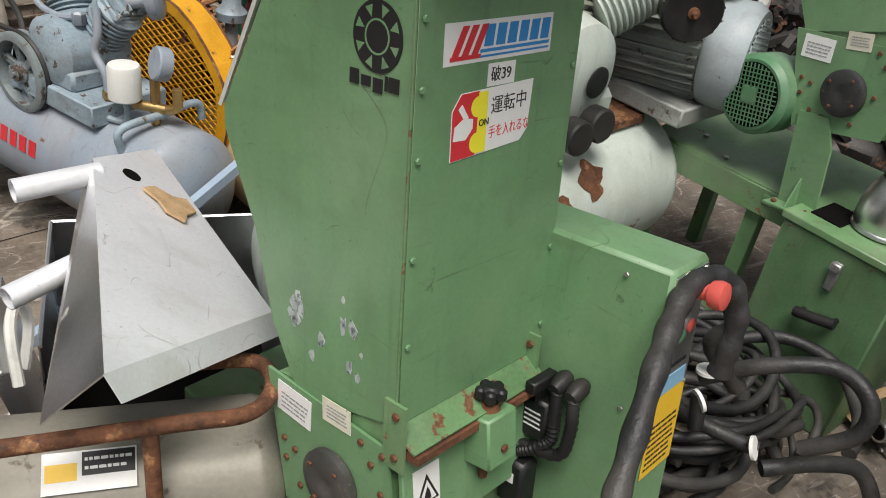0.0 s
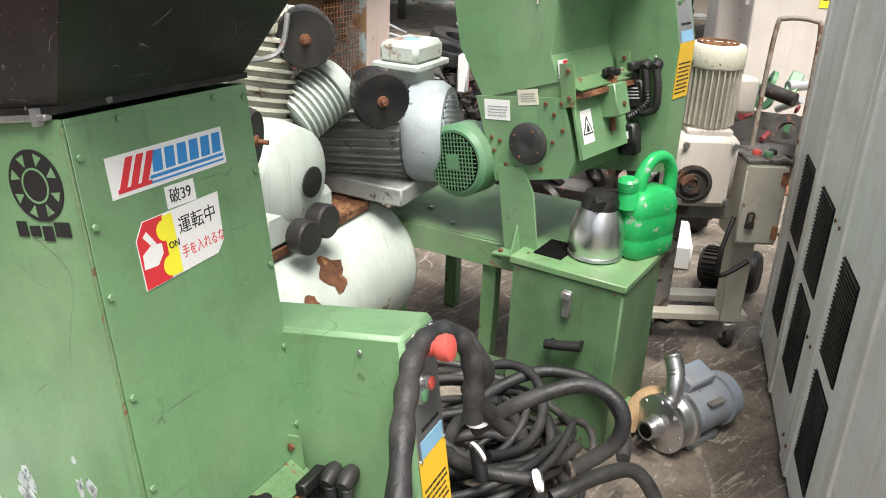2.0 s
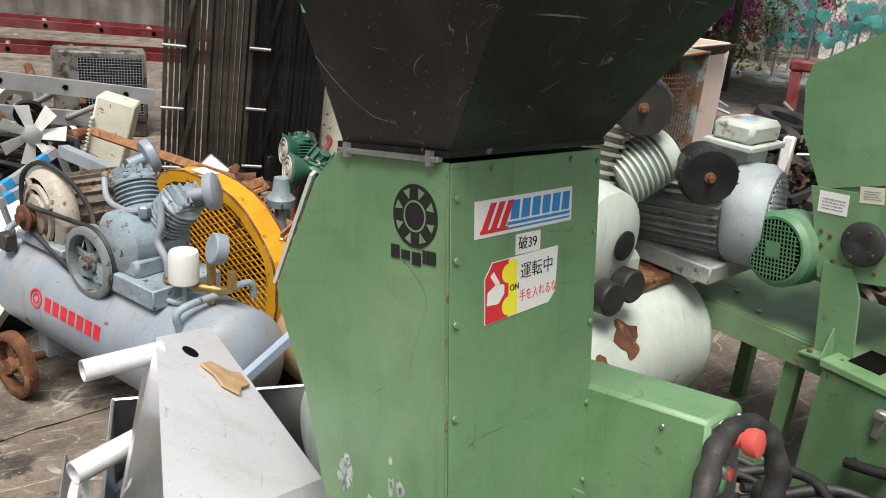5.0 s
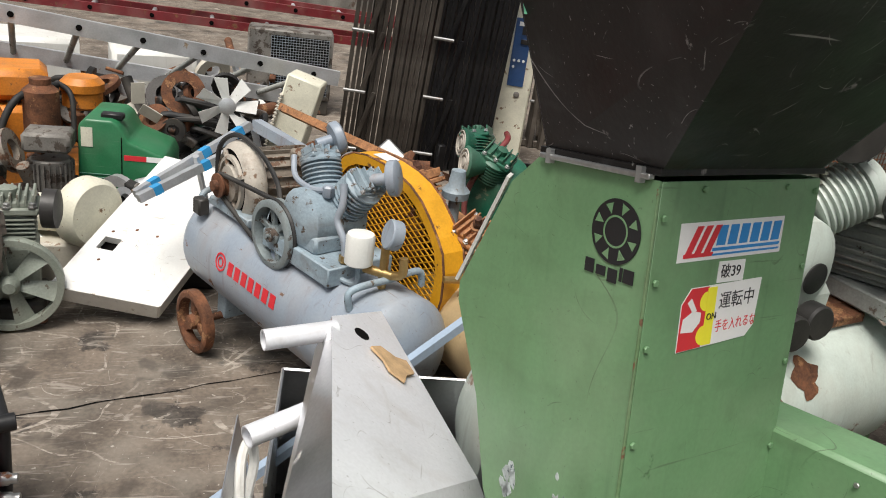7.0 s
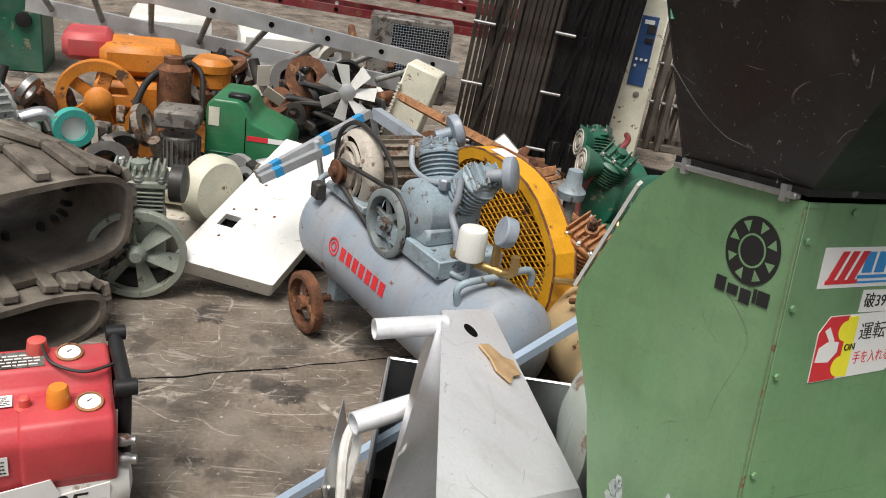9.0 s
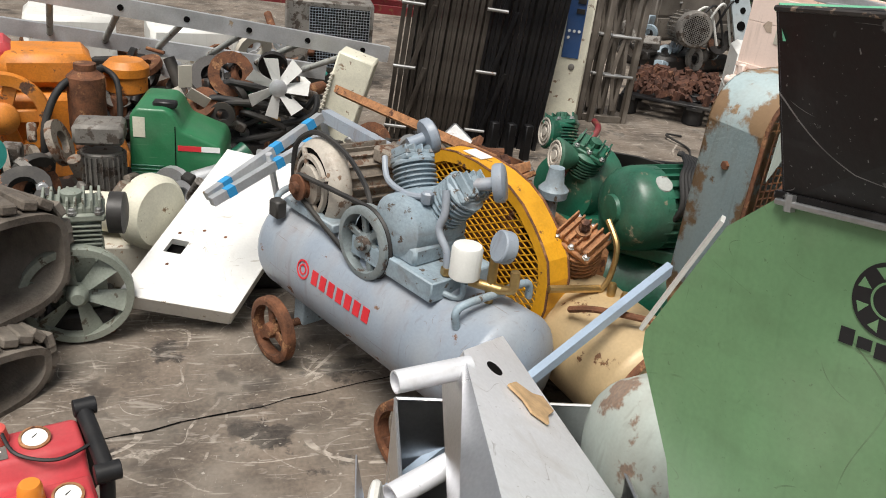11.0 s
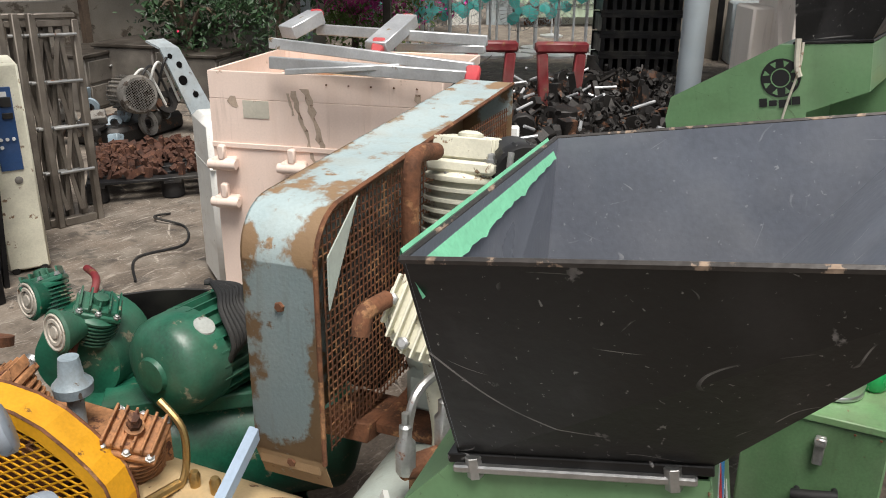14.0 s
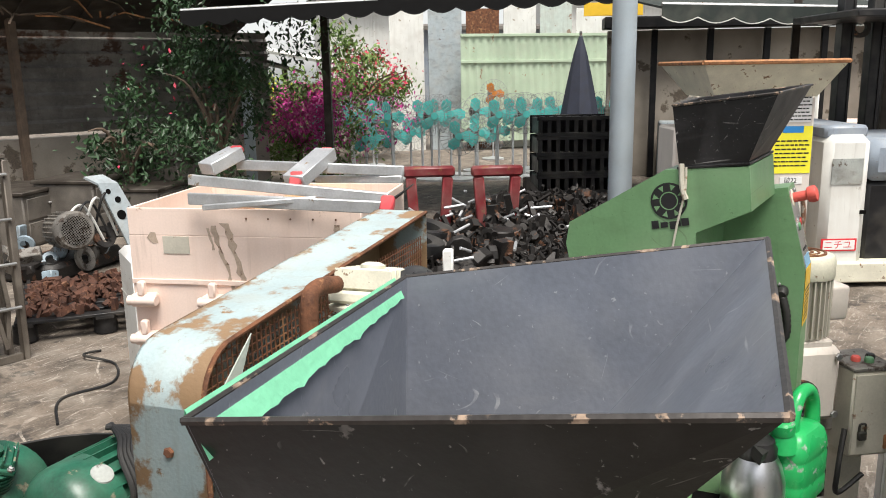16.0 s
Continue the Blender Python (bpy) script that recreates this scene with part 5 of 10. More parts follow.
def air_filter(parent, p, axis, r, l, label="black ribbed air filter"):
    f = part("air_filter", Shape().lathe([(r * 0.8, 0), (r * 0.92, 0.01), (r * 0.95, l * 0.62), (r, l * 0.66), (r * 1.02, l * 0.7), (r * 1.02, l * 0.93), (r * 0.96, l), (r * 0.3, l)], p, axis, 32), black_plastic, parent, label)
    q = Vector((0, 0, 1)).rotation_difference(Vector(axis)).to_matrix().to_4x4()
    s = Shape()
    for i in range(14):
        a = 2 * math.pi * i / 14
        s.box((r * 0.965 * math.cos(a), r * 0.965 * math.sin(a), l * 0.82), (0.013, 0.013, l * 0.23), Matrix.Translation(p) @ q @ pose(0, 0, 0), 0.002)
    part("grip_rib", s, black_plastic, f)
    part("wing_bolt", Shape().lathe([(r * 0.2, l), (r * 0.2, l * 1.04), (r * 0.08, l * 1.06), (r * 0.08, l * 1.2)], p, axis, 12), rust, f)
    return f


def cylinder_head(parent, p, axis, r, h, n, body, head, hh=0.05, bolts_n=6):
    c = part("finned_cylinder", Shape().lathe(finned(r * 0.82, r, h, n), p, axis, 28), body, parent)
    ax = Vector(axis).normalized()
    top = Vector(p) + ax * h
    part("cylinder_head", Shape().lathe([(r * 0.98, 0), (r, 0.006), (r, hh * 0.4), (r * 0.9, hh * 0.55), (r * 0.8, hh), (r * 0.5, hh * 1.05)], top, axis, 28), head, c)
    u = ax.orthogonal().normalized()
    w = ax.cross(u)
    bolts(c, [top + ax * hh * 0.5 + (u * math.cos(2 * math.pi * i / bolts_n) + w * math.sin(2 * math.pi * i / bolts_n)) * r * 0.82 for i in range(bolts_n)], zinc, axis, r * 14)
    return c


def block_head(parent, p, axis, side, w, d, h, material, fins=6, nuts=True):
    """A cast head block with a slab foot, upright ribs, a boss and corner nuts."""
    ax = Vector(axis).normalized()
    sd = (Vector(side) - ax * Vector(side).dot(ax)).normalized()
    m = frame_of(p, sd, ax.cross(sd))
    hb = part("head_block", Shape().box((0, 0, h * 0.16), (w, d, h * 0.32), m, 0.012).box((0, 0, h * 0.42), (w * 0.8, d * 0.82, h * 0.3), m, 0.014), material, parent)
    for i in range(fins):
        x = -w * 0.42 + w * 0.84 * i / (fins - 1)
        part("head_fin", Shape().box((x, 0, h * 0.62), (w * 0.045, d * 0.86, h * 0.5), m, 0.002), material, hb)
    part("port_boss", Shape().lathe([(w * 0.17, h * 0.4), (w * 0.17, h * 0.95), (w * 0.11, h), (w * 0.08, h * 1.02)], (0, 0, 0), (0, 0, 1), 14, m), material, hb)
    if nuts:
        for x in (-0.4, 0.0, 0.4):
            for y in (-0.42, 0.42):
                part("head_nut", Shape().lathe([(w * 0.085, h * 0.32), (w * 0.085, h * 0.4), (w * 0.06, h * 0.4), (w * 0.06, h * 0.52), (w * 0.04, h * 0.55)], (w * x, d * y, 0), (0, 0, 1), 6, m), zinc, hb)
    return hb


C1 = frame_of((1.32, 1.72, 0.0), (0.96, 0.28, 0), (-0.28, 0.96, 0))
c1 = thing("large_compressor", C1, "rust-streaked pale green twin-cylinder compressor on its tank", "compressor", "compressors")
tk = tank(c1, 0.235, 1.25, 0.37, pale_green, -0.07, -0.05)
rq = random.Random(4)
for x_, a0_, n_, w_ in ((0.13, 0.62, 10, 0.06), (-0.02, 0.95, 8, 0.045), (0.04, 1.3, 6, 0.05)):
    edge = []
    for i in range(n_):
        a_, hw_ = a0_ + 0.06 * i, w_ * math.sin(math.pi * (i + 0.6) / (n_ + 0.2)) * rq.uniform(0.6, 1.1)
        sh_ = rq.uniform(-0.01, 0.01)
        for k in range(2):
            edge.append((x_ + sh_ + (2 * k - 1) * hw_, -0.05 - 0.2368 * math.sin(a_), 0.37 + 0.2368 * math.cos(a_)))
    part("rust_patch", Shape().add(edge, [(2 * i, 2 * i + 1, 2 * i + 3, 2 * i + 2) for i in range(n_ - 1)]), rust, tk, "dark rust patch eaten into the paint", 0)
writing(tk, Matrix(((1, 0, 0, 0.10), (0, 0.55, -0.83, -0.23), (0, 0.83, 0.55, 0.47), (0, 0, 0, 1))), 0.36, 0.06, 1, green_motor, 21, "faded_lettering")
for x in (-0.4, 0.42):
    part("tank_leg", Shape().box((x, -0.05, 0.08), (0.08, 0.36, 0.16), None, 0.004), rust, c1)
part("bed_plate", Shape().box((0.16, 0.0, 0.61), (0.62, 0.30, 0.03), None, 0.004).box((0.7, 0.1, 0.60), (0.6, 0.36, 0.06), None, 0.004), rust, c1, "rusty bed plate")
cc = Shape().lathe([(0.10, -0.16), (0.15, -0.13), (0.165, -0.05), (0.165, 0.08), (0.14, 0.12)], (0.10, 0.0, 0.79), (0, 1, 0), 32).box((0.10, -0.02, 0.68), (0.34, 0.26, 0.12), None, 0.02)
cr = part("crankcase", cc, pale_green, c1)
part("name_disc", Shape().lathe([(0.045, 0), (0.045, 0.004), (0.04, 0.006)], (0.12, -0.172, 0.79), (0, -1, 0), 28), black_plastic, cr, "dark round name plate")
ha = cylinder_head(c1, (-0.02, 0.0, 0.87), (-0.80, -0.12, 0.42), 0.105, 0.22, 9, cream_grimy, cream, 0.045)
hax = Vector((-0.80, -0.12, 0.42)).normalized()
hq = frame_of(Vector((-0.02, 0.0, 0.87)) + hax * 0.262, hax.orthogonal(), hax.cross(hax.orthogonal()))
for i in range(-4, 5):
    d = i * 0.021
    part("head_fin", Shape().box((d, 0, 0.012), (0.006, 2 * math.sqrt(0.1 ** 2 - d * d), 0.03), hq @ pose(0, 0, 0, 0, 0, 35), 0.002), cream, ha)
part("oily_centre", Shape().lathe([(0.019, 0), (0.018, 0.032), (0.008, 0.036)], hq @ Vector((0, 0, 0.0)), hax, 6), rust, ha)
for i in range(5):
    an = 2 * math.pi * i / 5
    part("head_nut", Shape().lathe([(0.014, 0), (0.014, 0.012), (0.009, 0.016)], hq @ Vector((0.08 * math.cos(an), 0.08 * math.sin(an), 0.022)), hax, 6), zinc, ha)
uc_ = cylinder_head(c1, (0.17, 0.06, 0.90), (0.20, 0.0, 1.0), 0.108, 0.25, 9, cream_grimy, cream, 0.03)
block_head(uc_, Vector((0.17, 0.06, 0.90)) + Vector((0.20, 0, 1)).normalized() * 0.272, (0.2, 0, 1), (1, 0.1, 0), 0.19, 0.17, 0.10, cream, 5)
cylinder_head(c1, (0.24, -0.02, 0.92), (0.8, -0.35, 0.55), 0.09, 0.15, 8, pale_green, pale_green, 0.05)
air_filter(c1, (-0.235, -0.06, 0.995), (0.35, -0.93, -0.06), 0.075, 0.17)
CI = C1.inverted()
for fp, fa in ((Vector((1.578, 1.725, 1.167)), (-0.6, -0.8, -0.05)), (Vector((1.737, 1.587, 0.996)), (-0.45, -0.89, -0.05))):
    fa = CI.to_3x3() @ Vector(fa).normalized()
    fl = CI @ fp
    air_filter(c1, fl - fa * 0.09, fa, 0.083, 0.13)
    part("filter_neck", Shape().cyl(fl - fa * 0.20, fl - fa * 0.08, 0.03, 14), pale_green, c1)
for x in (0.03, 0.12):
    part("breather", Shape().lathe([(0.045, 0), (0.05, 0.006), (0.05, 0.05), (0.044, 0.056), (0.012, 0.056)], (x, -0.18, 0.66 + 0.02 * (x > 0.1)), (-0.1, -1, 0.1), 24), black_plastic, c1, "black ribbed breather cap")
part("pipe", Shape().tube(curve([(-0.28, 0.05, 1.02), (-0.36, 0.06, 1.02), (-0.38, 0.06, 0.98)]), 0.019, 12), rust, c1, "rusty pipe stub")
part("pipe", Shape().tube(curve([(0.11, 0.10, 1.24), (0.02, 0.11, 1.25), (-0.015, 0.11, 1.21), (-0.02, 0.11, 1.02), (0.0, 0.1, 0.95)]), 0.021, 12), rust, c1, "rusty elbow pipe")
part("hose", Shape().tube(curve([(-0.14, -0.06, 1.0), (-0.16, -0.04, 1.10), (-0.12, 0.0, 1.14), (0.05, -0.02, 1.12), (0.14, -0.06, 1.14), (0.17, -0.07, 1.24)]), 0.008, 8), zinc, c1, "thin bent grey pipe")
part("hose", Shape().tube(curve([(-0.18, -0.08, 0.90), (-0.24, -0.08, 0.88), (-0.36, -0.05, 0.86), (-0.40, -0.04, 0.72)]), 0.010, 8), zinc, c1, "thin bent grey pipe")
part("white_pipe", Shape().tube(curve([(-0.16, 0.0, 0.84), (-0.18, -0.02, 0.76), (-0.17, -0.03, 0.66), (-0.2, -0.04, 0.6)]), 0.022, 12), cream, c1, "thick cream pipe")
mf = Shape().tube(curve([(-0.40, -0.04, 0.71), (-0.36, -0.06, 0.70), (-0.22, -0.10, 0.66), (-0.16, -0.12, 0.63)]), 0.026, 12).cyl((-0.36, -0.06, 0.70), (-0.36, -0.06, 0.58), 0.024)
part("manifold", mf, rust, c1, "rusty pipe manifold")
for x, y in ((-0.40, -0.045), (-0.28, -0.08)):
    part("relief_valve", Shape().lathe([(0.018, 0), (0.022, 0.01), (0.022, 0.07), (0.014, 0.08), (0.014, 0.11), (0.008, 0.115), (0.008, 0.14)], (x, y, 0.70), (0, 0, 1), 8), zinc, c1)
vv = part("stop_valve", Shape().lathe([(0.03, 0), (0.024, 0.03), (0.02, 0.06), (0.028, 0.075), (0.02, 0.1)], (-0.60, -0.06, 0.62), (0, 0, 1), 16).cyl((-0.60, -0.06, 0.54), (-0.60, -0.06, 0.63), 0.022).tube(curve([(-0.60, -0.06, 0.66), (-0.65, -0.10, 0.65), (-0.69, -0.12, 0.62)]), 0.024, 14), bluegrey, c1, "blue-grey valve")
part("valve_wheel", Shape().lathe([(0.02, 0), (0.042, 0.002), (0.042, 0.016), (0.03, 0.018)], (-0.60, -0.06, 0.725), (0, 0, 1), 24), motor_light, vv, "worn iron handwheel")
part("lifting_eye", Shape().tube(curve([(-0.52, -0.16, 0.55), (-0.46, -0.24, 0.56), (-0.36, -0.28, 0.50)]), 0.014, 10), rust, c1)
# belt guard: a round-ended hood of sheet with mesh on its long face
gd = part("belt_guard", Shape().box((-0.33, 0.275, 0.82), (0.012, 0.16, 0.48), pose(0, 0, 0), 0.003), guard_rusted, c1, "rust-eaten pale green belt guard hood", 0)
gp = []
for i in range(9):
    a = math.pi / 2 * i / 8
    gp.append((-0.225 - 0.115 * math.sin(a), 1.09 + 0.115 * math.cos(a)))
hood = Shape()
outline = [(0.98, 1.27)] + [(x, z) for x, z in gp] + [(-0.34, 0.62), (-0.31, 0.54)]
vs = [(x, y, z - dz) for x, z in outline for y, dz in ((0.18, 0), (0.36, 0), (0.36, 0.004), (0.18, 0.004))]
hood.add(vs, [(4 * i + k, 4 * i + (k + 1) % 4, 4 * i + 4 + (k + 1) % 4, 4 * i + 4 + k) for i in range(len(outline) - 1) for k in range(4)] + [(3, 2, 1, 0), tuple(4 * (len(outline) - 1) + k for k in range(4))])
part("hood_band", hood, guard_rusted, gd, "", 40)
part("back_sheet", Shape().prism([(x, z) for x, z in outline] + [(0.98, 0.62)], 0.004, Matrix(((1, 0, 0, 0), (0, 0, -1, 0.36), (0, 1, 0, 0), (0, 0, 0, 1)))), guard_rusted, gd, "", 0)
part("end_sheet", Shape().box((0.98, 0.27, 0.95), (0.004, 0.18, 0.64), None, 0), guard_rusted, gd, "", 0)
part("mesh_edge", Shape().tube([(x, 0.180, z - 0.003) for x, z in outline[:-1]], 0.006, 6), rust, gd, "thin rusty edge of the hood")
part("mesh_border", Shape().sheet((-0.30, 0.176, 0.98), (-0.30, 0.176, 1.10), (-0.16, 0.176, 1.195), (-0.225, 0.176, 1.09), 0.003), pale_green, gd, "bent pale corner strip", 0)
ws = Shape()
for i in range(64):
    x = -0.30 + i * 0.0195
    zt = 1.195 if x > -0.225 else 1.075 + math.sqrt(0.115 ** 2 - (x + 0.225) ** 2)
    ws.box((x, 0.184, (0.63 + zt) / 2), (0.0028, 0.0028, zt - 0.63), None, 0)
for i in range(30):
    zw = 0.635 + i * 0.0195
    if zw < 1.19:
        xl = -0.30 if zw < 1.09 else -0.215 - math.sqrt(0.115 ** 2 - (zw - 1.09) ** 2)
        ws.box(((xl + 0.945) / 2, 0.186, zw), (0.945 - xl, 0.0028, 0.0028), None, 0)
tagged(part("wire_mesh", ws, rust, gd, "rusty square wire mesh", 0), kind="stuff")
part("pulley", Shape().lathe([(0.03, 0), (0.2, 0.005), (0.21, 0.012), (0.19, 0.03), (0.21, 0.048), (0.2, 0.055), (0.03, 0.06)], (0.10, 0.22, 0.80), (0, 1, 0), 36), iron, gd)
bolts(gd, [(-0.338, 0.27, 0.99), (-0.33, 0.27, 0.60), (-0.31, 0.21, 0.57), (-0.31, 0.33, 0.57)], rust, (-1, 0, 0), 2.0)
part("guard_foot", Shape().box((-0.20, 0.22, 0.56), (0.22, 0.14, 0.05), pose(0, 0, 0, 0, 12, 0), 0.004), rust, gd)


def ribbed_motor(parent, p, axis, r, l, body, cover, n=26, name="motor", fan=True, box=None):
    """A motor along an axis: ribbed shell, end bell and a fan cover at its far end."""
    ax = Vector(axis).normalized()
    mo = part(name, Shape().lathe([(r * 0.5, -0.03 * l), (r * 0.86, 0), (r * 0.88, 0.05 * l), (r * 0.88, 0.72 * l), (r * 0.8, 0.74 * l)], p, ax, 32), body, parent)
    q = Vector((0, 0, 1)).rotation_difference(ax).to_matrix().to_4x4()
    m = Matrix.Translation(p) @ q
    s = Shape()
    for i in range(n):
        a = 360 * i / n
        s.box((r * 0.93, 0, 0.38 * l), (r * 0.14, r * 0.035, 0.64 * l), m @ pose(0, 0, 0, 0, 0, a), 0)
    tagged(part("cooling_rib", s, body, mo, "", 0), kind="stuff")
    if fan:
        part("fan_cover", Shape().lathe([(r * 1.0, 0.72 * l), (r * 1.04, 0.75 * l), (r * 1.04, 0.93 * l), (r * 0.92, l), (r * 0.8, l)], p, ax, 32), cover, mo)
        # shade inside the fan cover, painted as a near-black disc
        part("grille_hole", Shape().lathe([(r * 0.78, l * 0.995), (r * 0.78, l * 1.003)], p, ax, 28), shade_joint_black, mo, "", 0)
        s = Shape()
        for i in range(-7, 8):
            d = i * r * 0.105
            w = math.sqrt(max(0.0, (0.78 * r) ** 2 - d * d))
            s.box((d, 0, l * 1.006), (r * 0.03, 2 * w, r * 0.03), m, 0).box((0, d, l * 1.006), (2 * w, r * 0.03, r * 0.03), m, 0)
        tagged(part("fan_grille", s, cover, mo, "", 0), kind="stuff")
    return mo


mp0, mp1 = CI @ Vector((1.828, 1.949, 0.815)), CI @ Vector((2.042, 1.571, 0.845))
bm_ = ribbed_motor(c1, mp0, mp1 - mp0, 0.158, (mp1 - mp0).length, motor_light, bluegrey_pale, 34)
mt_ = CI @ Vector((2.017, 1.735, 0.983))
mb_ = (mp0 + mp1) / 2
part("terminal_box", Shape().box(mt_ + Vector((0, 0, 0.065)), (0.22, 0.17, 0.02), None, 0.006).box(mt_ + Vector((0, 0, 0.105)), (0.19, 0.14, 0.07), None, 0.02).box(mt_ + Vector((0, 0, 0.0)), (0.12, 0.12, 0.12), None, 0.01), pale_green, bm_, "pale green terminal box with a blue daub")
part("paint_daub", Shape().lathe([(0.03, 0), (0.02, 0.001)], mt_ + Vector((0, 0, 0.1405)), (0, 0, 1), 12), sky_blue, bm_, "", 0)
part("motor_foot", Shape().box(mb_ - Vector((0, 0, 0.165)), (0.32, 0.30, 0.06), pose(0, 0, 0), 0.006), motor_light, bm_)

# ---- long grey-blue compressor ----
BE = frame_of((0.22, 2.37, 0.0), (0.48, -0.877, 0), (0.877, 0.48, 0))
be = thing("compressor", BE, "blue-grey belt-driven compressor on a long tank with rusty wheels", "compressor", "compressors")
bt = tank(be, 0.183, 0.98, 0.355, bluegrey)
tm = Matrix(((1, 0, 0, 0), (0, 0.16, -0.987, 0), (0, 0.987, 0.16, 0), (0, 0, 0, 1)))
mk = Shape()
for r0, r1 in ((0.032, 0.026), (0.018, 0.012)):
    mk.lathe([(r0, 0), (r0, 0.002), (r1, 0.002), (r1, 0)], (-0.23, 0.0, 0.1825), (0, 0, 1), 24, Matrix.Translation((0, 0, 0.355)) @ tm @ Matrix.Translation((0, 0.01, 0)), False)
part("red_emblem", mk, red_ink, bt, "red ring emblem", 0)
lt = Shape()
for i in range(7):
    x = -0.165 + i * 0.043
    lt.box((x, 0.008, 0.1835), (0.030, 0.045, 0.0015), Matrix.Translation((0, 0, 0.355)) @ tm, 0)
part("red_lettering", lt, red_ink, bt, "red maker's lettering drawn as bars", 0)
for x in (-0.36, 0.33):
    for y in (-0.2, 0.2):
        wh = Shape().lathe([(0.105, -0.02), (0.115, -0.016), (0.115, 0.016), (0.105, 0.02), (0.09, 0.02), (0.09, -0.02), (0.105, -0.02)], (x, y, 0.115), (0, 1, 0), 28, caps=False).lathe([(0.025, -0.025), (0.03, 0), (0.025, 0.025)], (x, y, 0.115), (0, 1, 0), 14)
        for a in range(3):
            wh.box((0.05, 0, 0), (0.1, 0.012, 0.03), Matrix.Translation((x, y, 0.115)) @ pose(0, 0, 0, 0, a * 120 + 20, 0), 0.003)
        part("wheel", wh, rust, be, "rusty spoked iron wheel")
    rod(be, "axle", (x, -0.2, 0.115), (x, 0.2, 0.115), 0.014, rust)
    part("axle_bracket", Shape().box((x, 0, 0.16), (0.06, 0.2, 0.10), None, 0.004), bluegrey_worn, be)
part("bed", Shape().box((0.12, -0.01, 0.545), (0.36, 0.24, 0.06), None, 0.004).box((-0.30, -0.01, 0.54), (0.26, 0.22, 0.03), None, 0.004), bluegrey_worn, be)
mo = ribbed_motor(be, (-0.30, 0.20, 0.625), (-0.12, -1, 0), 0.118, 0.30, grime_brown, grime_brown, 20, fan=False)
max_ = Vector((-0.12, -1, 0)).normalized()
mp_ = Vector((-0.327, -0.02, 0.625))
part("end_bell", Shape().lathe([(0.05, -0.02), (0.138, 0), (0.146, 0.012), (0.146, 0.035), (0.138, 0.056), (0.118, 0.072), (0.116, 0.064), (0.098, 0.064), (0.096, 0.077), (0.083, 0.079), (0.081, 0.068), (0.064, 0.068), (0.062, 0.082), (0.04, 0.086), (0.02, 0.09)], mp_, max_, 36), bell_paint, mo, "rust-speckled cream end bell")
for r0_, r1_, h_ in ((0.1155, 0.0985, 0.0652), (0.0805, 0.0645, 0.0692)):
    part("vent_slot", Shape().lathe([(r0_, h_), (r1_, h_)], mp_, max_, 36, caps=False), shade_joint_black, mo, "", 0)
u_, v_ = Vector((0, 0, 1)), max_.cross(Vector((0, 0, 1)))
for a_ in (0.5, 2.07, 3.64, 5.21):
    rd_ = u_ * math.cos(a_) + v_ * math.sin(a_)
    part("vent_web", Shape().box((0.09, 0, 0.0725), (0.062, 0.016, 0.014), frame_of(mp_, rd_, max_.cross(rd_)), 0.002), bell_paint, mo, "", 0)
part("junction_box", Shape().box((-0.20, 0.12, 0.735), (0.10, 0.09, 0.05), pose(0, 0, 0), 0.008), grime_brown, mo)
part("motor_pulley", Shape().lathe([(0.035, 0), (0.042, 0.004), (0.032, 0.014), (0.032, 0.022), (0.042, 0.032), (0.042, 0.038), (0.02, 0.04), (0.018, 0.056), (0.01, 0.058)], (-0.345, -0.10, 0.62), (0, -1, 0), 24), rust, be)
FWX = 0.005
fly_ = part("flywheel", Shape().lathe([(0.100, -0.004), (0.110, 0.0), (0.110, 0.012), (0.098, 0.022), (0.110, 0.032), (0.110, 0.044), (0.104, 0.048), (0.088, 0.048), (0.086, 0.040), (0.086, 0.004), (0.100, -0.004)], (FWX, -0.10, 0.575), (0, -1, 0), 44, caps=False), flywheel_grey, be, "worn blue-grey grooved flywheel")
part("hub", Shape().lathe([(0.03, -0.01), (0.03, 0.035), (0.022, 0.04), (0.022, 0.052), (0.012, 0.054), (0.012, 0.062)], (FWX, -0.10, 0.575), (0, -1, 0), 18), flywheel_grey, fly_)
for a_ in range(6):
    part("spoke", Shape().box((0.056, 0, 0), (0.066, 0.014, 0.022), Matrix.Translation((FWX, -0.122, 0.575)) @ pose(0, 0, 0, 0, a_ * 60 + 14, 0), 0.005), flywheel_grey, fly_)
# near-black disc added behind the spokes as painted shade
part("inner_disc", Shape().lathe([(0.086, 0.0), (0.086, -0.004)], (FWX, -0.10, 0.575), (0, -1, 0), 32), shade_joint_black, fly_, "", 0)
bl_ = []
for i in range(13):
    a = math.radians(100 + 170 * i / 12)
    bl_.append((-0.345 + 0.038 * math.cos(a), -0.119, 0.62 + 0.038 * math.sin(a)))
for i in range(19):
    a = math.radians(-95 + 185 * i / 18)
    bl_.append((FWX + 0.107 * math.cos(a), -0.123, 0.575 + 0.107 * math.sin(a)))
part("belt", Shape().tube(bl_, 0.0085, 6, None, True), rubber, be, "worn black drive belt")
part("loose_belt", Shape().tube(curve([(-0.47, -0.07, 0.60), (-0.455, -0.07, 0.72), (-0.36, -0.06, 0.785), (-0.22, -0.05, 0.76), (-0.10, -0.06, 0.70), (-0.03, -0.09, 0.66)]), 0.0085, 6), rubber, be, "slack black belt")
part("crankcase", Shape().lathe([(0.07, -0.11), (0.095, -0.09), (0.10, 0.0), (0.095, 0.09), (0.07, 0.11)], (0.10, -0.01, 0.655), (0, 1, 0), 24).box((0.10, -0.01, 0.60), (0.2, 0.2, 0.06), None, 0.01), bluegrey_worn, be)
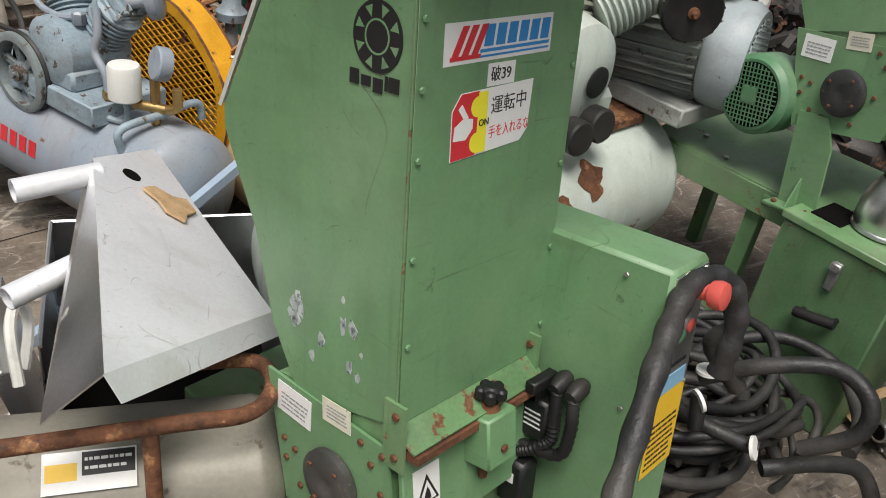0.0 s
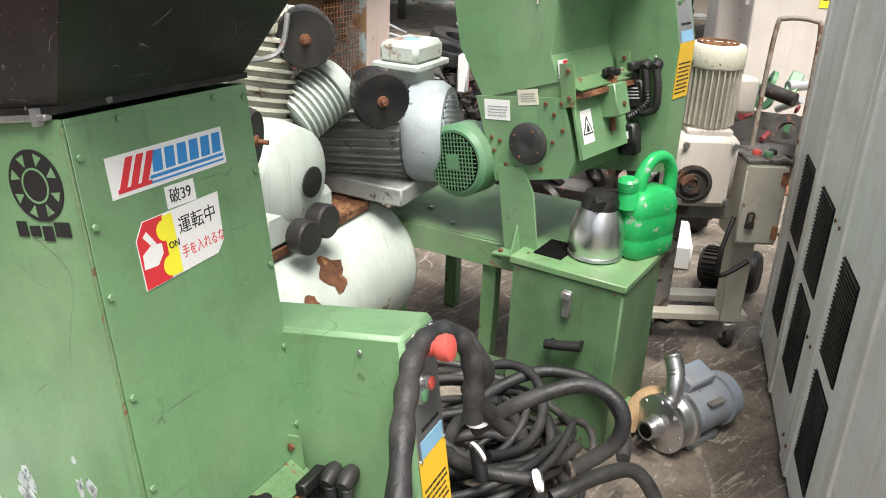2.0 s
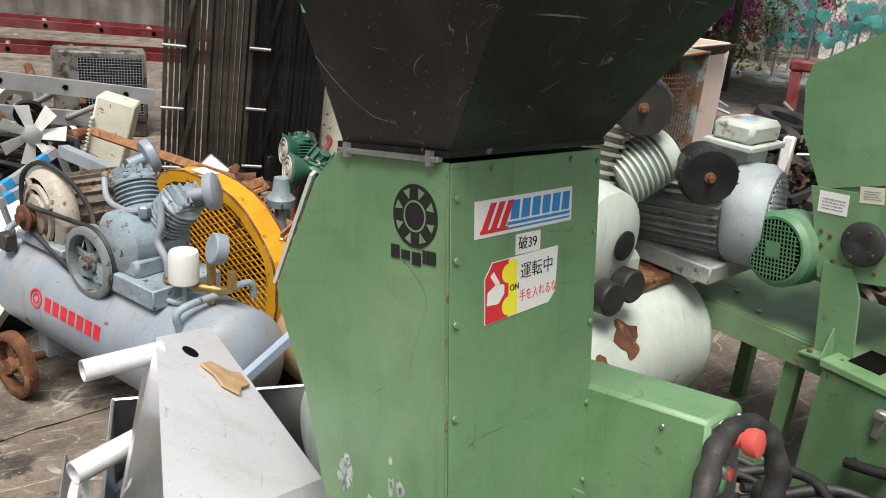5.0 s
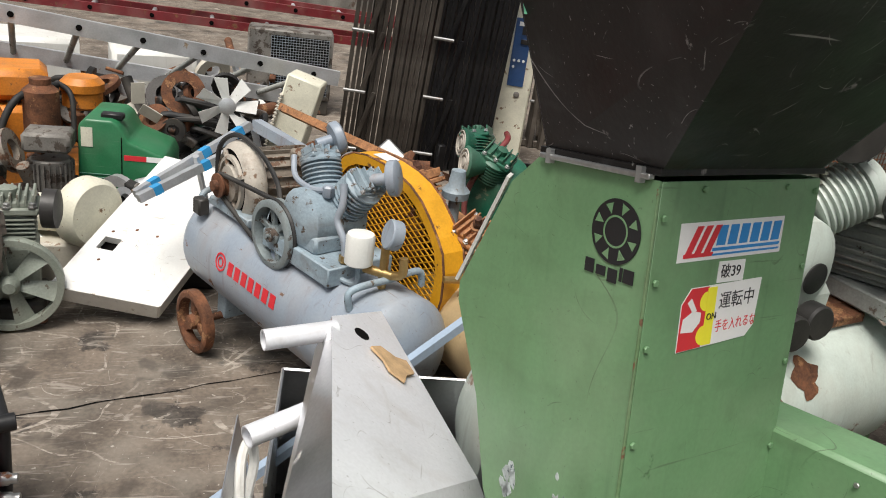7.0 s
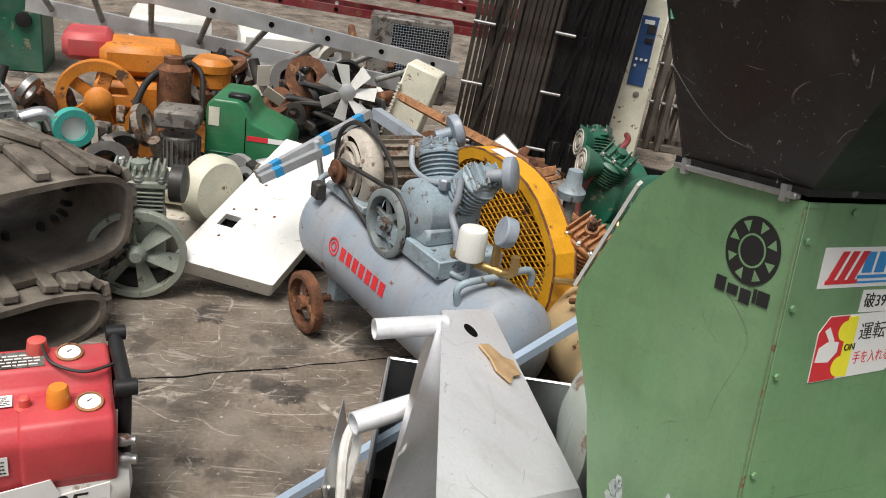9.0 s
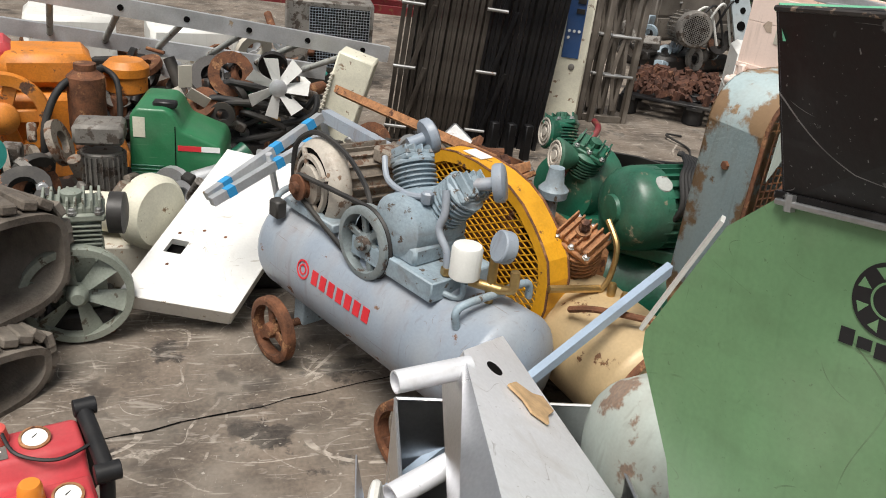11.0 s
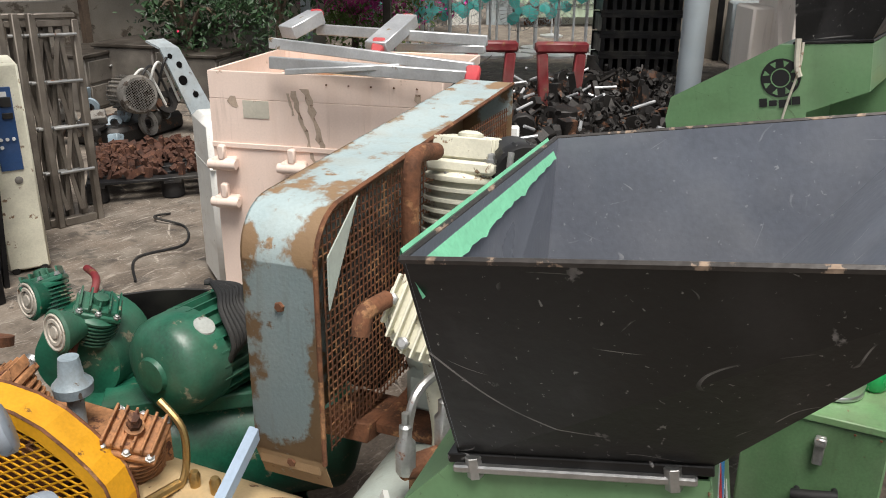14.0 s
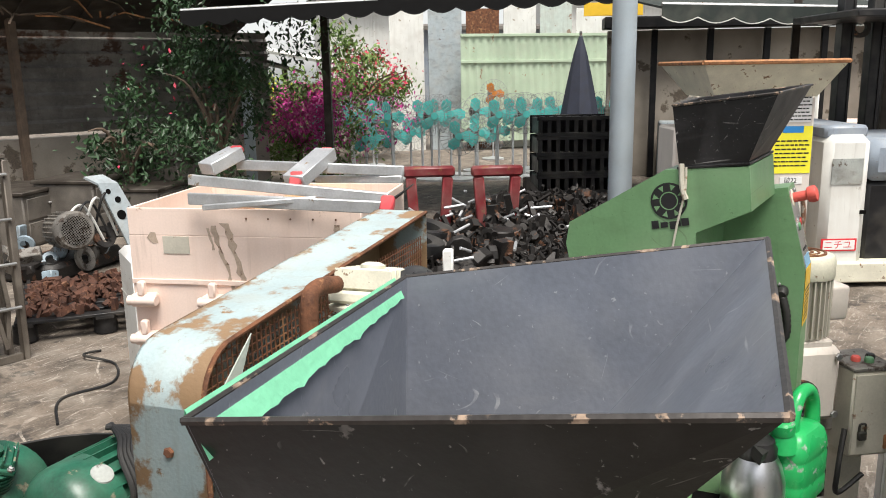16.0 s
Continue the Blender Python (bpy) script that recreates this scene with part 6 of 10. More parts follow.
block_head(cylinder_head(be, (0.05, 0.02, 0.70), (-0.55, 0.15, 0.85), 0.064, 0.10, 7, bluegrey_worn, bluegrey_worn, 0.02, 4), Vector((0.05, 0.02, 0.70)) + Vector((-0.55, 0.15, 0.85)).normalized() * 0.112, (-0.55, 0.15, 0.85), (0, 1, 0), 0.105, 0.085, 0.05, bluegrey_worn, 4)
block_head(cylinder_head(be, (0.15, 0.02, 0.70), (0.62, 0.15, 0.78), 0.064, 0.10, 7, bluegrey_worn, bluegrey_worn, 0.02, 4), Vector((0.15, 0.02, 0.70)) + Vector((0.62, 0.15, 0.78)).normalized() * 0.112, (0.62, 0.15, 0.78), (0, 1, 0), 0.105, 0.085, 0.05, bluegrey_worn, 4)
for p, ax in (((-0.04, 0.06, 0.84), (0.25, 0.9, 0.3)), ((0.26, 0.05, 0.815), (0.75, 0.6, 0.25))):
    part("intake_filter", Shape().lathe([(0.018, -0.02), (0.018, 0.03), (0.05, 0.034), (0.054, 0.04), (0.054, 0.06), (0.046, 0.066)], p, ax, 28), bluegrey, be, "round blue-grey intake filter")
part("head_pipe", Shape().tube(curve([(-0.06, -0.03, 0.80), (0.0, -0.06, 0.755), (0.10, -0.07, 0.75), (0.16, -0.05, 0.76)]), 0.009, 8).lathe([(0.014, 0), (0.018, 0.006), (0.018, 0.03), (0.012, 0.036)], (0.16, -0.05, 0.74), (0, 0, 1), 6), bluegrey, be)
part("delivery_pipe", Shape().tube(curve([(0.22, -0.04, 0.80), (0.235, -0.05, 0.74), (0.23, -0.06, 0.69), (0.27, -0.06, 0.64), (0.28, -0.06, 0.57)]), 0.011, 10), bluegrey, be)
part("pipe_nut", Shape().lathe([(0.018, 0), (0.018, 0.03), (0.012, 0.04), (0.012, 0.06), (0.018, 0.065), (0.018, 0.085)], (0.28, -0.06, 0.515), (0, 0, 1), 6), brass, be, "tarnished brass union")
part("oil_filter", Shape().lathe([(0.036, 0), (0.042, 0.005), (0.042, 0.085), (0.038, 0.094), (0.02, 0.098)], (0.345, -0.06, 0.60), (0, 0, 1), 28), offwhite, be, "dirty white canister")
part("canister_pipe", Shape().tube(curve([(0.345, -0.06, 0.60), (0.345, -0.06, 0.54), (0.30, -0.08, 0.535), (0.20, -0.10, 0.55)]), 0.008, 8), bluegrey_worn, be)
part("tee_pipe", Shape().tube([(0.35, -0.04, 0.585), (0.43, 0.0, 0.585)], 0.014, 10).tube([(0.40, -0.01, 0.53), (0.40, -0.01, 0.68)], 0.013, 10).tube(curve([(0.43, 0.0, 0.585), (0.46, 0.01, 0.60), (0.46, 0.01, 0.65)]), 0.013, 10), brass, be, "stained brass pipe tee")
gg = part("gauge", Shape().lathe([(0.03, 0), (0.042, 0.002), (0.044, 0.01), (0.044, 0.034), (0.04, 0.038)], (0.43, 0.01, 0.705), (-0.35, -0.9, 0.25), 28), bluegrey, be, "round pressure gauge")
for x0, s in ((0.40, 1), (-0.47, -1)):
    part("lifting_handle", Shape().tube(curve([(x0, -0.12, 0.49), (x0, -0.12, 0.55), (x0 + 0.02 * s, 0.0, 0.57), (x0 + 0.03 * s, 0.10, 0.58), (x0 + 0.03 * s, 0.12, 0.53)]), 0.011, 10), bluegrey_worn, be, "rusty bent-rod carrying handle")
part("drain_valve", Shape().lathe([(0.02, 0), (0.02, 0.06), (0.012, 0.07), (0.012, 0.1)], (-0.50, 0.03, 0.53), (0, 0, 1), 12), green_motor, be)
part("socket", Shape().box((-0.43, -0.15, 0.52), (0.05, 0.04, 0.06), None, 0.006), black_plastic, be)

# ---- gold tank compressor with a yellow mesh guard ----
YG = frame_of((0.50, 2.33, 0.0), (0.24, -0.97, 0), (0.97, 0.24, 0))
yc = thing("compressor", YG, "gold-tank compressor with a large yellow mesh belt guard", "compressor", "compressors")
tank(yc, 0.175, 0.80, 0.33, gold, 0.14, 0.24)
for x in (-0.2, 0.45):
    part("tank_band", Shape().lathe([(0.178, x - 0.012), (0.184, x - 0.008), (0.184, x + 0.008), (0.178, x + 0.012)], (0.14, 0.24, 0.33), (1, 0, 0), 36, caps=False), rust, yc)
    part("tank_foot", Shape().box((x + 0.1, 0.24, 0.08), (0.06, 0.26, 0.16), None, 0.004), rust, yc)
op0 = [(-0.443 + (x + 0.42) * 0.79, z - (0.05 if z > 0.6 else 0.0)) for x, z in [(-0.42, 0.40), (-0.42, 0.66), (-0.36, 0.77), (-0.22, 0.825), (0.02, 0.825), (0.20, 0.79), (0.34, 0.70), (0.42, 0.57), (0.43, 0.40), (0.36, 0.345), (-0.36, 0.345)]]
op = []
for (xa, za), (xb, zb) in zip(op0, op0[1:] + op0[:1]):
    op += [(xa * 0.75 + xb * 0.25, za * 0.75 + zb * 0.25), (xa * 0.25 + xb * 0.75, za * 0.25 + zb * 0.75)]
ip = [((x + 0.108) * 0.88 - 0.108, 0.555 + (z - 0.555) * 0.84) for x, z in op]
band, face = Shape(), Shape()
no = len(op)
jp = [((x + 0.108) * 0.985 - 0.108, 0.555 + (z - 0.555) * 0.98) for x, z in op]
for shp, pa, pb_, ya, yb in ((band, op, jp, 0.0, 0.085), (face, op, ip, -0.005, -0.0005)):
    ring = []
    for (xa, za), (xb, zb) in zip(pa, pb_):
        ring += [(xa, ya, za), (xa, yb, za), (xb, yb, zb), (xb, ya, zb)]
    shp.add(ring, [(4 * i + k, 4 * i + (k + 1) % 4, 4 * ((i + 1) % no) + (k + 1) % 4, 4 * ((i + 1) % no) + k) for i in range(no) for k in range(4)])
yg = part("belt_guard", band, yellow, yc, "chipped yellow guard hood", 0)
yg.matrix_local = Matrix.Translation((-0.108, 0.04, 0)) @ pose(0, 0, 0, 0, 0, 12) @ Matrix.Translation((0.108, -0.04, 0))
part("guard_face", face, yellow, yg, "", 0)
part("edge_wear", Shape().tube([(x, -0.002, z) for x, z in op], 0.0042, 5, None, True), rust, yg, "rusty bent edge")
part("rear_edge", Shape().tube([(x, 0.084, z) for x, z in op], 0.0042, 5, None, True), rust, yg, "rusty bent edge")


def clip_line(a, b, poly):
    """The part of a line that lies inside a convex outline."""
    t0, t1 = 0.0, 1.0
    d = (b[0] - a[0], b[1] - a[1])
    area = sum(poly[i][0] * poly[(i + 1) % len(poly)][1] - poly[(i + 1) % len(poly)][0] * poly[i][1] for i in range(len(poly)))
    sgn = 1 if area > 0 else -1
    for i in range(len(poly)):
        p, q = poly[i], poly[(i + 1) % len(poly)]
        nx, ny = -(q[1] - p[1]) * sgn, (q[0] - p[0]) * sgn
        den = nx * d[0] + ny * d[1]
        num = nx * (p[0] - a[0]) + ny * (p[1] - a[1])
        if abs(den) < 1e-9:
            if num > 0:
                return None
        elif den > 0:
            t0 = max(t0, num / den)
        else:
            t1 = min(t1, num / den)
    return None if t0 >= t1 else [(a[0] + d[0] * t, a[1] + d[1] * t) for t in (t0, t1)]


ym = Shape()
for sl in (0.5, -0.5):
    for i in range(-30, 75):
        z0 = -0.1 + i * 0.0235
        seg = clip_line((-0.6, z0 - sl * 0.5), (0.4, z0 + sl * 0.5), ip)
        if seg:
            ym.tube([(seg[0][0], 0.003, seg[0][1]), (seg[1][0], 0.003, seg[1][1])], 0.0026, 4)
tagged(part("expanded_mesh", ym, yellow, yg, "yellow expanded metal mesh", 0), kind="stuff")
part("guard_back", Shape().prism([(x, z) for x, z in op], 0.004, Matrix(((1, 0, 0, 0), (0, 0, -1, 0.088), (0, 1, 0, 0), (0, 0, 0, 1)))), rust, yg, "rusty back sheet", 0)
part("paper_label", Shape().box((-0.19, 0.045, 0.778), (0.085, 0.05, 0.002), None, 0), paper, yg, "", 0)
part("big_pulley", Shape().lathe([(0.03, 0), (0.17, 0.005), (0.18, 0.02), (0.16, 0.03), (0.18, 0.04), (0.03, 0.06)], (-0.11, 0.015, 0.55), (0, 1, 0), 32), rust, yg)
for x, z, ax_ in ((-0.20, 0.60, Vector((-0.45, -0.25, 1))), (0.12, 0.58, Vector((0.45, -0.35, 1)))):
    hd = part("finned_cylinder", Shape().lathe(finned(0.052, 0.068, 0.13, 7), (x, 0.24, z - 0.07), ax_, 24), copper_rust, yc, "orange-rusted finned cylinder")
    tp_ = Vector((x, 0.24, z - 0.07)) + ax_.normalized() * 0.13
    block_head(hd, tp_, ax_, (1, 0.3, 0), 0.135, 0.12, 0.06, copper_rust, 6)
    part("head_valve", Shape().lathe([(0.016, 0), (0.018, 0.02), (0.013, 0.026), (0.013, 0.04)], tp_ + ax_.normalized() * 0.055, ax_, 6), dark_rust, hd)
part("crankcase", Shape().box((-0.04, 0.24, 0.52), (0.40, 0.22, 0.12), None, 0.03), copper_rust, yc)
part("blue_cap", Shape().lathe([(0.02, 0.58), (0.02, 0.68), (0.045, 0.685), (0.048, 0.71), (0.03, 0.73), (0.024, 0.78)], (-0.03, 0.22, 0), (0, 0, 1), 20), bluegrey_worn, yc, "grimy blue filter cap")
part("brass_pipe", Shape().tube(curve([(0.20, 0.26, 0.70), (0.26, 0.26, 0.64), (0.27, 0.25, 0.55), (0.27, 0.22, 0.50)]), 0.009, 8).tube([(0.27, 0.22, 0.515), (0.24, 0.06, 0.52)], 0.012, 8), brass, yc)
part("rod_handle", Shape().tube(curve([(0.30, 0.10, 0.48), (0.40, 0.12, 0.53), (0.52, 0.24, 0.53), (0.58, 0.34, 0.46)]), 0.010, 8), rust, yc)
for x in (0.16, 0.30, 0.36):
    part("tank_socket", Shape().lathe([(0.012, 0), (0.014, 0.04), (0.01, 0.05)], (x, 0.24, 0.495), (0, 0, 1), 10), brass, yc)

# ---- dark green compressor ----
GC = frame_of((1.12, 2.50, 0.0), (0.80, -0.60, 0), (0.60, 0.80, 0))
gc = thing("compressor", GC, "dark green compressor with a coiled cable on its motor", "compressor", "compressors")
tank(gc, 0.2, 0.75, 0.31, dark_green, 0.0, 0.0)
for x in (-0.25, 0.25):
    part("tank_foot", Shape().box((x, 0, 0.06), (0.06, 0.28, 0.12), None, 0.004), dark_green, gc)
part("bed", Shape().box((0.05, 0, 0.50), (0.62, 0.26, 0.05), None, 0.004), dark_green, gc)
GI = GC.inverted()
gm0, gm1 = GI @ Vector((1.002, 2.401, 0.653)), GI @ Vector((1.326, 2.441, 0.637))
gm1.z = gm0.z
gax = (gm1 - gm0).normalized()
dm = ribbed_motor(gc, gm0, gax, 0.14, 0.34, dark_green, dark_green, 22, fan=False)
part("end_bell", Shape().lathe([(0.13, -0.05), (0.139, -0.045), (0.139, 0.02), (0.134, 0.05), (0.118, 0.075), (0.08, 0.092), (0.05, 0.096), (0.046, 0.108), (0.02, 0.11)], gm0, -gax, 36), dark_green, dm)
part("motor_foot", Shape().box(gm0 + gax * 0.14 - Vector((0, 0, 0.14)), (0.26, 0.22, 0.05), None, 0.006), dark_green, dm)
gup = (Vector((0, 0, 0.8)) + GI.to_3x3() @ Vector((-0.45, -0.6, 0))).normalized()
gup = (gup - gax * gup.dot(gax)).normalized()
part("motor_plate", Shape().lathe([(0.03, 0), (0.028, 0.004), (0.02, 0.005)], gm0 + gax * 0.02 + gup * 0.136, gup, 24), motor_light, dm, "oval steel rating plate")
gside = gup.cross(gax).normalized()
for k in range(7):
    c0 = gm0 + gax * (0.045 + 0.012 * k)
    part("cable_coil", Shape().tube(curve([c0 - gside * (0.13 - 0.01 * k) + Vector((0, 0, 0.05)), c0 - gside * 0.09 + gup * (0.14 + 0.004 * k), c0 + gax * 0.02 + gup * 0.172, c0 + gax * 0.06 + gside * 0.05 + gup * 0.165, c0 + gax * (0.10 - 0.015 * k) + gside * 0.12 + gup * 0.13]), 0.008, 8), rubber, gc)
part("pump_block", Shape().lathe([(0.06, -0.13), (0.12, -0.12), (0.135, -0.06), (0.135, 0.08), (0.10, 0.12)], (-0.29, 0.12, 0.60), (0.3, 1, 0), 28).box((-0.29, 0.12, 0.54), (0.22, 0.2, 0.1), None, 0.02), dark_green, gc)
for p, ax in (((-0.40, 0.20, 0.68), (-0.25, 0.35, 0.9)), ((-0.28, 0.02, 0.68), (0.35, -0.2, 0.9))):
    ch = cylinder_head(gc, p, ax, 0.064, 0.07, 6, dark_green, dark_green, 0.02, 4)
    block_head(ch, Vector(p) + Vector(ax).normalized() * 0.082, ax, (1, 0, 0), 0.12, 0.10, 0.05, dark_green, 5)
for p in ((-0.44, 0.18, 0.735), (-0.33, -0.06, 0.735)):
    fd = part("filter_disc", Shape().lathe([(0.03, -0.05), (0.054, 0), (0.062, 0.02), (0.056, 0.027)], p, (-0.75, -0.6, 0.1), 28), dark_green, gc)
    part("filter_face", Shape().lathe([(0.052, 0.0275), (0.05, 0.031), (0.046, 0.031), (0.044, 0.0275), (0.038, 0.0275), (0.036, 0.031), (0.028, 0.031), (0.026, 0.0275), (0.018, 0.0275), (0.016, 0.031), (0.006, 0.031)], p, (-0.75, -0.6, 0.1), 24), bell_paint, fd, "ridged rusty filter face")
part("red_hose", Shape().tube(curve([(-0.30, 0.22, 0.80), (-0.26, 0.10, 0.80), (-0.30, -0.02, 0.72), (-0.33, -0.06, 0.62), (-0.32, -0.08, 0.52)]), 0.011, 10), red_worn, gc, "faded red hose")
flap_, rim_ = Shape(), []
for i in range(10):
    z_ = 0.60 + 0.10 * math.sin(math.pi * (0.3 + i / 10))
    rim_ += [(-0.30 + 0.09 * i, 0.30, z_ - 0.2), (-0.30 + 0.09 * i, 0.24, z_), (-0.30 + 0.09 * i, 0.248, z_ + 0.002), (-0.30 + 0.09 * i, 0.308, z_ - 0.2)]
flap_.add(rim_, [(4 * i + k, 4 * i + (k + 1) % 4, 4 * i + 4 + (k + 1) % 4, 4 * i + 4 + k) for i in range(9) for k in range(4)] + [(3, 2, 1, 0), (36, 37, 38, 39)])
part("rubber_flap", flap_, black_plastic, gc, "curled black rubber sheet")
part("junction_box", Shape().box(gm0 + gax * 0.2 - gside * 0.0 + gup * 0.0 + gside.normalized() * -0.15, (0.09, 0.07, 0.10), None, 0.02), dark_green, dm)

# ---- light blue bar ----
lone("steel_bar", Shape().tube([(-0.16, 1.62, 0.02), (0.90, 1.975, 0.66)], 0.018, 4), lightblue_steel, Matrix(), "light blue square steel bar leaning across", "bar", smooth=0)


# ---- stainless hopper lying on its bin ----
sh = thing("steel_hopper", at(0.3, 1.45, 0), "stainless steel cone hopper upside down with two pipe stubs", "hopper")
S0 = Vector((0.3, 1.45, 0))
TL, TR = Vector((0.197, 1.558, 0.685)) - S0, Vector((0.348, 1.733, 0.607)) - S0
BL, BR = Vector((0.122, 0.887, 0.690)) - S0, Vector((0.469, 1.191, 0.506)) - S0
TL2, BL2 = TL + Vector((-0.03, 0.02, -0.10)), BL + Vector((-0.09, 0.03, -0.10))
TR2, BR2 = TR + Vector((0.05, 0.06, -0.12)), BR + Vector((0.05, 0.10, -0.12))
# main, top and flange sheets take the lit tone; sides keep plain steel
part("main_face", Shape().sheet(BL, BR, TR, TL, 0.003), steel_lit, sh, "", 0)
part("side_face", Shape().sheet(BL2, BL, TL, TL2, 0.003), steel, sh, "", 0)
part("side_face", Shape().sheet(BR, BR2, TR2, TR, 0.003), steel, sh, "", 0)
part("top_face", Shape().sheet(TL, TR, TR2, TL2, 0.003), steel_lit, sh, "", 0)
dn = Vector((0.02, -0.02, -0.045))
part("lower_flange", Shape().sheet(BL + dn, BR + dn, BR, BL, 0.003), steel_lit, sh, "bent sheet edge", 0)
hole = Vector((0.268, 1.549, 0.643)) - S0
nrm = (BR - BL).cross(TL - BL).normalized()
# the hole is a flat disc with its shade as colour
part("round_hole", Shape().lathe([(0.02, 0), (0.02, 0.002)], hole, nrm, 28), shade_joint_black, sh, "round hole", 0)
cq = Matrix.Translation(Vector((0.328, 1.475, 0.602)) - S0 + nrm * 0.006) @ Vector((0, 0, 1)).rotation_difference(nrm).to_matrix().to_4x4()
part("cardboard_scrap", Shape().prism([(-0.06, 0.02), (-0.03, 0.045), (0.01, 0.03), (0.045, 0.04), (0.06, 0.0), (0.03, -0.03), (0.02, -0.06), (-0.02, -0.045), (-0.03, -0.01)], 0.006, cq), card, sh, "torn cardboard stuck on", 0)
for a, b in ((Vector((0.042, 1.487, 0.663)), Vector((0.206, 1.528, 0.665))), (Vector((0.008, 1.289, 0.555)), Vector((0.149, 1.361, 0.568)))):
    a, b = a - S0, b - S0
    d = b - a
    # the stubs' shine is painted by the pale lit tone
    part("pipe_stub", Shape().lathe([(0.0205, 0), (0.0235, 0), (0.0235, d.length), (0.0205, d.length)], a, d, 28, caps=False).lathe([(0.0205, 0.02), (0.0205, 0.022)], a, d, 20), steel_lit, sh, "steel pipe stub in the lit tone")
bn2 = thing("steel_bin", at(0.33, 1.50, 0, -8), "open stainless steel bin, its floor coloured near-black for shade", "bin")
hw, hd, hz = 0.25, 0.23, 0.42
for nm, a, b in (("back_wall", (-hw, hd), (hw, hd)), ("left_wall", (-hw, -hd), (-hw, hd)), ("right_wall", (hw, -hd), (hw, hd)), ("front_wall", (-hw, -hd), (hw, -hd))):
    z1 = hz if nm != "front_wall" else 0.2
    part(nm, Shape().sheet((*a, 0.02), (*b, 0.02), (*b, z1), (*a, z1), 0.003), steel, bn2, "", 0)
    part("rolled_rim", Shape().tube([(*a, z1), (*b, z1)], 0.005, 6), steel, bn2)
# steel floor coloured near-black for the shade inside the bin
part("bin_floor", Shape().box((0, 0, 0.012), (2 * hw, 2 * hd, 0.02), None, 0.002), shade_joint_black, bn2, "", 0)
part("side_tray", Shape().sheet((-hw - 0.02, -hd, 0.05), (-hw - 0.02, hd * 0.2, 0.05), (-hw - 0.09, hd * 0.2, 0.40), (-hw - 0.09, -hd, 0.36), 0.003), steel, bn2, "", 0)
part("white_strap", Shape().tube(curve([(-0.30, -0.20, 0.30), (-0.31, -0.14, 0.40), (-0.30, -0.06, 0.41), (-0.29, -0.04, 0.33), (-0.30, -0.12, 0.27)]), [0.012] * 25, 8).tube([(-0.32, -0.26, 0.20), (-0.33, -0.12, 0.24), (-0.33, -0.20, 0.34)], 0.004, 6), offwhite, bn2, "white plastic strap and wire loop")

# ---- grey portable compressor with a tube frame ----
ot = thing("portable_compressor", frame_of((0.14, 1.07, 0.0), (0.985, -0.17, 0), (0.17, 0.985, 0)), "grimy grey portable compressor tank inside a rusty tube frame", "compressor", "compressors")
tank(ot, 0.15, 0.52, 0.25, tank_olive, 0.0, 0.0)
part("tube_frame", Shape().tube(curve([(-0.45, -0.10, 0.51), (-0.30, -0.14, 0.515), (0.10, -0.12, 0.515), (0.23, -0.10, 0.505), (0.28, -0.02, 0.49), (0.26, 0.07, 0.47), (0.16, 0.09, 0.46)], 8), 0.0145, 12).tube([(0.07, -0.12, 0.512), (0.075, -0.17, 0.30), (0.075, -0.17, 0.05)], 0.014, 12), rust, ot, "rusty bent tube frame")
lb = Matrix(((1, 0, 0, -0.10), (0, 0.866, -0.5, -0.0953), (0, 0.5, 0.866, 0.3753), (0, 0, 0, 1)))
pl = part("rating_label", Shape().box((0.07, 0.02, 0), (0.15, 0.07, 0.001), lb, 0), paper, ot, "black and yellow type label", 0)
part("yellow_field", Shape().box((0.025, 0.02, 0.001), (0.05, 0.03, 0.001), lb, 0), yellow_sign, pl, "", 0)
part("black_field", Shape().box((0.10, 0.032, 0.001), (0.085, 0.04, 0.001), lb, 0), black_ink, pl, "", 0)
writing(pl, lb @ Matrix.Translation((0.062, 0.02, 0.0012)), 0.075, 0.03, 2, paper, 31)
for x in (-0.2, 0.2):
    part("foot", Shape().box((x, 0, 0.06), (0.05, 0.22, 0.12), None, 0.004), iron, ot)

# ---- red compressor ----
rc = thing("portable_compressor", at(-0.765, 1.59, 0, 19), "red plastic-cased portable compressor with gauges and a black handle", "compressor", "compressors")
case_ = Shape().prism([(0.14, 0.17), (0.15, 0.36), (0.12, 0.40), (0.03, 0.40), (0.0, 0.355), (-0.12, 0.345), (-0.145, 0.31), (-0.14, 0.17)], 0.44, SIDE @ Matrix.Translation((0, 0, -0.22)))
cs_ = part("casing", eased(case_, 0.013, red), red, rc)
part("casing_bulge", eased(Shape().prism([(-0.152, 0.20), (-0.152, 0.31), (-0.13, 0.352), (-0.02, 0.358), (-0.02, 0.20)], 0.20, SIDE @ Matrix.Translation((0, 0, 0.015))), 0.012, red), red, cs_)
for x in (-0.185, -0.16):
    part("casing_rib", Shape().box((x, -0.146, 0.25), (0.012, 0.008, 0.12), None, 0.003), red, cs_)
for y in (-0.075, 0.09):
    part("air_tank", Shape().lathe([(0.02, -0.255), (0.06, -0.245), (0.078, -0.205), (0.080, -0.19), (0.080, 0.19), (0.078, 0.205), (0.06, 0.245), (0.02, 0.255)], (0, y, 0.13), (1, 0, 0), 32), offwhite, rc, "pale air tank")
part("side_swoosh", Shape().prism([(-0.21, 0.155), (-0.16, 0.178), (0.02, 0.205), (0.075, 0.215), (0.095, 0.165), (0.20, 0.182), (0.20, 0.12), (-0.21, 0.10)], 0.004, Matrix(((1, 0, 0, 0), (0, 0, -1, -0.150), (0, 1, 0, 0), (0, 0, 0, 1)))), paper, rc, "white side moulding", 0)
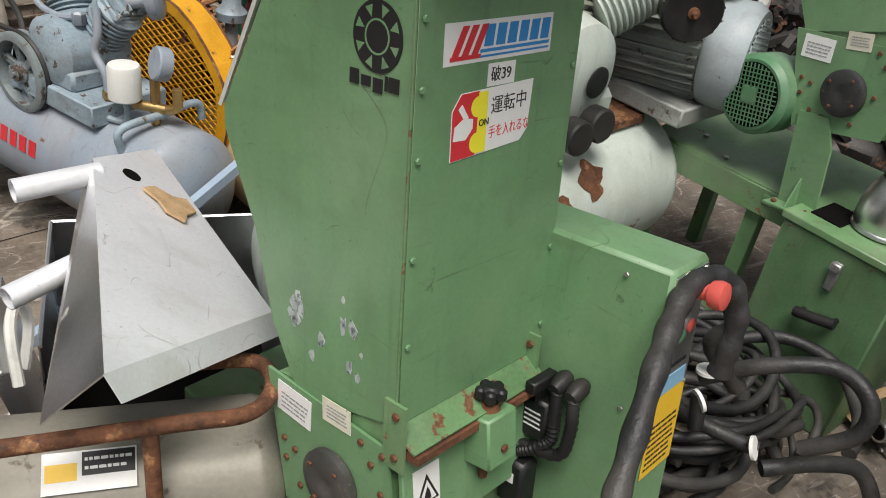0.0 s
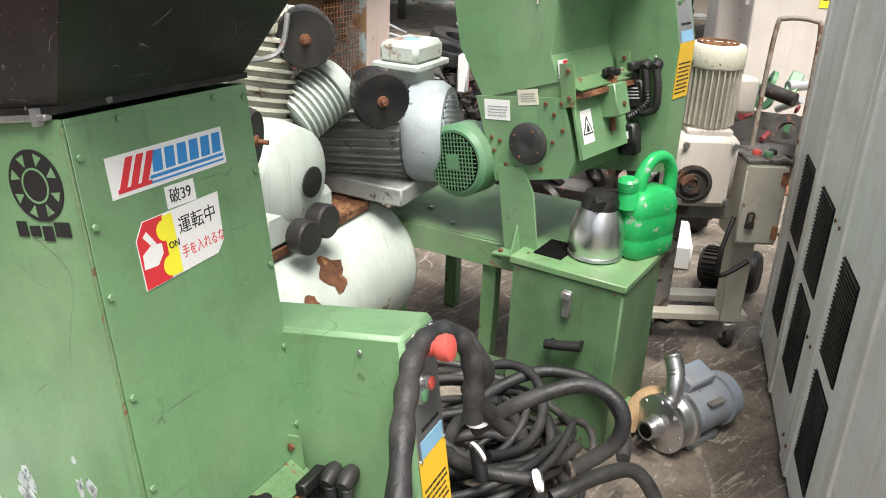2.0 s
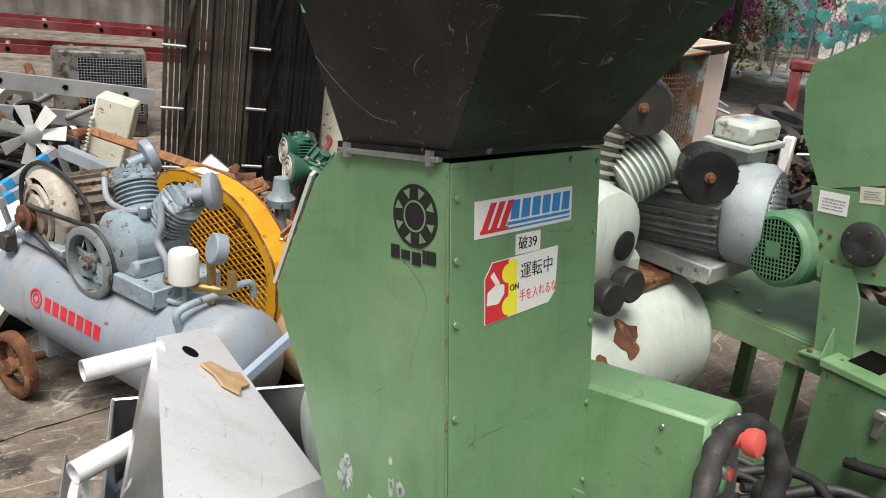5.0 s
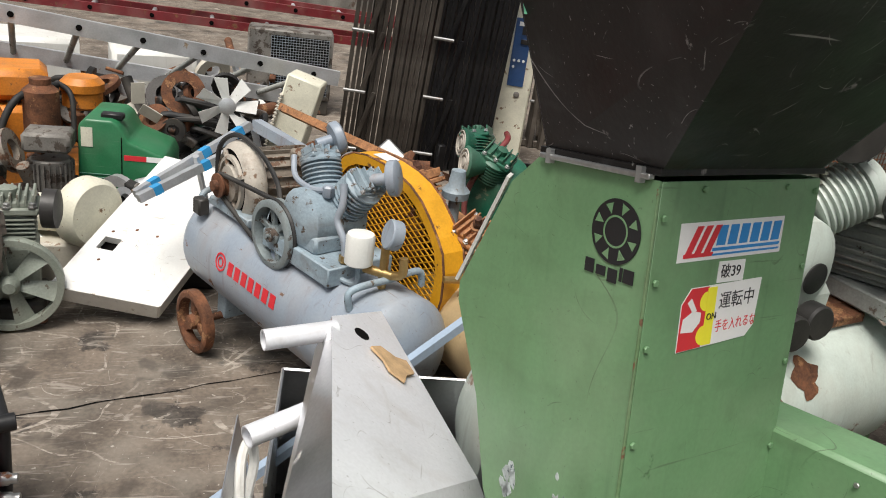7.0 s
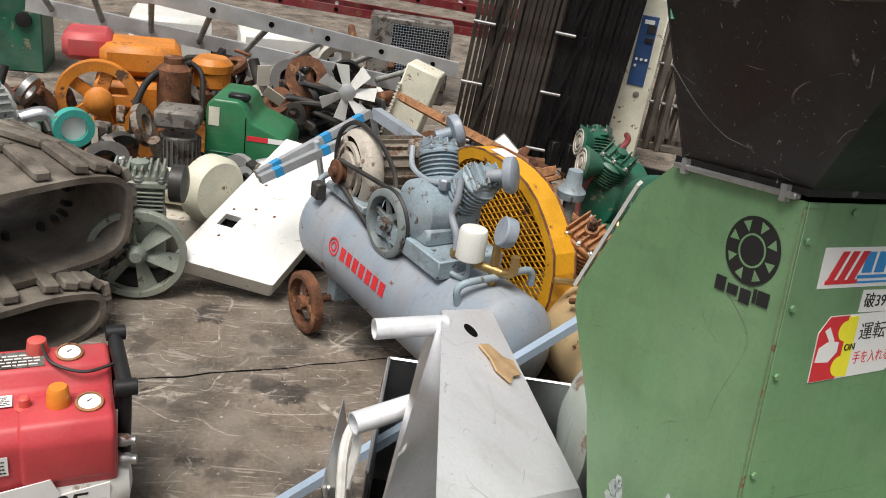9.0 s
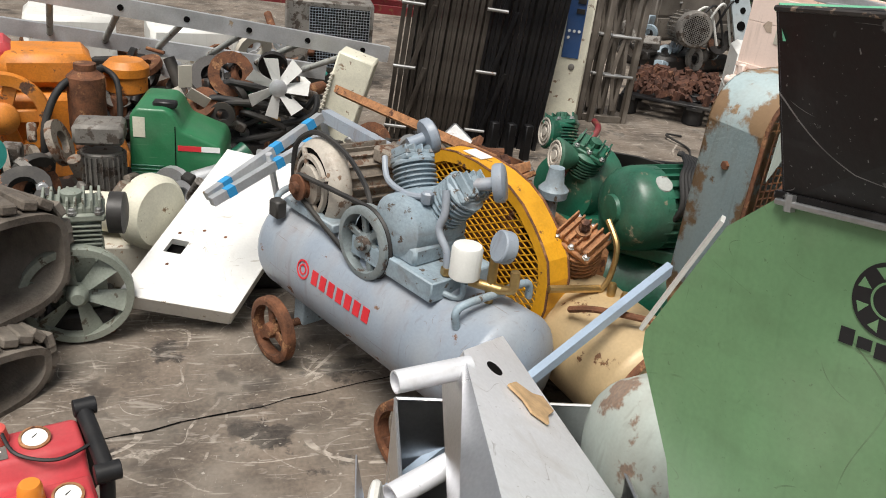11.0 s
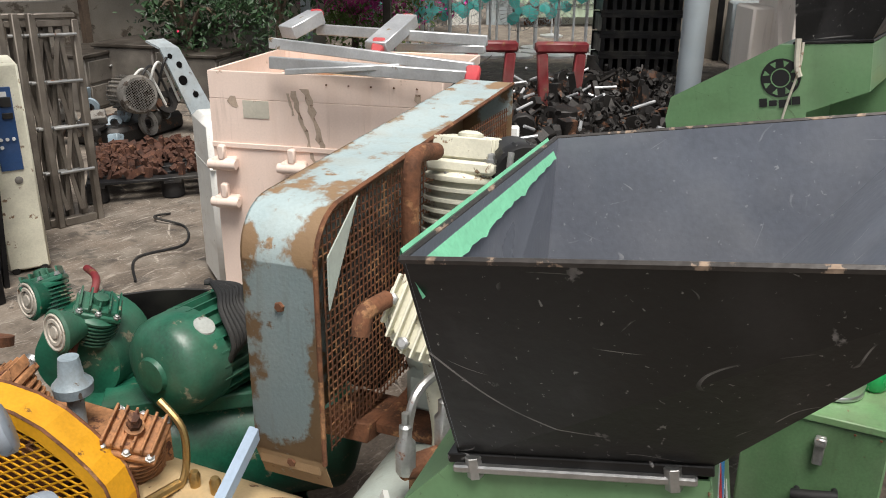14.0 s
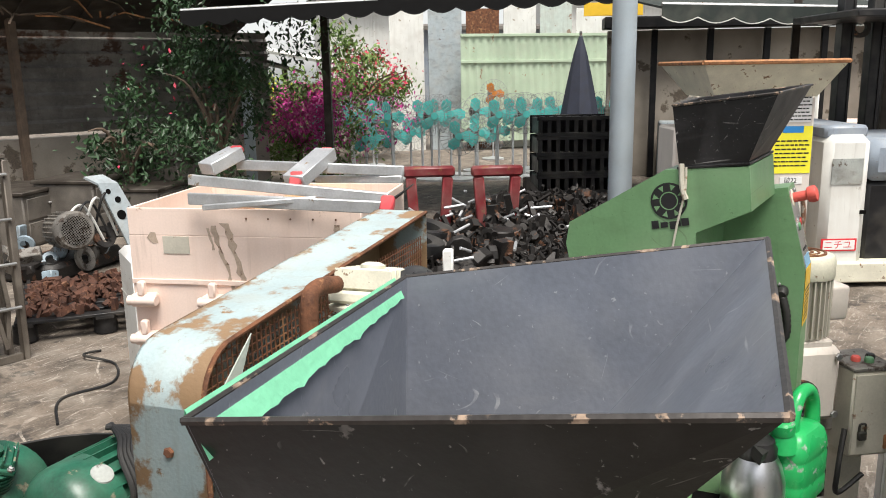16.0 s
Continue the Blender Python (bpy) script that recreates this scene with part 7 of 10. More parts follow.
for d in (0.0, 0.0012):
    text("type_number", "1030E", 0.064, black_ink, rc, Matrix(((1, 0.22, 0, -0.05 + d), (0, 0.02, -1, -0.1545 - d * 0.3), (0, 1, 0, 0.118 + d), (0, 0, 0, 1))), "bold black type number", stretch=1.22, depth=0.0008)
for x, y, z in ((0.13, 0.075, 0.398), (0.165, -0.075, 0.352), (-0.09, -0.085, 0.348)):
    gq = part("gauge", Shape().lathe([(0.03, 0), (0.031, 0.004), (0.031, 0.012), (0.026, 0.014), (0.026, 0.009), (0.002, 0.009)], (x, y, z), (0, -0.2, 0.98), 28), copper_rust, rc, "small round gauge in an orange ring")
    part("dial", Shape().lathe([(0.025, 0.0095), (0.025, 0.0105)], (x, y, z), (0, -0.2, 0.98), 24), paper, gq, "", 0)
    part("needle", Shape().box((0.004, 0.004, 0.0112), (0.018, 0.002, 0.001), Matrix.Translation((x, y, z)) @ pose(0, 0, 0, 11, 0, 40), 0), black_ink, gq, "", 0)
part("regulator_knob", Shape().lathe([(0.026, 0), (0.027, 0.006), (0.023, 0.045), (0.019, 0.052), (0.006, 0.053)], (0.10, -0.06, 0.35), (0, 0, 1), 22), amber, rc, "amber regulator knob")
part("drain_knob", Shape().lathe([(0.02, 0), (0.021, 0.003), (0.012, 0.006), (0.012, 0.026), (0.008, 0.03)], (0.03, -0.055, 0.35), (0, 0, 1), 18), red_faded, rc)
part("cap_knob", Shape().lathe([(0.024, 0), (0.026, 0.004), (0.021, 0.034), (0.014, 0.038)], (0.06, 0.10, 0.40), (0, 0, 1), 20), red_faded, rc)
tl_ = part("instruction_label", Shape().box((0.01, 0.07, 0.4008), (0.13, 0.07, 0.0012), None, 0), motor_grey, rc, "grey printed instruction label", 0)
writing(tl_, Matrix.Translation((-0.045, 0.042, 0.4012)), 0.11, 0.055, 4, paper, 41)
pl2_ = part("picture_label", Shape().box((-0.12, 0.07, 0.4008), (0.10, 0.07, 0.0012), None, 0), paper, rc, "white picture label", 0)
writing(pl2_, Matrix.Translation((-0.165, 0.042, 0.4012)), 0.085, 0.055, 4, sky_blue, 42)
sl2_ = part("small_label", Shape().box((-0.03, -0.03, 0.3565), (0.07, 0.045, 0.0012), pose(0, 0, 0, 0, 0, 0), 0), paper, rc, "", 0)
writing(sl2_, Matrix.Translation((-0.06, -0.048, 0.357)), 0.06, 0.035, 5, black_ink, 43)
fl2_ = part("front_label", Shape().box((-0.03, -0.1475, 0.265), (0.045, 0.001, 0.05), None, 0), paper, rc, "", 0)
writing(fl2_, Matrix(((1, 0, 0, -0.048), (0, 0, -1, -0.1482), (0, 1, 0, 0.245), (0, 0, 0, 1))), 0.036, 0.04, 4, black_ink, 44)
part("switch", Shape().box((-0.14, -0.03, 0.36), (0.04, 0.02, 0.012), None, 0.003), amber, rc)
part("handle", Shape().tube([(0.235, 0.12, 0.20), (0.235, 0.12, 0.40), (0.235, 0.115, 0.42)], 0.016, 12).tube([(0.235, 0.13, 0.415), (0.245, -0.06, 0.375)], 0.018, 12).tube([(0.245, -0.05, 0.375), (0.24, -0.055, 0.19)], 0.016, 12).cyl((0.215, 0.125, 0.42), (0.262, 0.125, 0.42), 0.02, 14).cyl((0.22, -0.055, 0.375), (0.272, -0.055, 0.375), 0.021, 14), black_plastic, rc, "black square-cornered bar handle")
for z, y in ((0.25, -0.085), (0.205, -0.10)):
    part("hose_coupling", Shape().lathe([(0.012, 0), (0.016, 0.008), (0.016, 0.03), (0.012, 0.036), (0.012, 0.05), (0.009, 0.052)], (0.215, y, z), (1, -0.3, 0), 14), zinc, rc)
part("cord", Shape().tube(curve([(0.235, 0.02, 0.40), (0.16, 0.0, 0.395), (0.09, 0.03, 0.41), (0.07, 0.09, 0.43)]), 0.004, 6), rubber, rc)
for x in (-0.19, 0.215):
    for y in (-0.12, 0.12):
        part("foot", eased(Shape().prism([(-0.04, 0.0), (0.04, 0.0), (0.045, 0.05), (0.04, 0.085), (-0.04, 0.085), (-0.045, 0.05)], 0.06, Matrix(((1, 0, 0, x), (0, 0, 1, y - 0.03), (0, 1, 0, 0), (0, 0, 0, 1)))), 0.008, rubber, 2), rubber, rc)

# ---- white panel leaning at the tank ----
K = Vector((-0.26, 2.73, 0.10))
sa, sb = Vector((-0.364, 0.026, 0.067)).normalized(), Vector((0.359, 0.534, 0.333)).normalized()
sc3 = sb.cross(sa).normalized()
SM = Matrix(((sa.x, sb.x, sc3.x, 0), (sa.y, sb.y, sc3.y, 0), (sa.z, sb.z, sc3.z, 0), (0, 0, 0, 1)))
sl = thing("panel", Matrix.Translation(K), "dirty white sheet-metal panel with a cut-out, propped up", "panel")
zt = 0.09
for c, s in (((0.19, 0.10, -zt / 2), (0.38, 0.20, zt)), ((0.19, 0.49, -zt / 2), (0.38, 0.46, zt)), ((0.14, 0.23, -zt / 2), (0.28, 0.06, zt)), ((0.36, 0.23, -zt / 2), (0.04, 0.06, zt))):
    part("face_sheet", Shape().box(c, s, SM, 0.0), white, sl, "", 0)
# shade in the cut-out put into a near-black block
part("cut_out", Shape().box((0.31, 0.23, -0.05), (0.06, 0.06, 0.02), SM, 0), shade_joint_black, sl, "dark rectangular cut-out", 0)
part("rim", Shape().box((0.19, -0.003, -zt / 2), (0.382, 0.006, zt + 0.004), SM, 0.001).box((-0.003, 0.36, -zt / 2), (0.006, 0.724, zt + 0.004), SM, 0.001), offwhite, sl, "grimy folded edge", 0)
for p in ((0.26, 0.32), (0.33, 0.29), (0.18, 0.31), (0.30, 0.15), (0.05, 0.42), (0.3, 0.45)):
    part("rust_spot", Shape().lathe([(0.006, 0), (0.005, 0.001)], (p[0], p[1], 0.0), (0, 0, 1), 8, SM), rust, sl, "", 0)
part("prop", Shape().box((0.1, 0.42, -0.02), (0.2, 0.15, 0.16), None, 0.01), iron, sl)

# ---- step frame with blue tape ----
sf = thing("trestle", at(0, 2.95, 0), "folded aluminium trestle with strips of blue tape", "trestle")
T0 = Vector((0, 2.95, 0))
for a, b in ((Vector((-0.341, 2.758, 0.521)), Vector((0.048, 3.059, 0.714))), (Vector((-0.325, 2.703, 0.526)), Vector((0.041, 2.953, 0.672)))):
    a, b = a - T0, b - T0
    part("leg", Shape().tube([a, b], 0.021, 4), alu, sf, "", 0)
    for u in (0.55, 0.85, 0.12):
        part("tape_band", Shape().tube([a.lerp(b, u), a.lerp(b, u + 0.07)], 0.0225, 4), blue_tape, sf, "", 0)
fa, fb = Vector((0.075, 3.155, 0.691)) - T0, Vector((0.351, 2.758, 0.643)) - T0
part("side_rail", Shape().tube([fa, fb], 0.03, 4), bluegrey, sf, "", 0)
part("back_leg", Shape().tube([Vector((0.065, 3.151, 0.679)) - T0, Vector((0.25, 0.3, 0.01))], 0.018, 4), alu, sf, "", 0)
part("back_leg", Shape().tube([Vector((-0.143, 2.838, 0.646)) - T0, Vector((-0.02, 0.1, 0.01))], 0.012, 6), alu, sf, "", 0)

# ---- rusty angle bar ----
ba, bb = Vector((0.216, 4.061, 0.539)), Vector((0.674, 2.912, 0.609))
ab = Shape()
ab.sheet(ba, bb, bb + Vector((0.01, 0.02, 0.026)), ba + Vector((0.01, 0.02, 0.026)), 0.004)
ab.sheet(ba, bb, bb + Vector((0.02, -0.012, -0.014)), ba + Vector((0.02, -0.012, -0.014)), 0.004)
lone("angle_bar", ab, copper_rust, Matrix(), "long orange-rusted steel angle bar", "bar", smooth=0)

# ---- compressor pump with a fan flywheel ----
cp = thing("compressor_pump", at(-0.76, 2.80, 0, 8), "grey-green compressor pump with a spoked fan flywheel", "pump")
fl = Shape().lathe([(0.15, -0.02), (0.172, -0.02), (0.175, -0.015), (0.175, 0.015), (0.172, 0.02), (0.15, 0.02), (0.15, -0.02)], (0, -0.08, 0.185), (0, 1, 0), 44, caps=False).lathe([(0.02, -0.04), (0.035, -0.02), (0.035, 0.02)], (0, -0.08, 0.185), (0, 1, 0), 20)
part("flywheel_rim", fl, pump_grey, cp, "worn grey-green flywheel rim")
for i in range(6):
    q = Matrix.Translation((0, -0.08, 0.185)) @ pose(0, 0, 0, 0, i * 60 + 15, 0)
    part("fan_blade", Shape().add([(0.03, -0.012, -0.012), (0.155, -0.02, -0.03), (0.155, 0.02, 0.035), (0.03, 0.012, 0.015), (0.03, -0.007, -0.012), (0.155, -0.015, -0.03), (0.155, 0.025, 0.035), (0.03, 0.017, 0.015)], [(0, 1, 2, 3), (7, 6, 5, 4), (0, 4, 5, 1), (1, 5, 6, 2), (2, 6, 7, 3), (3, 7, 4, 0)], q), pump_grey, cp, "", 0)
part("crankcase", Shape().box((0, 0.06, 0.2), (0.18, 0.18, 0.24), None, 0.03), pump_grey, cp)
for k in range(6):
    part("cylinder_fin", Shape().box((0, 0.06, 0.315 + 0.016 * k), (0.17, 0.15, 0.006), None, 0.002), pump_grey, cp)
part("cylinder_core", Shape().box((0, 0.06, 0.36), (0.12, 0.11, 0.11), None, 0.01), pump_grey, cp)
block_head(cp, (0, 0.06, 0.41), (0, 0, 1), (1, 0, 0), 0.20, 0.15, 0.085, pump_grey, 8)
part("intake_filter", Shape().lathe([(0.05, 0), (0.07, 0.005), (0.07, 0.05), (0.05, 0.056)], (0.11, 0.04, 0.42), (1, -0.2, 0), 24), black_plastic, cp, "black intake filter")
part("pedestal", Shape().box((0, 0.06, 0.045), (0.22, 0.22, 0.09), None, 0.01), iron, cp)

# ---- crawler tracks ----
def track(m, l, h, w, seed, label):
    th = thing("crawler_track", m, label, "track", "crawler tracks")
    pts = []
    r = random.Random(seed)
    n = 64
    for i in range(n):
        a = 2 * math.pi * i / n
        c, s = math.cos(a), math.sin(a)
        pts.append((l / 2 * math.copysign(abs(c) ** 0.55, c), h / 2 + h / 2 * math.copysign(abs(s) ** 0.7, s) + 0.008 * math.sin(3 * a + seed)))
    out = Shape()
    t = 0.022
    ring = []
    for i in range(n):
        (xa, za), (xb, zb) = pts[i - 1], pts[(i + 1) % n]
        nx, nz = zb - za, xa - xb
        k = t / max(1e-6, math.hypot(nx, nz))
        x0, z0 = pts[i]
        ring += [(x0, -w / 2, z0), (x0, w / 2, z0), (x0 - nx * k, w / 2, z0 - nz * k), (x0 - nx * k, -w / 2, z0 - nz * k)]
    out.add(ring, [(4 * i + q, 4 * i + (q + 1) % 4, 4 * ((i + 1) % n) + (q + 1) % 4, 4 * ((i + 1) % n) + q) for i in range(n) for q in range(4)])
    part("band", out, mud_rubber, th, "", 0)
    for i in range(0, n, 3):
        (x0, z0), (x1, z1) = pts[i], pts[(i + 1) % n]
        a = math.degrees(math.atan2(z1 - z0, x1 - x0))
        for sgn in (-1, 1):
            part("lug", Shape().box((0, 0, 0.02), (0.05, w * 0.47, 0.032), Matrix.Translation(((x0 + x1) / 2, sgn * w * 0.24, (z0 + z1) / 2)) @ pose(0, 0, 0, 0, -a + 180, 0) @ pose(0, 0, 0, 0, 0, 14 * sgn), 0.006), mud_rubber, th, "", 0)
        part("guide_tooth", Shape().box((0, 0, -0.035), (0.02, 0.03, 0.04), Matrix.Translation(((x0 + x1) / 2, 0.0, (z0 + z1) / 2)) @ pose(0, 0, 0, 0, -a + 180, 0), 0.006), iron, th, "", 0)
    return th


track(at(-1.20, 2.62, 0.20, 52), 0.66, 0.34, 0.62, 1, "muddy black rubber crawler track lying in a loop")
track(at(-1.24, 2.45, 0.0, 48), 0.62, 0.2, 0.66, 2, "muddy crawler track flattened under another")

# ---- engines and machines along the back ----
en = thing("diesel_engine", at(-1.18, 4.42, 0, 12), "orange single-cylinder diesel engine with a big rusty flywheel", "engine")
part("engine_block", Shape().box((0.05, 0, 0.22), (0.44, 0.36, 0.36), None, 0.03).box((0.1, -0.02, 0.06), (0.6, 0.4, 0.12), None, 0.01), orange, en)
part("fuel_tank", Shape().box((0.06, 0.0, 0.50), (0.40, 0.32, 0.16), None, 0.05), orange, en)
part("red_tank", Shape().box((-0.20, 0.05, 0.54), (0.24, 0.28, 0.14), None, 0.04), red, en, "faded red tank")
fly = Shape().lathe([(0.15, -0.03), (0.20, -0.03), (0.205, 0), (0.20, 0.03), (0.15, 0.03), (0.15, -0.03)], (-0.14, -0.24, 0.32), (0, 1, 0), 40, caps=False).lathe([(0.03, -0.09), (0.07, -0.06), (0.05, -0.04), (0.07, -0.02), (0.06, 0.02)], (-0.14, -0.24, 0.32), (0, 1, 0), 24)
for a in range(5):
    fly.box((0.1, 0, 0), (0.14, 0.03, 0.06), Matrix.Translation((-0.14, -0.24, 0.32)) @ pose(0, 0, 0, 0, a * 72, 0), 0.005)
part("flywheel", fly, orange, en, "rusty orange flywheel")
part("muffler", Shape().lathe([(0.03, 0.22), (0.085, 0.24), (0.085, 0.50), (0.05, 0.53), (0.05, 0.56)], (0.22, -0.22, 0), (0, 0, 1), 24), rust, en, "rusty drum muffler")
part("air_cleaner", Shape().lathe([(0.06, 0.36), (0.10, 0.38), (0.10, 0.45), (0.11, 0.46), (0.11, 0.50), (0.08, 0.53)], (0.42, -0.02, 0), (0, 0, 1), 28), orange, en)
part("hose", Shape().tube(curve([(0.30, -0.1, 0.50), (0.12, -0.26, 0.47), (0.03, -0.32, 0.30), (0.02, -0.33, 0.08)]), 0.018, 10), rubber, en)
part("hose", Shape().tube(curve([(0.30, -0.05, 0.5), (0.36, -0.18, 0.46), (0.36, -0.24, 0.25)]), 0.014, 10), rubber, en)

ge = thing("generator", at(-0.48, 3.95, 0, -6), "green plastic-cased portable generator", "generator")
gen_green = mat("dark_green_plastic", (0.022, 0.155, 0.062), 0.42, var=0.12, dust=0.12, scratch=(0.10, 0.2, 0.12))
gcase = Shape().prism([(-0.20, 0.05), (0.20, 0.05), (0.205, 0.30), (0.185, 0.345), (0.03, 0.40), (-0.01, 0.475), (-0.04, 0.495), (-0.16, 0.495), (-0.19, 0.46)], 0.34, Matrix(((1, 0, 0, 0), (0, 0, -1, 0.17), (0, 1, 0, 0), (0, 0, 0, 1))))
part("case", eased(gcase, 0.016, gen_green), gen_green, ge)
part("case_seam", Shape().box((0.0, -0.1715, 0.27), (0.004, 0.003, 0.30), None, 0), shade_joint_black, ge, "", 0)
part("grip", Shape().box((-0.05, -0.1, 0.50), (0.1, 0.05, 0.03), None, 0.01), black_plastic, ge)
for i in range(9):
    part("louvre", Shape().box((-0.12, -0.172, 0.10 + 0.017 * i), (0.14, 0.006, 0.006), None, 0.001), dark_green, ge, "", 0)
part("red_strip", Shape().box((0.06, -0.171, 0.325), (0.10, 0.003, 0.024), None, 0), red_ink, ge, "red and white brand strip", 0)
part("white_strip", Shape().box((0.15, -0.171, 0.325), (0.08, 0.003, 0.024), None, 0), paper, ge, "", 0)
part("yellow_label", Shape().box((-0.15, -0.171, 0.41), (0.05, 0.003, 0.09), None, 0), cream, ge, "", 0)
for x in (-0.16, 0.16):
    part("foot", Shape().box((x, 0, 0.035), (0.06, 0.3, 0.07), None, 0.01), rubber, ge)

gmn = thing("electric_motor", at(-0.80, 3.78, 0, 0), "grey vertical electric motor with a square terminal box", "motor")
ribbed_motor(gmn, (0, 0, 0.06), (0, 0, 1), 0.10, 0.34, motor_grey, motor_grey, fan=False, name="motor_body")
part("base_flange", Shape().cyl((0, 0, 0), (0, 0, 0.05), 0.12), motor_grey, gmn)
part("terminal_box", Shape().box((0, -0.02, 0.40), (0.2, 0.16, 0.09), None, 0.015), motor_grey, gmn)

tv = thing("valve", at(-1.20, 3.52, 0, 0), "teal pipe valve with a round sight glass", "valve")
part("body", Shape().cyl((0, 0, 0), (0, 0, 0.10), 0.10).cyl((0, 0, 0.08), (0, 0, 0.30), 0.028).cyl((0, 0, 0.16), (0, 0, 0.19), 0.07), teal, tv)
part("ring", Shape().lathe([(0.055, -0.025), (0.085, -0.025), (0.085, 0.025), (0.055, 0.025), (0.055, -0.025)], (0, 0, 0.37), (0.5, -0.85, 0), 32, caps=False), teal, tv)
part("dial", Shape().lathe([(0.056, -0.004), (0.056, 0.004)], (0, 0, 0.37), (0.5, -0.85, 0), 28), paper, tv, "", 0)

bw = thing("blower", at(-0.55, 3.14, 0, 0), "cream-painted blower with a drum motor", "blower")
part("scroll", Shape().lathe([(0.04, -0.06), (0.12, -0.055), (0.14, -0.03), (0.14, 0.03), (0.12, 0.055), (0.04, 0.06)], (0, 0, 0.30), (0.75, -0.65, 0.05), 32), cream, bw)
part("motor_drum", Shape().cyl((-0.02, 0.02, 0.28), (-0.26, 0.10, 0.26), 0.075, 24), cream, bw)
part("base", Shape().box((-0.1, 0.05, 0.09), (0.3, 0.2, 0.18), None, 0.01), beige, bw)

lm = thing("electric_motor", at(-1.47, 3.48, 0, 30), "grey aluminium ribbed motor with a black fan", "motor")
ribbed_motor(lm, (0.0, 0, 0.42), (-1, -0.3, 0), 0.14, 0.30, motor_light, black_plastic)
part("bracket", Shape().box((0.06, 0, 0.20), (0.14, 0.2, 0.4), None, 0.02), motor_light, lm)
part("elbow", Shape().tube(curve([(0.06, -0.05, 0.40), (0.15, -0.06, 0.42), (0.18, -0.06, 0.36)]), 0.035, 14), steel, lm)


def junk(name, m, size, n, mats, label, category, seed, kinds=("box", "rod", "ring")):
    """A heap of small greasy parts, one part each."""
    th = thing(name, m, label, category)
    r = random.Random(seed)
    for i in range(n):
        s = Shape()
        p = Vector((r.uniform(-0.5, 0.5) * size[0], r.uniform(-0.5, 0.5) * size[1], 0))
        z = r.uniform(0.1, 1.0) * size[2] * (1 - 0.5 * (2 * abs(p.x) / size[0]) ** 2)
        k = r.choice(kinds)
        d = r.uniform(0.04, 0.12)
        rot = pose(p.x, p.y, z, r.uniform(0, 180), r.uniform(0, 180), r.uniform(0, 180))
        if k == "box":
            s.box((0, 0, 0), (d * r.uniform(0.6, 2), d, d * r.uniform(0.3, 1)), rot, 0.008)
        elif k == "rod":
            s.cyl((0, 0, -d), (0, 0, d), d * r.uniform(0.2, 0.45), 12, rot)
        else:
            s.lathe([(d * 0.5, -0.015), (d, -0.015), (d, 0.015), (d * 0.5, 0.015), (d * 0.5, -0.015)], (0, 0, 0), (0, 0, 1), 18, rot, False)
        part({"box": "casting", "rod": "shaft", "ring": "ring"}[k], s, r.choice(mats), th)
    part("heap_core", Shape().box((0, 0, size[2] * 0.2), (size[0] * 0.8, size[1] * 0.8, size[2] * 0.4), None, 0.05), scrap_mix, th)
    return th


car = junk("car_engine", at(-0.12, 4.62, 0, 0), (0.85, 0.45, 0.52), 60, (iron, scrap_mix, motor_grey, rust, alu), "greasy car engine with hoses and a white plastic fan", "engine", 5)
for i in range(7):
    q = Matrix.Translation((0.09, -0.27, 0.46)) @ pose(0, 0, 0, 0, i * 360 / 7, 0)
    part("fan_blade", Shape().add([(0.03, -0.01, -0.02), (0.15, -0.02, -0.03), (0.16, 0.005, 0.04), (0.03, 0.012, 0.02), (0.03, -0.006, -0.02), (0.15, -0.016, -0.03), (0.16, 0.009, 0.04), (0.03, 0.016, 0.02)], [(0, 1, 2, 3), (7, 6, 5, 4), (0, 4, 5, 1), (1, 5, 6, 2), (2, 6, 7, 3), (3, 7, 4, 0)], q), white, car, "", 0)
part("fan_hub", Shape().lathe([(0.045, 0), (0.045, 0.02), (0.02, 0.03)], (0.09, -0.26, 0.46), (0, -1, 0), 20), alu, car)
for i in range(5):
    r = random.Random(60 + i)
    part("hose", Shape().tube(curve([(r.uniform(-0.4, 0.3), r.uniform(-0.25, 0), r.uniform(0.1, 0.3)), (r.uniform(-0.4, 0.3), -0.25, r.uniform(0.3, 0.5)), (r.uniform(-0.4, 0.3), -0.22, r.uniform(0.2, 0.5)), (r.uniform(-0.4, 0.4), -0.2, r.uniform(0.1, 0.4))]), 0.016, 8), rubber, car)
for i in range(3):
    q = Matrix.Translation((-0.36, -0.25, 0.42)) @ pose(0, 0, 0, 0, i * 120 + 30, 0)
    part("fan_blade", Shape().box((0.07, 0, 0), (0.11, 0.006, 0.07), q @ pose(0, 0, 0, 25, 0, 0), 0.002), beige, car, "", 0)
junk("engine_parts", at(-0.75, 4.95, 0, 0), (0.8, 0.5, 0.45), 40, (iron, scrap_mix, motor_grey, rust), "heap of greasy engine parts", "scrap", 15)
junk("engine_parts", at(-1.55, 3.95, 0, 0), (0.6, 0.5, 0.35), 30, (iron, scrap_mix, motor_grey, rust), "heap of greasy machine parts", "scrap", 16)
junk("engine_parts", at(-0.98, 3.25, 0, 0), (0.5, 0.5, 0.3), 30, (iron, alu, motor_grey, rust), "heap of pump parts and fittings", "scrap", 17)
junk("engine_parts", at(-0.35, 3.55, 0, 0), (0.5, 0.35, 0.3), 26, (black_plastic, alu, motor_grey, iron), "heap of small motors and black fittings", "scrap", 18)
junk("engine_parts", at(0.45, 3.45, 0, 0), (0.7, 0.6, 0.38), 34, (iron, rust, teal, motor_grey, card), "heap of pipe fittings and old parts", "scrap", 19)
junk("engine_parts", at(0.75, 3.3, 0, 0), (0.5, 0.5, 0.55), 26, (iron, rust, dark_green, zinc), "heap of rusty valves and wire", "scrap", 20)
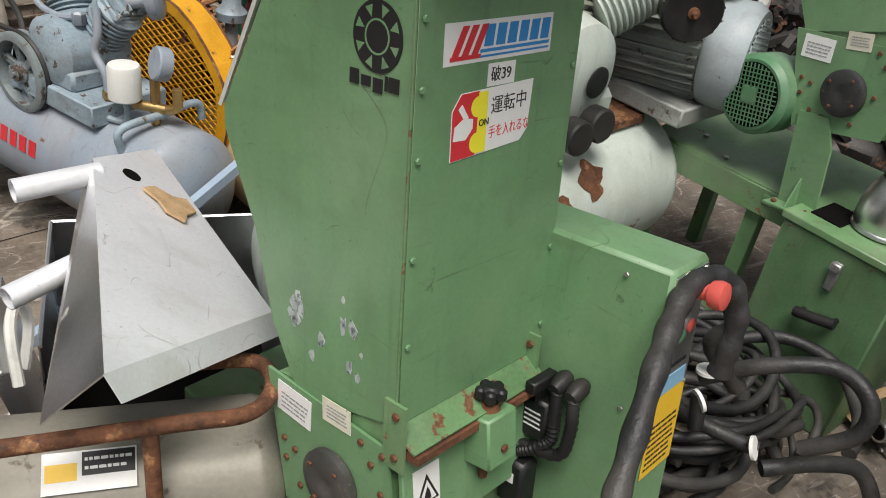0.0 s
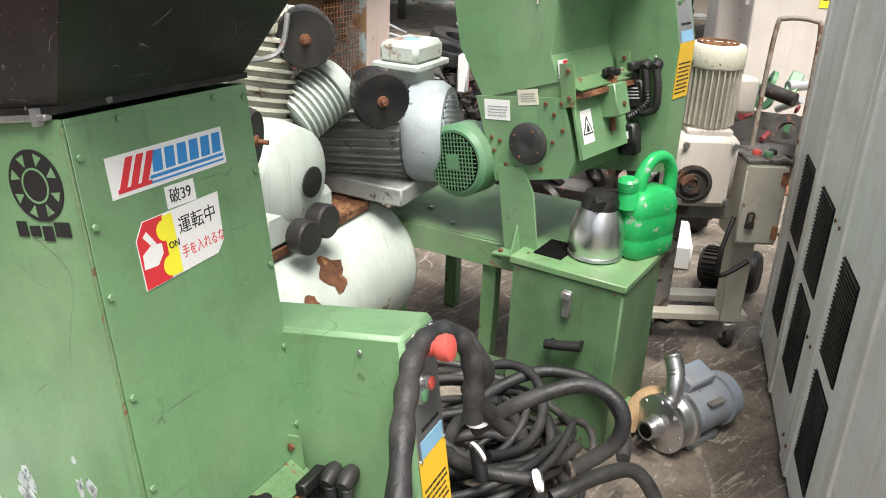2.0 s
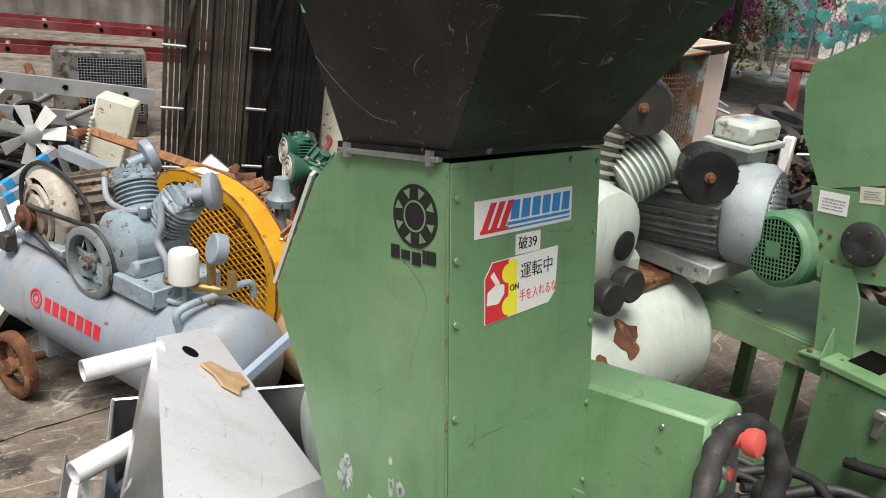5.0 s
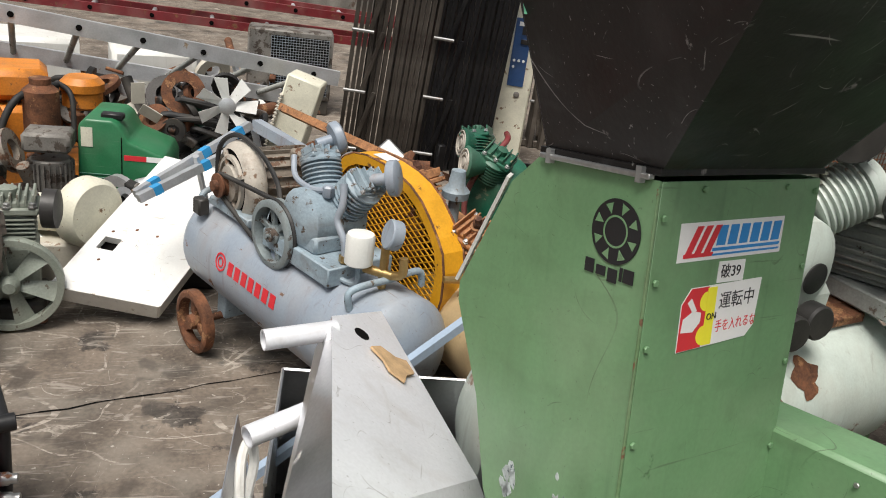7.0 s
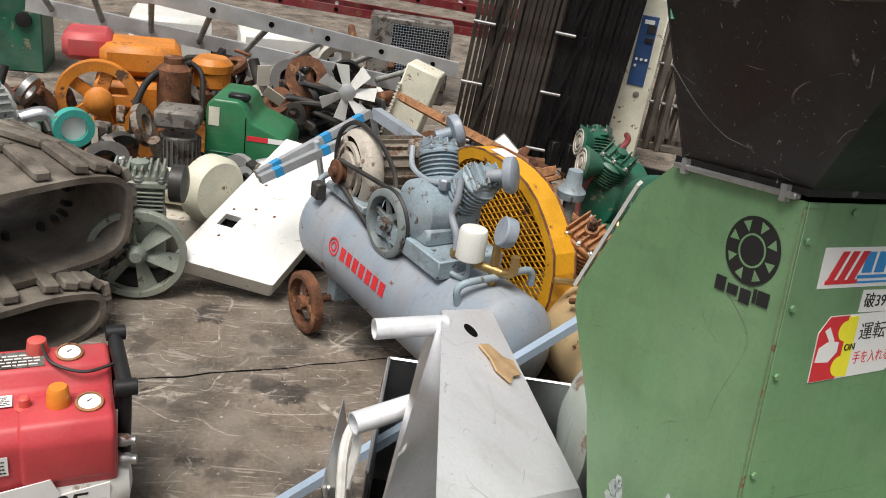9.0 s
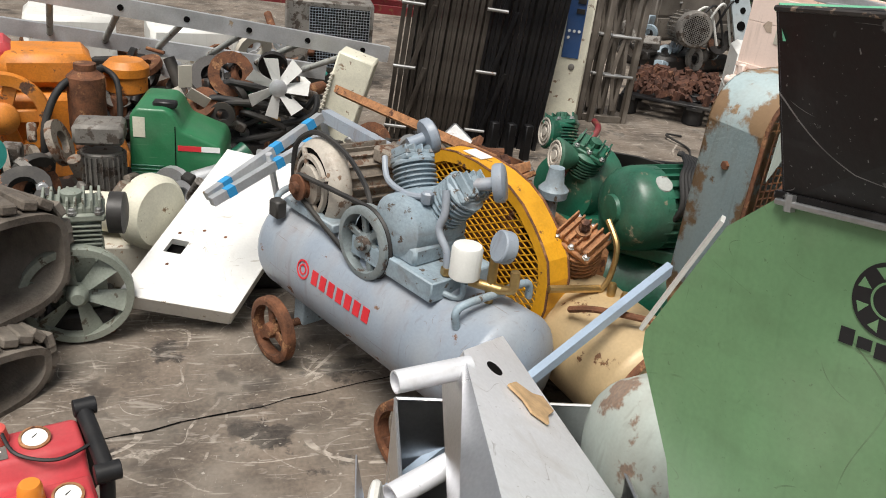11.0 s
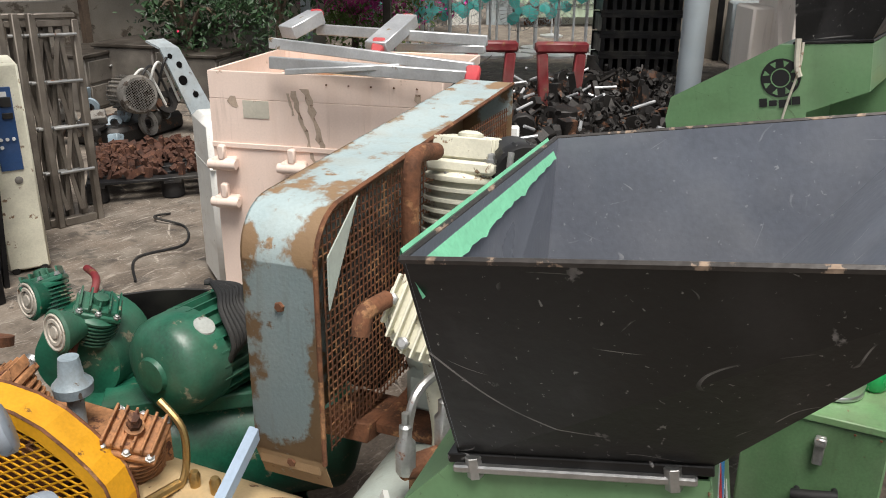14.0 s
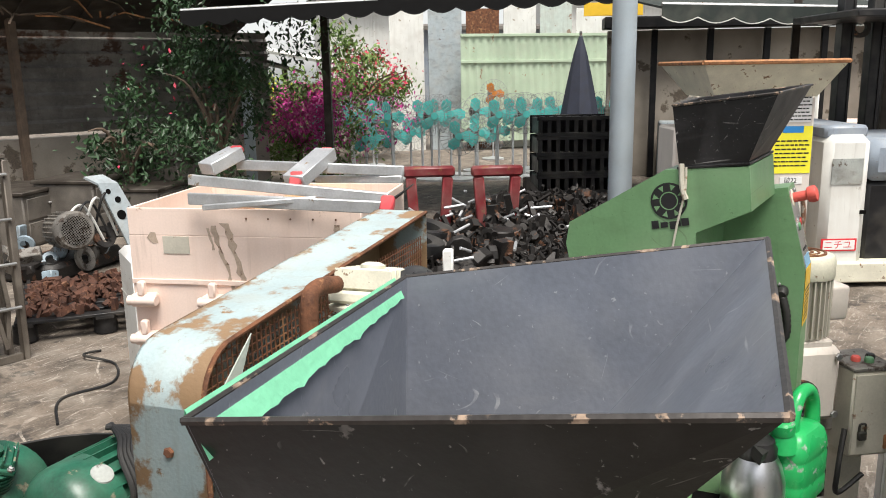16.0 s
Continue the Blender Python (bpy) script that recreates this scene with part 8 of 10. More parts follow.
gcab = thing("green_cabinet", at(-2.42, 5.85, 0, 8), "green steel cabinet with a round lock", "cabinet")
part("case", Shape().box((0, 0, 0.45), (0.7, 0.4, 0.9), None, 0.01), dark_green, gcab)
part("lock", Shape().lathe([(0.05, 0), (0.05, 0.02), (0.03, 0.024)], (0.24, -0.2, 0.35), (0, -1, 0), 20), black_plastic, gcab)

ht = thing("heater", Matrix.Translation((0.27, 4.62, 0.02)) @ pose(0, 0, 0, 0, 14, -20), "cream slatted fan heater leaning over", "heater")
part("case", Shape().box((0, 0, 0.32), (0.2, 0.16, 0.56), None, 0.01), cream, ht)
for i in range(18):
    part("slat", Shape().box((-0.095, -0.03, 0.10 + i * 0.022), (0.02, 0.15, 0.008), None, 0.002), beige, ht, "", 0)

# ---- ladders ----
def ladder(a0, a1, b0, b1, n, h, t, rail, rung, label, name="ladder"):
    """Two rails from a0 to a1 and from b0 to b1 with n rungs."""
    o = Vector((a0[0], a0[1], 0))
    th = thing(name, Matrix.Translation(o), label, "ladder", "ladders")
    a0, a1, b0, b1 = (Vector(p) - o for p in (a0, a1, b0, b1))
    for p, q in ((a0, a1), (b0, b1)):
        m = frame_of(p, q - p, (0, 0, 1))
        l = (q - p).length
        e = 0.3 * t
        prof = [(-h / 2, e / 2), (h / 2, e / 2), (h / 2, -t), (h / 2 - e, -t), (h / 2 - e, -e / 2), (-h / 2 + e, -e / 2), (-h / 2 + e, -t), (-h / 2, -t)]
        s = Shape().prism(prof, l, m @ SIDE)
        rl = part("rail", s, rail, th, "", 0)
        for i in range(n):
            u = (i + 0.5) / n
            part("rung_eye", Shape().lathe([(0.016, 0), (0.016, 0.004)], m @ Vector((l * u, 0, t * 0.15)), m.to_3x3() @ Vector((0, 0, 1)), 14), shade_joint_black, rl, "", 0)
    for i in range(n):
        u = (i + 0.5) / n
        part("rung", Shape().cyl(a0.lerp(a1, u), b0.lerp(b1, u), 0.017, 12), rung, th)
    return th


ladder((-1.9, 4.50, 0.905), (0.62, 4.87, 0.545), (-1.9, 5.02, 0.585), (0.30, 5.18, 0.345), 8, 0.088, 0.03, alu, motor_light, "weathered aluminium extension ladder lying across the scrap")
for z, y, x0, x1 in ((0.64, 6.3, -1.6, 1.3), (0.78, 6.5, -1.2, 1.4)):
    ladder((x0, y, z), (x1, y + 0.1, z - 0.12), (x0, y + 0.3, z), (x1, y + 0.4, z - 0.12), 7, 0.06, 0.03, red_worn, alu, "faded red ladder lying on the heap")
ac = thing("condenser_unit", at(0.42, 6.15, 0.0, -4), "grey outdoor condenser unit with a wire grille", "condenser")
part("case", Shape().box((0, 0.1, 0.36), (0.62, 0.25, 0.5), None, 0.012), motor_grey, ac)
# near-black sheet paints the shade behind the wire grille
part("fan_hole", Shape().box((0.07, -0.028, 0.36), (0.42, 0.01, 0.42), None, 0), shade_joint_black, ac, "", 0)
wg = Shape()
for i in range(22):
    wg.box((-0.14 + i * 0.02, -0.036, 0.36), (0.003, 0.003, 0.42), None, 0).box((0.07, -0.037, 0.155 + i * 0.0195), (0.42, 0.003, 0.003), None, 0)
tagged(part("wire_grille", wg, bluegrey, ac, "", 0), kind="stuff")
part("base", Shape().box((0, 0.1, 0.055), (0.6, 0.24, 0.11), None, 0.01), iron, ac)
junk("engine_parts", at(-0.6, 6.0, 0, 0), (2.0, 0.7, 0.5), 60, (iron, scrap_mix, offwhite, rust, teal), "long heap of scrapped machine parts", "scrap", 22)
for x, y in ((-1.2, 5.6), (-0.5, 5.5)):
    wc = thing("white_appliance", at(x, y, 0, 10), "white sheet-metal appliance casing", "appliance")
    part("case", Shape().box((0, 0, 0.27), (0.5, 0.45, 0.54), None, 0.03), offwhite, wc)

# ---- folded sliding gates ----
def folded_gate(m, n, w, h, material, label, pitch=0.034, lattice=False):
    th = thing("folded_gate", m, label, "gate", "folded gates")
    r = random.Random(n)
    for i in range(n):
        x = i * pitch
        s = Shape().box((0, 0, h / 2), (0.012, w, h), None, 0.002).box((0.010, -w / 2 + 0.008, h / 2), (0.018, 0.016, h), None, 0.002)
        ob = part("slat", s, material, th, "", 0)
        ob.matrix_local = pose(x, r.uniform(-0.012, 0.012), 0, 0, 0, r.uniform(-6, 6))
    if lattice:
        for k in range(5):
            z = 0.12 + k * h / 5
            part("lattice_link", Shape().box((0, 0, 0), (0.025, 0.012, h / 5 * 1.05), Matrix.Translation((n * pitch * 0.25, -w / 2 - 0.02, z + h / 10)) @ pose(0, 0, 0, 0, 12, 0), 0.002), material, th, "", 0)
            part("lattice_pin", Shape().cyl((-0.02, -w / 2 - 0.03, z), (n * pitch * 0.22, -w / 2 - 0.03, z), 0.010, 10), zinc, th)
    part("base_rail", Shape().box((n * pitch / 2, 0, 0.01), (n * pitch, w, 0.02), None, 0.002), material, th)
    return th


folded_gate(at(0.66, 5.0, 0, -6, 4, 3), 15, 0.10, 1.85, brown_steel, "folded dark bronze lattice gate leaning in a stack", lattice=True)
folded_gate(at(1.16, 4.98, 0, -8, 4, 3), 14, 0.12, 1.85, black_slat, "black folding slat gate pushed together", lattice=True)
def accordion_gate(m, n, w, h):
    """A folding gate pushed together: upright frames one behind the other, the outermost with its lattice open to view."""
    th = thing("accordion_gate", m, "folded grey-bronze accordion gate with a riveted lattice", "gate", "folded gates")
    for i in range(n):
        o = Matrix.Translation((-0.078 * i, 0.035 * i, 0)) @ pose(0, 0, 0, 0, 0, 2.0 * (i % 2))
        fr = part("gate_frame", Shape().box((0.022, 0, h / 2), (0.044, 0.05, h), o, 0.006).box((w - 0.022, 0, h / 2 - 0.02), (0.044, 0.05, h - 0.04), o, 0.006).box((w / 2, 0, 0.03), (w - 0.09, 0.04, 0.05), o, 0.004).box((w / 2, 0, h - 0.06), (w - 0.09, 0.04, 0.04), o, 0.004).box((w * 0.5, 0.0, h - 0.018), (w * 0.9, 0.052, 0.035), o @ pose(0, 0, 0, 0, 0, 0), 0.012), gate_bronze, th)
        if i > 2:
            continue
        for k in range(4):
            z = 0.1 + k * (h - 0.2) / 4
            q = (h - 0.2) / 4
            part("lattice_bar", Shape().box((0, 0, 0), (0.026, 0.008, q * 1.02), o @ Matrix.Translation((w * 0.45, -0.03, z + q / 2)) @ pose(0, 0, 0, 0, 10 if k % 2 else -10, 0), 0.002), gate_bronze, fr, "", 0)
            part("lattice_bar", Shape().box((0, 0, 0), (0.026, 0.008, q * 1.02), o @ Matrix.Translation((w * 0.62, -0.018, z + q / 2)) @ pose(0, 0, 0, 0, -6 if k % 2 else 6, 0), 0.002), gate_bronze, fr, "", 0)
            part("cross_pin", Shape().cyl(o @ Vector((0.05, -0.035, z + q * 0.9)), o @ Vector((w - 0.03, -0.035, z + q * 0.9)), 0.011, 10), zinc, fr)
    return th


accordion_gate(at(2.24, 5.55, 0, -2, -3, 2), 7, 0.30, 1.30)
for i in range(3):
    lone("post_stub", Shape().box((0, 0, 0.11), (0.05, 0.05, 0.22), None, 0.006), black_slat, at(1.27 + 0.10 * i, 4.72 - 0.02 * i, 0, 10), "short black square post stub", "post", "post stubs")
ch = thing("chiller", at(1.78, 4.98, 0, -20), "cream chiller cabinet with a blue control panel", "chiller")
part("case", Shape().box((0, 0.16, 0.57), (0.21, 0.36, 1.10), None, 0.012), cream, ch)
part("control_panel", Shape().box((0.0, -0.024, 0.79), (0.105, 0.008, 0.43), None, 0.002), panel_blue, ch, "blue control panel with buttons")
part("switch", Shape().box((0.02, -0.032, 0.93), (0.05, 0.012, 0.05), None, 0.002).box((0.02, -0.032, 0.86), (0.05, 0.012, 0.03), None, 0.002), black_plastic, ch)
part("display", Shape().box((0.0, -0.03, 0.97), (0.06, 0.006, 0.025), None, 0), paper, ch, "", 0)
for i in range(4):
    part("button", Shape().cyl((-0.03 + 0.03 * (i % 3), -0.028, 0.74 - 0.04 * (i // 3)), (-0.03 + 0.03 * (i % 3), -0.036, 0.74 - 0.04 * (i // 3)), 0.009, 12), paper, ch)
part("knob", Shape().lathe([(0.02, 0), (0.02, 0.006), (0.012, 0.01)], (0.02, -0.02, 0.52), (0, -1, 0), 16), motor_grey, ch)
for x in (-0.07, 0.07):
    part("caster", Shape().cyl((x, -0.02, 0.02), (x, 0.0, 0.02), 0.02).cyl((x, 0.3, 0.02), (x, 0.32, 0.02), 0.02), rubber, ch)

# ---- black hoses heaped by the control box ----
hp_ = thing("cable_heap", at(1.55, 0.98, 0), "heap of thick black rubber-sleeved cables", "cable")
rh = random.Random(77)
for i in range(34):
    cx, cy = rh.uniform(-0.22, 0.22), rh.uniform(-0.12, 0.12)
    rad, z0 = rh.uniform(0.12, 0.32), 0.02 + 0.0065 * i
    a0, sp = rh.uniform(0, 6.28), rh.uniform(3.0, 5.6)
    pts = []
    for k in range(9):
        a = a0 + sp * k / 8
        pts.append((cx + rad * math.cos(a), cy + 0.8 * rad * math.sin(a), max(0.025, z0 + 0.035 * math.sin(2 * a + i))))
    rr = rh.uniform(0.010, 0.019)
    cv = curve(pts, 5)
    part("cable", Shape().tube(cv, [rr * (1 + 0.07 * math.sin(k * 1.3)) for k in range(len(cv))], 10), sleeve, hp_)
big = curve([(1.374, 0.855, 0.382), (1.438, 0.766, 0.475), (1.546, 0.675, 0.515), (1.573, 0.593, 0.485), (1.565, 0.580, 0.402), (1.518, 0.650, 0.309)], 8)
part("cable", Shape().tube([p - Vector((1.55, 0.98, 0)) for p in big], 0.019, 12), sleeve, hp_)
part("cable", Shape().tube([p - Vector((1.55, 0.98, 0)) for p in curve([(1.284, 0.825, 0.677), (1.329, 0.797, 0.588), (1.328, 0.829, 0.512), (1.430, 0.798, 0.388)], 8)], 0.022, 12), sleeve, hp_)
part("cable", Shape().tube([p - Vector((1.55, 0.98, 0)) for p in curve([(1.50, 0.70, 0.20), (1.624, 0.644, 0.230), (1.728, 0.601, 0.21), (1.756, 0.541, 0.12), (1.70, 0.50, 0.035), (1.56, 0.56, 0.022), (1.46, 0.72, 0.022)], 8)], 0.02, 12), sleeve, hp_)
for p in ((1.346, 0.817, 0.353), (1.446, 0.708, 0.278), (1.367, 0.839, 0.419)):
    q = Vector(p) - Vector((1.55, 0.98, 0))
    part("cable_tie", Shape().lathe([(0.024, -0.004), (0.028, -0.004), (0.028, 0.004), (0.024, 0.004)], q, (rh.uniform(-1, 1), rh.uniform(-1, 1), 0.4), 16), paper, hp_, "white cable tie")
part("plug", Shape().cyl(Vector((1.354, 0.829, 0.359)) - Vector((1.55, 0.98, 0)), Vector((1.341, 0.795, 0.287)) - Vector((1.55, 0.98, 0)), 0.018, 14), black_plastic, hp_)
hz = thing("control_cable", Matrix(), "thick grey rubber sleeve hanging over the control box", "cable")
slv = curve([(0.707, 0.443, 0.684), (0.760, 0.491, 0.738), (0.828, 0.553, 0.804), (0.882, 0.598, 0.836), (0.935, 0.635, 0.857), (0.997, 0.655, 0.863), (1.050, 0.652, 0.847), (1.072, 0.631, 0.800), (1.069, 0.617, 0.740), (1.067, 0.615, 0.679)], 8)
part("sleeve", Shape().tube(slv, [0.019 + 0.002 * math.sin(i * 0.9) for i in range(len(slv))], 14), sleeve, hz)

# ---- pinkish steel box and its load ----
PB = frame_of((1.90, 3.41, 0.0), (0.426, -0.905, 0), (0.905, 0.426, 0))
pb = thing("steel_box", PB, "pinkish beige steel box with flaking paint and hinged door", "box")
part("body", Shape().box((0.48, 0.38, 0.569), (0.96, 0.76, 1.097), None, 0.002), pinkbeige, pb)
for nm_, c_, z_ in (("front_rim", (0.48, 0.006, 1.172), (0.96, 0.012, 0.11)), ("back_rim", (0.48, 0.754, 1.172), (0.96, 0.012, 0.11)), ("side_rim", (0.006, 0.38, 1.172), (0.012, 0.734, 0.11)), ("side_rim", (0.954, 0.38, 1.172), (0.012, 0.734, 0.11))):
    part(nm_, Shape().box(c_, z_, None, 0.003), pinkbeige, pb)
for k_ in range(5):
    part("loose_board", Shape().box((0.2 + 0.14 * k_, 0.38, 1.145 + 0.012 * (k_ % 3)), (0.16, 0.66, 0.012), pose(0, 0, 0, 0, 0, 0), 0.002), (card, copper_rust, card, yellow_sign, card)[k_], pb, "stained board lying in the tray", 0)
rf_ = random.Random(17)
for cx_, cz_, n_, wd_, dr_ in ((0.36, 1.16, 14, 0.016, 0.011), (0.41, 1.17, 12, 0.03, 0.010), (0.335, 1.15, 5, 0.012, 0.012), (0.86, 1.17, 6, 0.022, 0.008), (0.10, 1.13, 3, 0.03, 0.006)):
    pts_ = []
    for i_ in range(n_):
        hw_ = wd_ * rf_.uniform(0.35, 1.0) * (1 - 0.5 * i_ / n_)
        xx_, zz_ = cx_ + 0.006 * i_ + rf_.uniform(-0.006, 0.006), cz_ - 0.022 * i_
        pts_ += [(xx_ - hw_, -0.0015, zz_), (xx_ + hw_ * 0.8, -0.0015, zz_)]
    part("flaked_patch", Shape().add(pts_, [(2 * i_, 2 * i_ + 1, 2 * i_ + 3, 2 * i_ + 2) for i_ in range(n_ - 1)]), brown_flake, pb, "bare brownish patch where paint has flaked", 0)
part("sloping_hood", Shape().sheet((0.80, -0.004, 1.05), (1.02, -0.004, 1.235), (1.02, 0.7, 1.235), (0.80, 0.7, 1.05), 0.005), iron, pb, "", 0)
part("base", Shape().box((0.48, 0.38, 0.01), (0.9, 0.7, 0.02), None, 0.002), iron, pb)
for z in (0.86, 0.70):
    for x in (0.06, 0.36):
        part("hinge", Shape().box((x, -0.03, z), (0.10, 0.06, 0.05), None, 0.008).cyl((x - 0.06, -0.05, z), (x + 0.06, -0.05, z), 0.02, 12).box((x, -0.045, z + 0.05), (0.03, 0.03, 0.06), pose(0, 0, 0), 0.006), pinkbeige, pb, "heavy beige hinge lug")
part("seam", Shape().box((0.48, -0.004, 0.93), (0.96, 0.008, 0.02), None, 0.002), pinkbeige, pb)
part("bare_patch", Shape().box((0.20, -0.001, 1.08), (0.11, 0.004, 0.07), None, 0), beige, pb, "", 0)
writing(pb, Matrix(((1, 0, 0, 0.22), (0, 0, -1, -0.002), (0, 1, 0, 0.56), (0, 0, 0, 1))), 0.22, 0.06, 1, beige, 51, "embossed_bar")
bolts(pb, [(0.5 + 0.09 * i, -0.002, 1.19) for i in range(5)], rust, (0, -1, 0), 0.7)

stp = thing("stepladder", Matrix.Translation((2.05, 2.95, 1.232)), "folded aluminium stepladder with red plastic end caps", "stepladder")
S1 = Vector((2.05, 2.95, 1.232))


def rail_bar(a, b, h, w, mt):
    a, b = Vector(a) - S1, Vector(b) - S1
    m = frame_of(a, b - a, (0, 0, 1))
    return Shape().box(((b - a).length / 2, 0, 0), ((b - a).length, h, w), m, 0.003)


for a, b, h in (((1.976, 3.116, 1.275), (2.211, 2.330, 1.269), 0.045), ((2.022, 3.165, 1.340), (2.256, 2.364, 1.293), 0.04), ((2.207, 3.095, 1.382), (2.503, 2.482, 1.359), 0.04), ((2.376, 2.828, 1.320), (2.493, 2.484, 1.327), 0.03), ((1.936, 2.988, 1.256), (2.144, 2.612, 1.289), 0.02)):
    part("rail", rail_bar(a, b, h, 0.022, alu), alu, stp)
for a, b in (((2.067, 3.115, 1.378), (2.216, 3.101, 1.431)), ((2.180, 2.758, 1.338), (2.419, 2.806, 1.421))):
    part("tread", rail_bar(a, b, 0.05, 0.09, alu), alu, stp)
for p in ((2.206, 3.096, 1.428), (2.410, 2.798, 1.415), (2.188, 2.751, 1.346), (2.211, 2.335, 1.281)):
    part("end_cap", Shape().box((0, 0, 0), (0.03, 0.05, 0.06), Matrix.Translation(Vector(p) - S1) @ pose(0, 0, 0, 0, 30, 20), 0.006), red, stp, "red plastic end cap")


wb = thing("white_tank", at(2.47, 3.93, 0, -25) @ Matrix.Diagonal((1, 1, 0.82, 1)), "white plastic-coated tank cabinet", "tank")
part("case", Shape().box((0, 0.1, 0.55), (0.40, 0.4, 1.06), None, 0.03), white, wb)
part("case_seam", Shape().box((0, 0.1, 0.80), (0.404, 0.404, 0.008), None, 0.001), offwhite, wb)
part("label", Shape().box((0.13, -0.102, 0.72), (0.08, 0.003, 0.05), None, 0), black_ink, wb, "", 0)
part("foot", Shape().box((0, 0.1, 0.012), (0.36, 0.36, 0.024), None, 0.003), iron, wb)


def pallet(m, rust_load, seed):
    th = thing("pallet", m, "black plastic pallet on the concrete", "pallet", "pallets")
    for i in range(7):
        part("deck_slat", Shape().box((0, -0.5 + i / 6, 0.15), (1.1, 0.10, 0.02), None, 0.003), black_plastic, th)
    for x in (-0.5, 0, 0.5):
        part("runner", Shape().box((x, 0, 0.13), (0.12, 1.1, 0.025), None, 0.003), black_plastic, th)
        for y in (-0.45, 0, 0.45):
            part("foot", Shape().lathe([(0.06, 0), (0.08, 0.01), (0.075, 0.12)], (x, y, 0), (0, 0, 1), 14), black_plastic, th)
    ld = Shape()
    r = random.Random(seed)
    for i in range(420):
        d = r.uniform(0.015, 0.05)
        px, py = r.uniform(-0.5, 0.5), r.uniform(-0.5, 0.5)
        z = 0.172 + r.uniform(0, 0.05) * (1.1 - abs(px) - abs(py) * 0.5)
        ld.box((0, 0, 0), (d * 2, d, d * 0.7), pose(px, py, z, r.uniform(0, 180), r.uniform(0, 180), r.uniform(0, 180)), 0)
    lone("rusty_castings", ld, rust_load, m, "load of small rusty castings on the pallet", "scrap", kind="stuff", smooth=0)


pallet(at(3.36, 5.98, 0, -32), dark_rust, 9)
ge2 = junk("engine", at(4.0, 7.55, 0, 20), (1.2, 0.7, 0.42), 60, (motor_grey, iron, scrap_mix, bluegrey_worn), "grey dismantled engine with a motor and a pale bent bracket", "engine", 25)
ribbed_motor(ge2, (-0.15, -0.1, 0.42), (-0.5, -0.85, 0.1), 0.16, 0.42, motor_grey, motor_grey, 24)
br2 = part("bent_bracket", Shape().sheet((0.22, -0.62, 0.02), (0.46, -0.72, 0.02), (0.30, -0.42, 0.78), (0.10, -0.36, 0.80), 0.02).sheet((0.10, -0.36, 0.80), (0.30, -0.42, 0.78), (0.26, -0.30, 0.86), (0.08, -0.24, 0.86), 0.02), bluegrey_pale, ge2, "pale bent bracket with holes", 0)
for u_, v_, r_ in ((0.2, 0.4, 0.05), (0.45, 0.6, 0.03), (0.62, 0.35, 0.045), (0.8, 0.55, 0.03), (0.9, 0.3, 0.025)):
    p_ = Vector((0.22, -0.62, 0.02)).lerp(Vector((0.10, -0.36, 0.80)), u_).lerp(Vector((0.46, -0.72, 0.02)).lerp(Vector((0.30, -0.42, 0.78)), u_), v_)
    nv_ = Vector((0.24, -0.1, 0)).cross(Vector((-0.12, 0.26, 0.78))).normalized()
    part("bracket_hole", Shape().lathe([(r_, 0.001), (r_ * 0.9, 0.004)], p_, nv_ if nv_.y < 0 else -nv_, 16), shade_joint_black, br2, "", 0)
for k_ in range(4):
    part("wire", Shape().tube(curve([(-0.4 + 0.15 * k_, -0.3, 0.35), (-0.35 + 0.15 * k_, -0.4, 0.6 + 0.03 * k_), (-0.1 + 0.12 * k_, -0.35, 0.62), (0.05 + 0.1 * k_, -0.4, 0.3)]), 0.012, 6), rubber if k_ % 2 else offwhite, ge2)
lone("floor_cable", Shape().tube(curve([(2.05, 4.40, 0.008), (2.25, 4.70, 0.008), (2.55, 4.68, 0.008), (2.75, 4.95, 0.008), (2.7, 5.2, 0.03), (2.85, 5.25, 0.008)]), 0.008, 6), rubber, Matrix(), "thin black cable on the concrete", "cable")
for x, y, h in ((5.2, 9.0, 0.62), (6.3, 9.0, 0.75), (4.6, 9.3, 0.55), (5.7, 8.6, 0.5)):
    cb_ = thing("drawer_cabinet", at(x, y, 0, 25), "grimy dark brown steel drawer cabinet by the wall, colour deepened for shade", "cabinet", "drawer cabinets")
    part("crate_body", Shape().box((0, 0, h / 2), (0.9, 0.7, h), None, 0.015), shade_brown, cb_)
    for k in range(2):
        part("drawer", Shape().box((0, -0.355, h * (0.27 + 0.46 * k)), (0.8, 0.02, h * 0.4), None, 0.006), shade_brown, cb_)
        part("pull", Shape().box((0, -0.375, h * (0.32 + 0.46 * k)), (0.14, 0.02, 0.02), None, 0.004), zinc, cb_)
    part("crate_lid", Shape().box((0, 0, h + 0.02), (0.94, 0.74, 0.04), None, 0.01), brown_steel, cb_)

# ---- more greasy parts between the engines ----
for i, (x, y, sx, sy, h, mts) in enumerate(((-0.55, 5.0, 0.7, 0.5, 0.55, (iron, alu, rust, scrap_mix)), (-0.25, 4.55, 0.5, 0.4, 0.40, (iron, zinc, dark_green, brass)), (-0.95, 3.75, 0.5, 0.4, 0.34, (iron, rust, grime_brown, motor_grey)), (-1.55, 3.7, 0.6, 0.5, 0.5, (zinc, iron, teal, motor_grey)), (-0.1, 5.6, 0.9, 0.4, 0.6, (iron, alu, beige, rust)), (0.55, 4.15, 0.5, 0.4, 0.3, (iron, rust, zinc, scrap_mix)))):
    junk("machine_parts", at(x, y, 0, 20 * i), (sx, sy, h), 30, mts, "heap of greasy engine parts, rods and rings", "scrap", 40 + i)


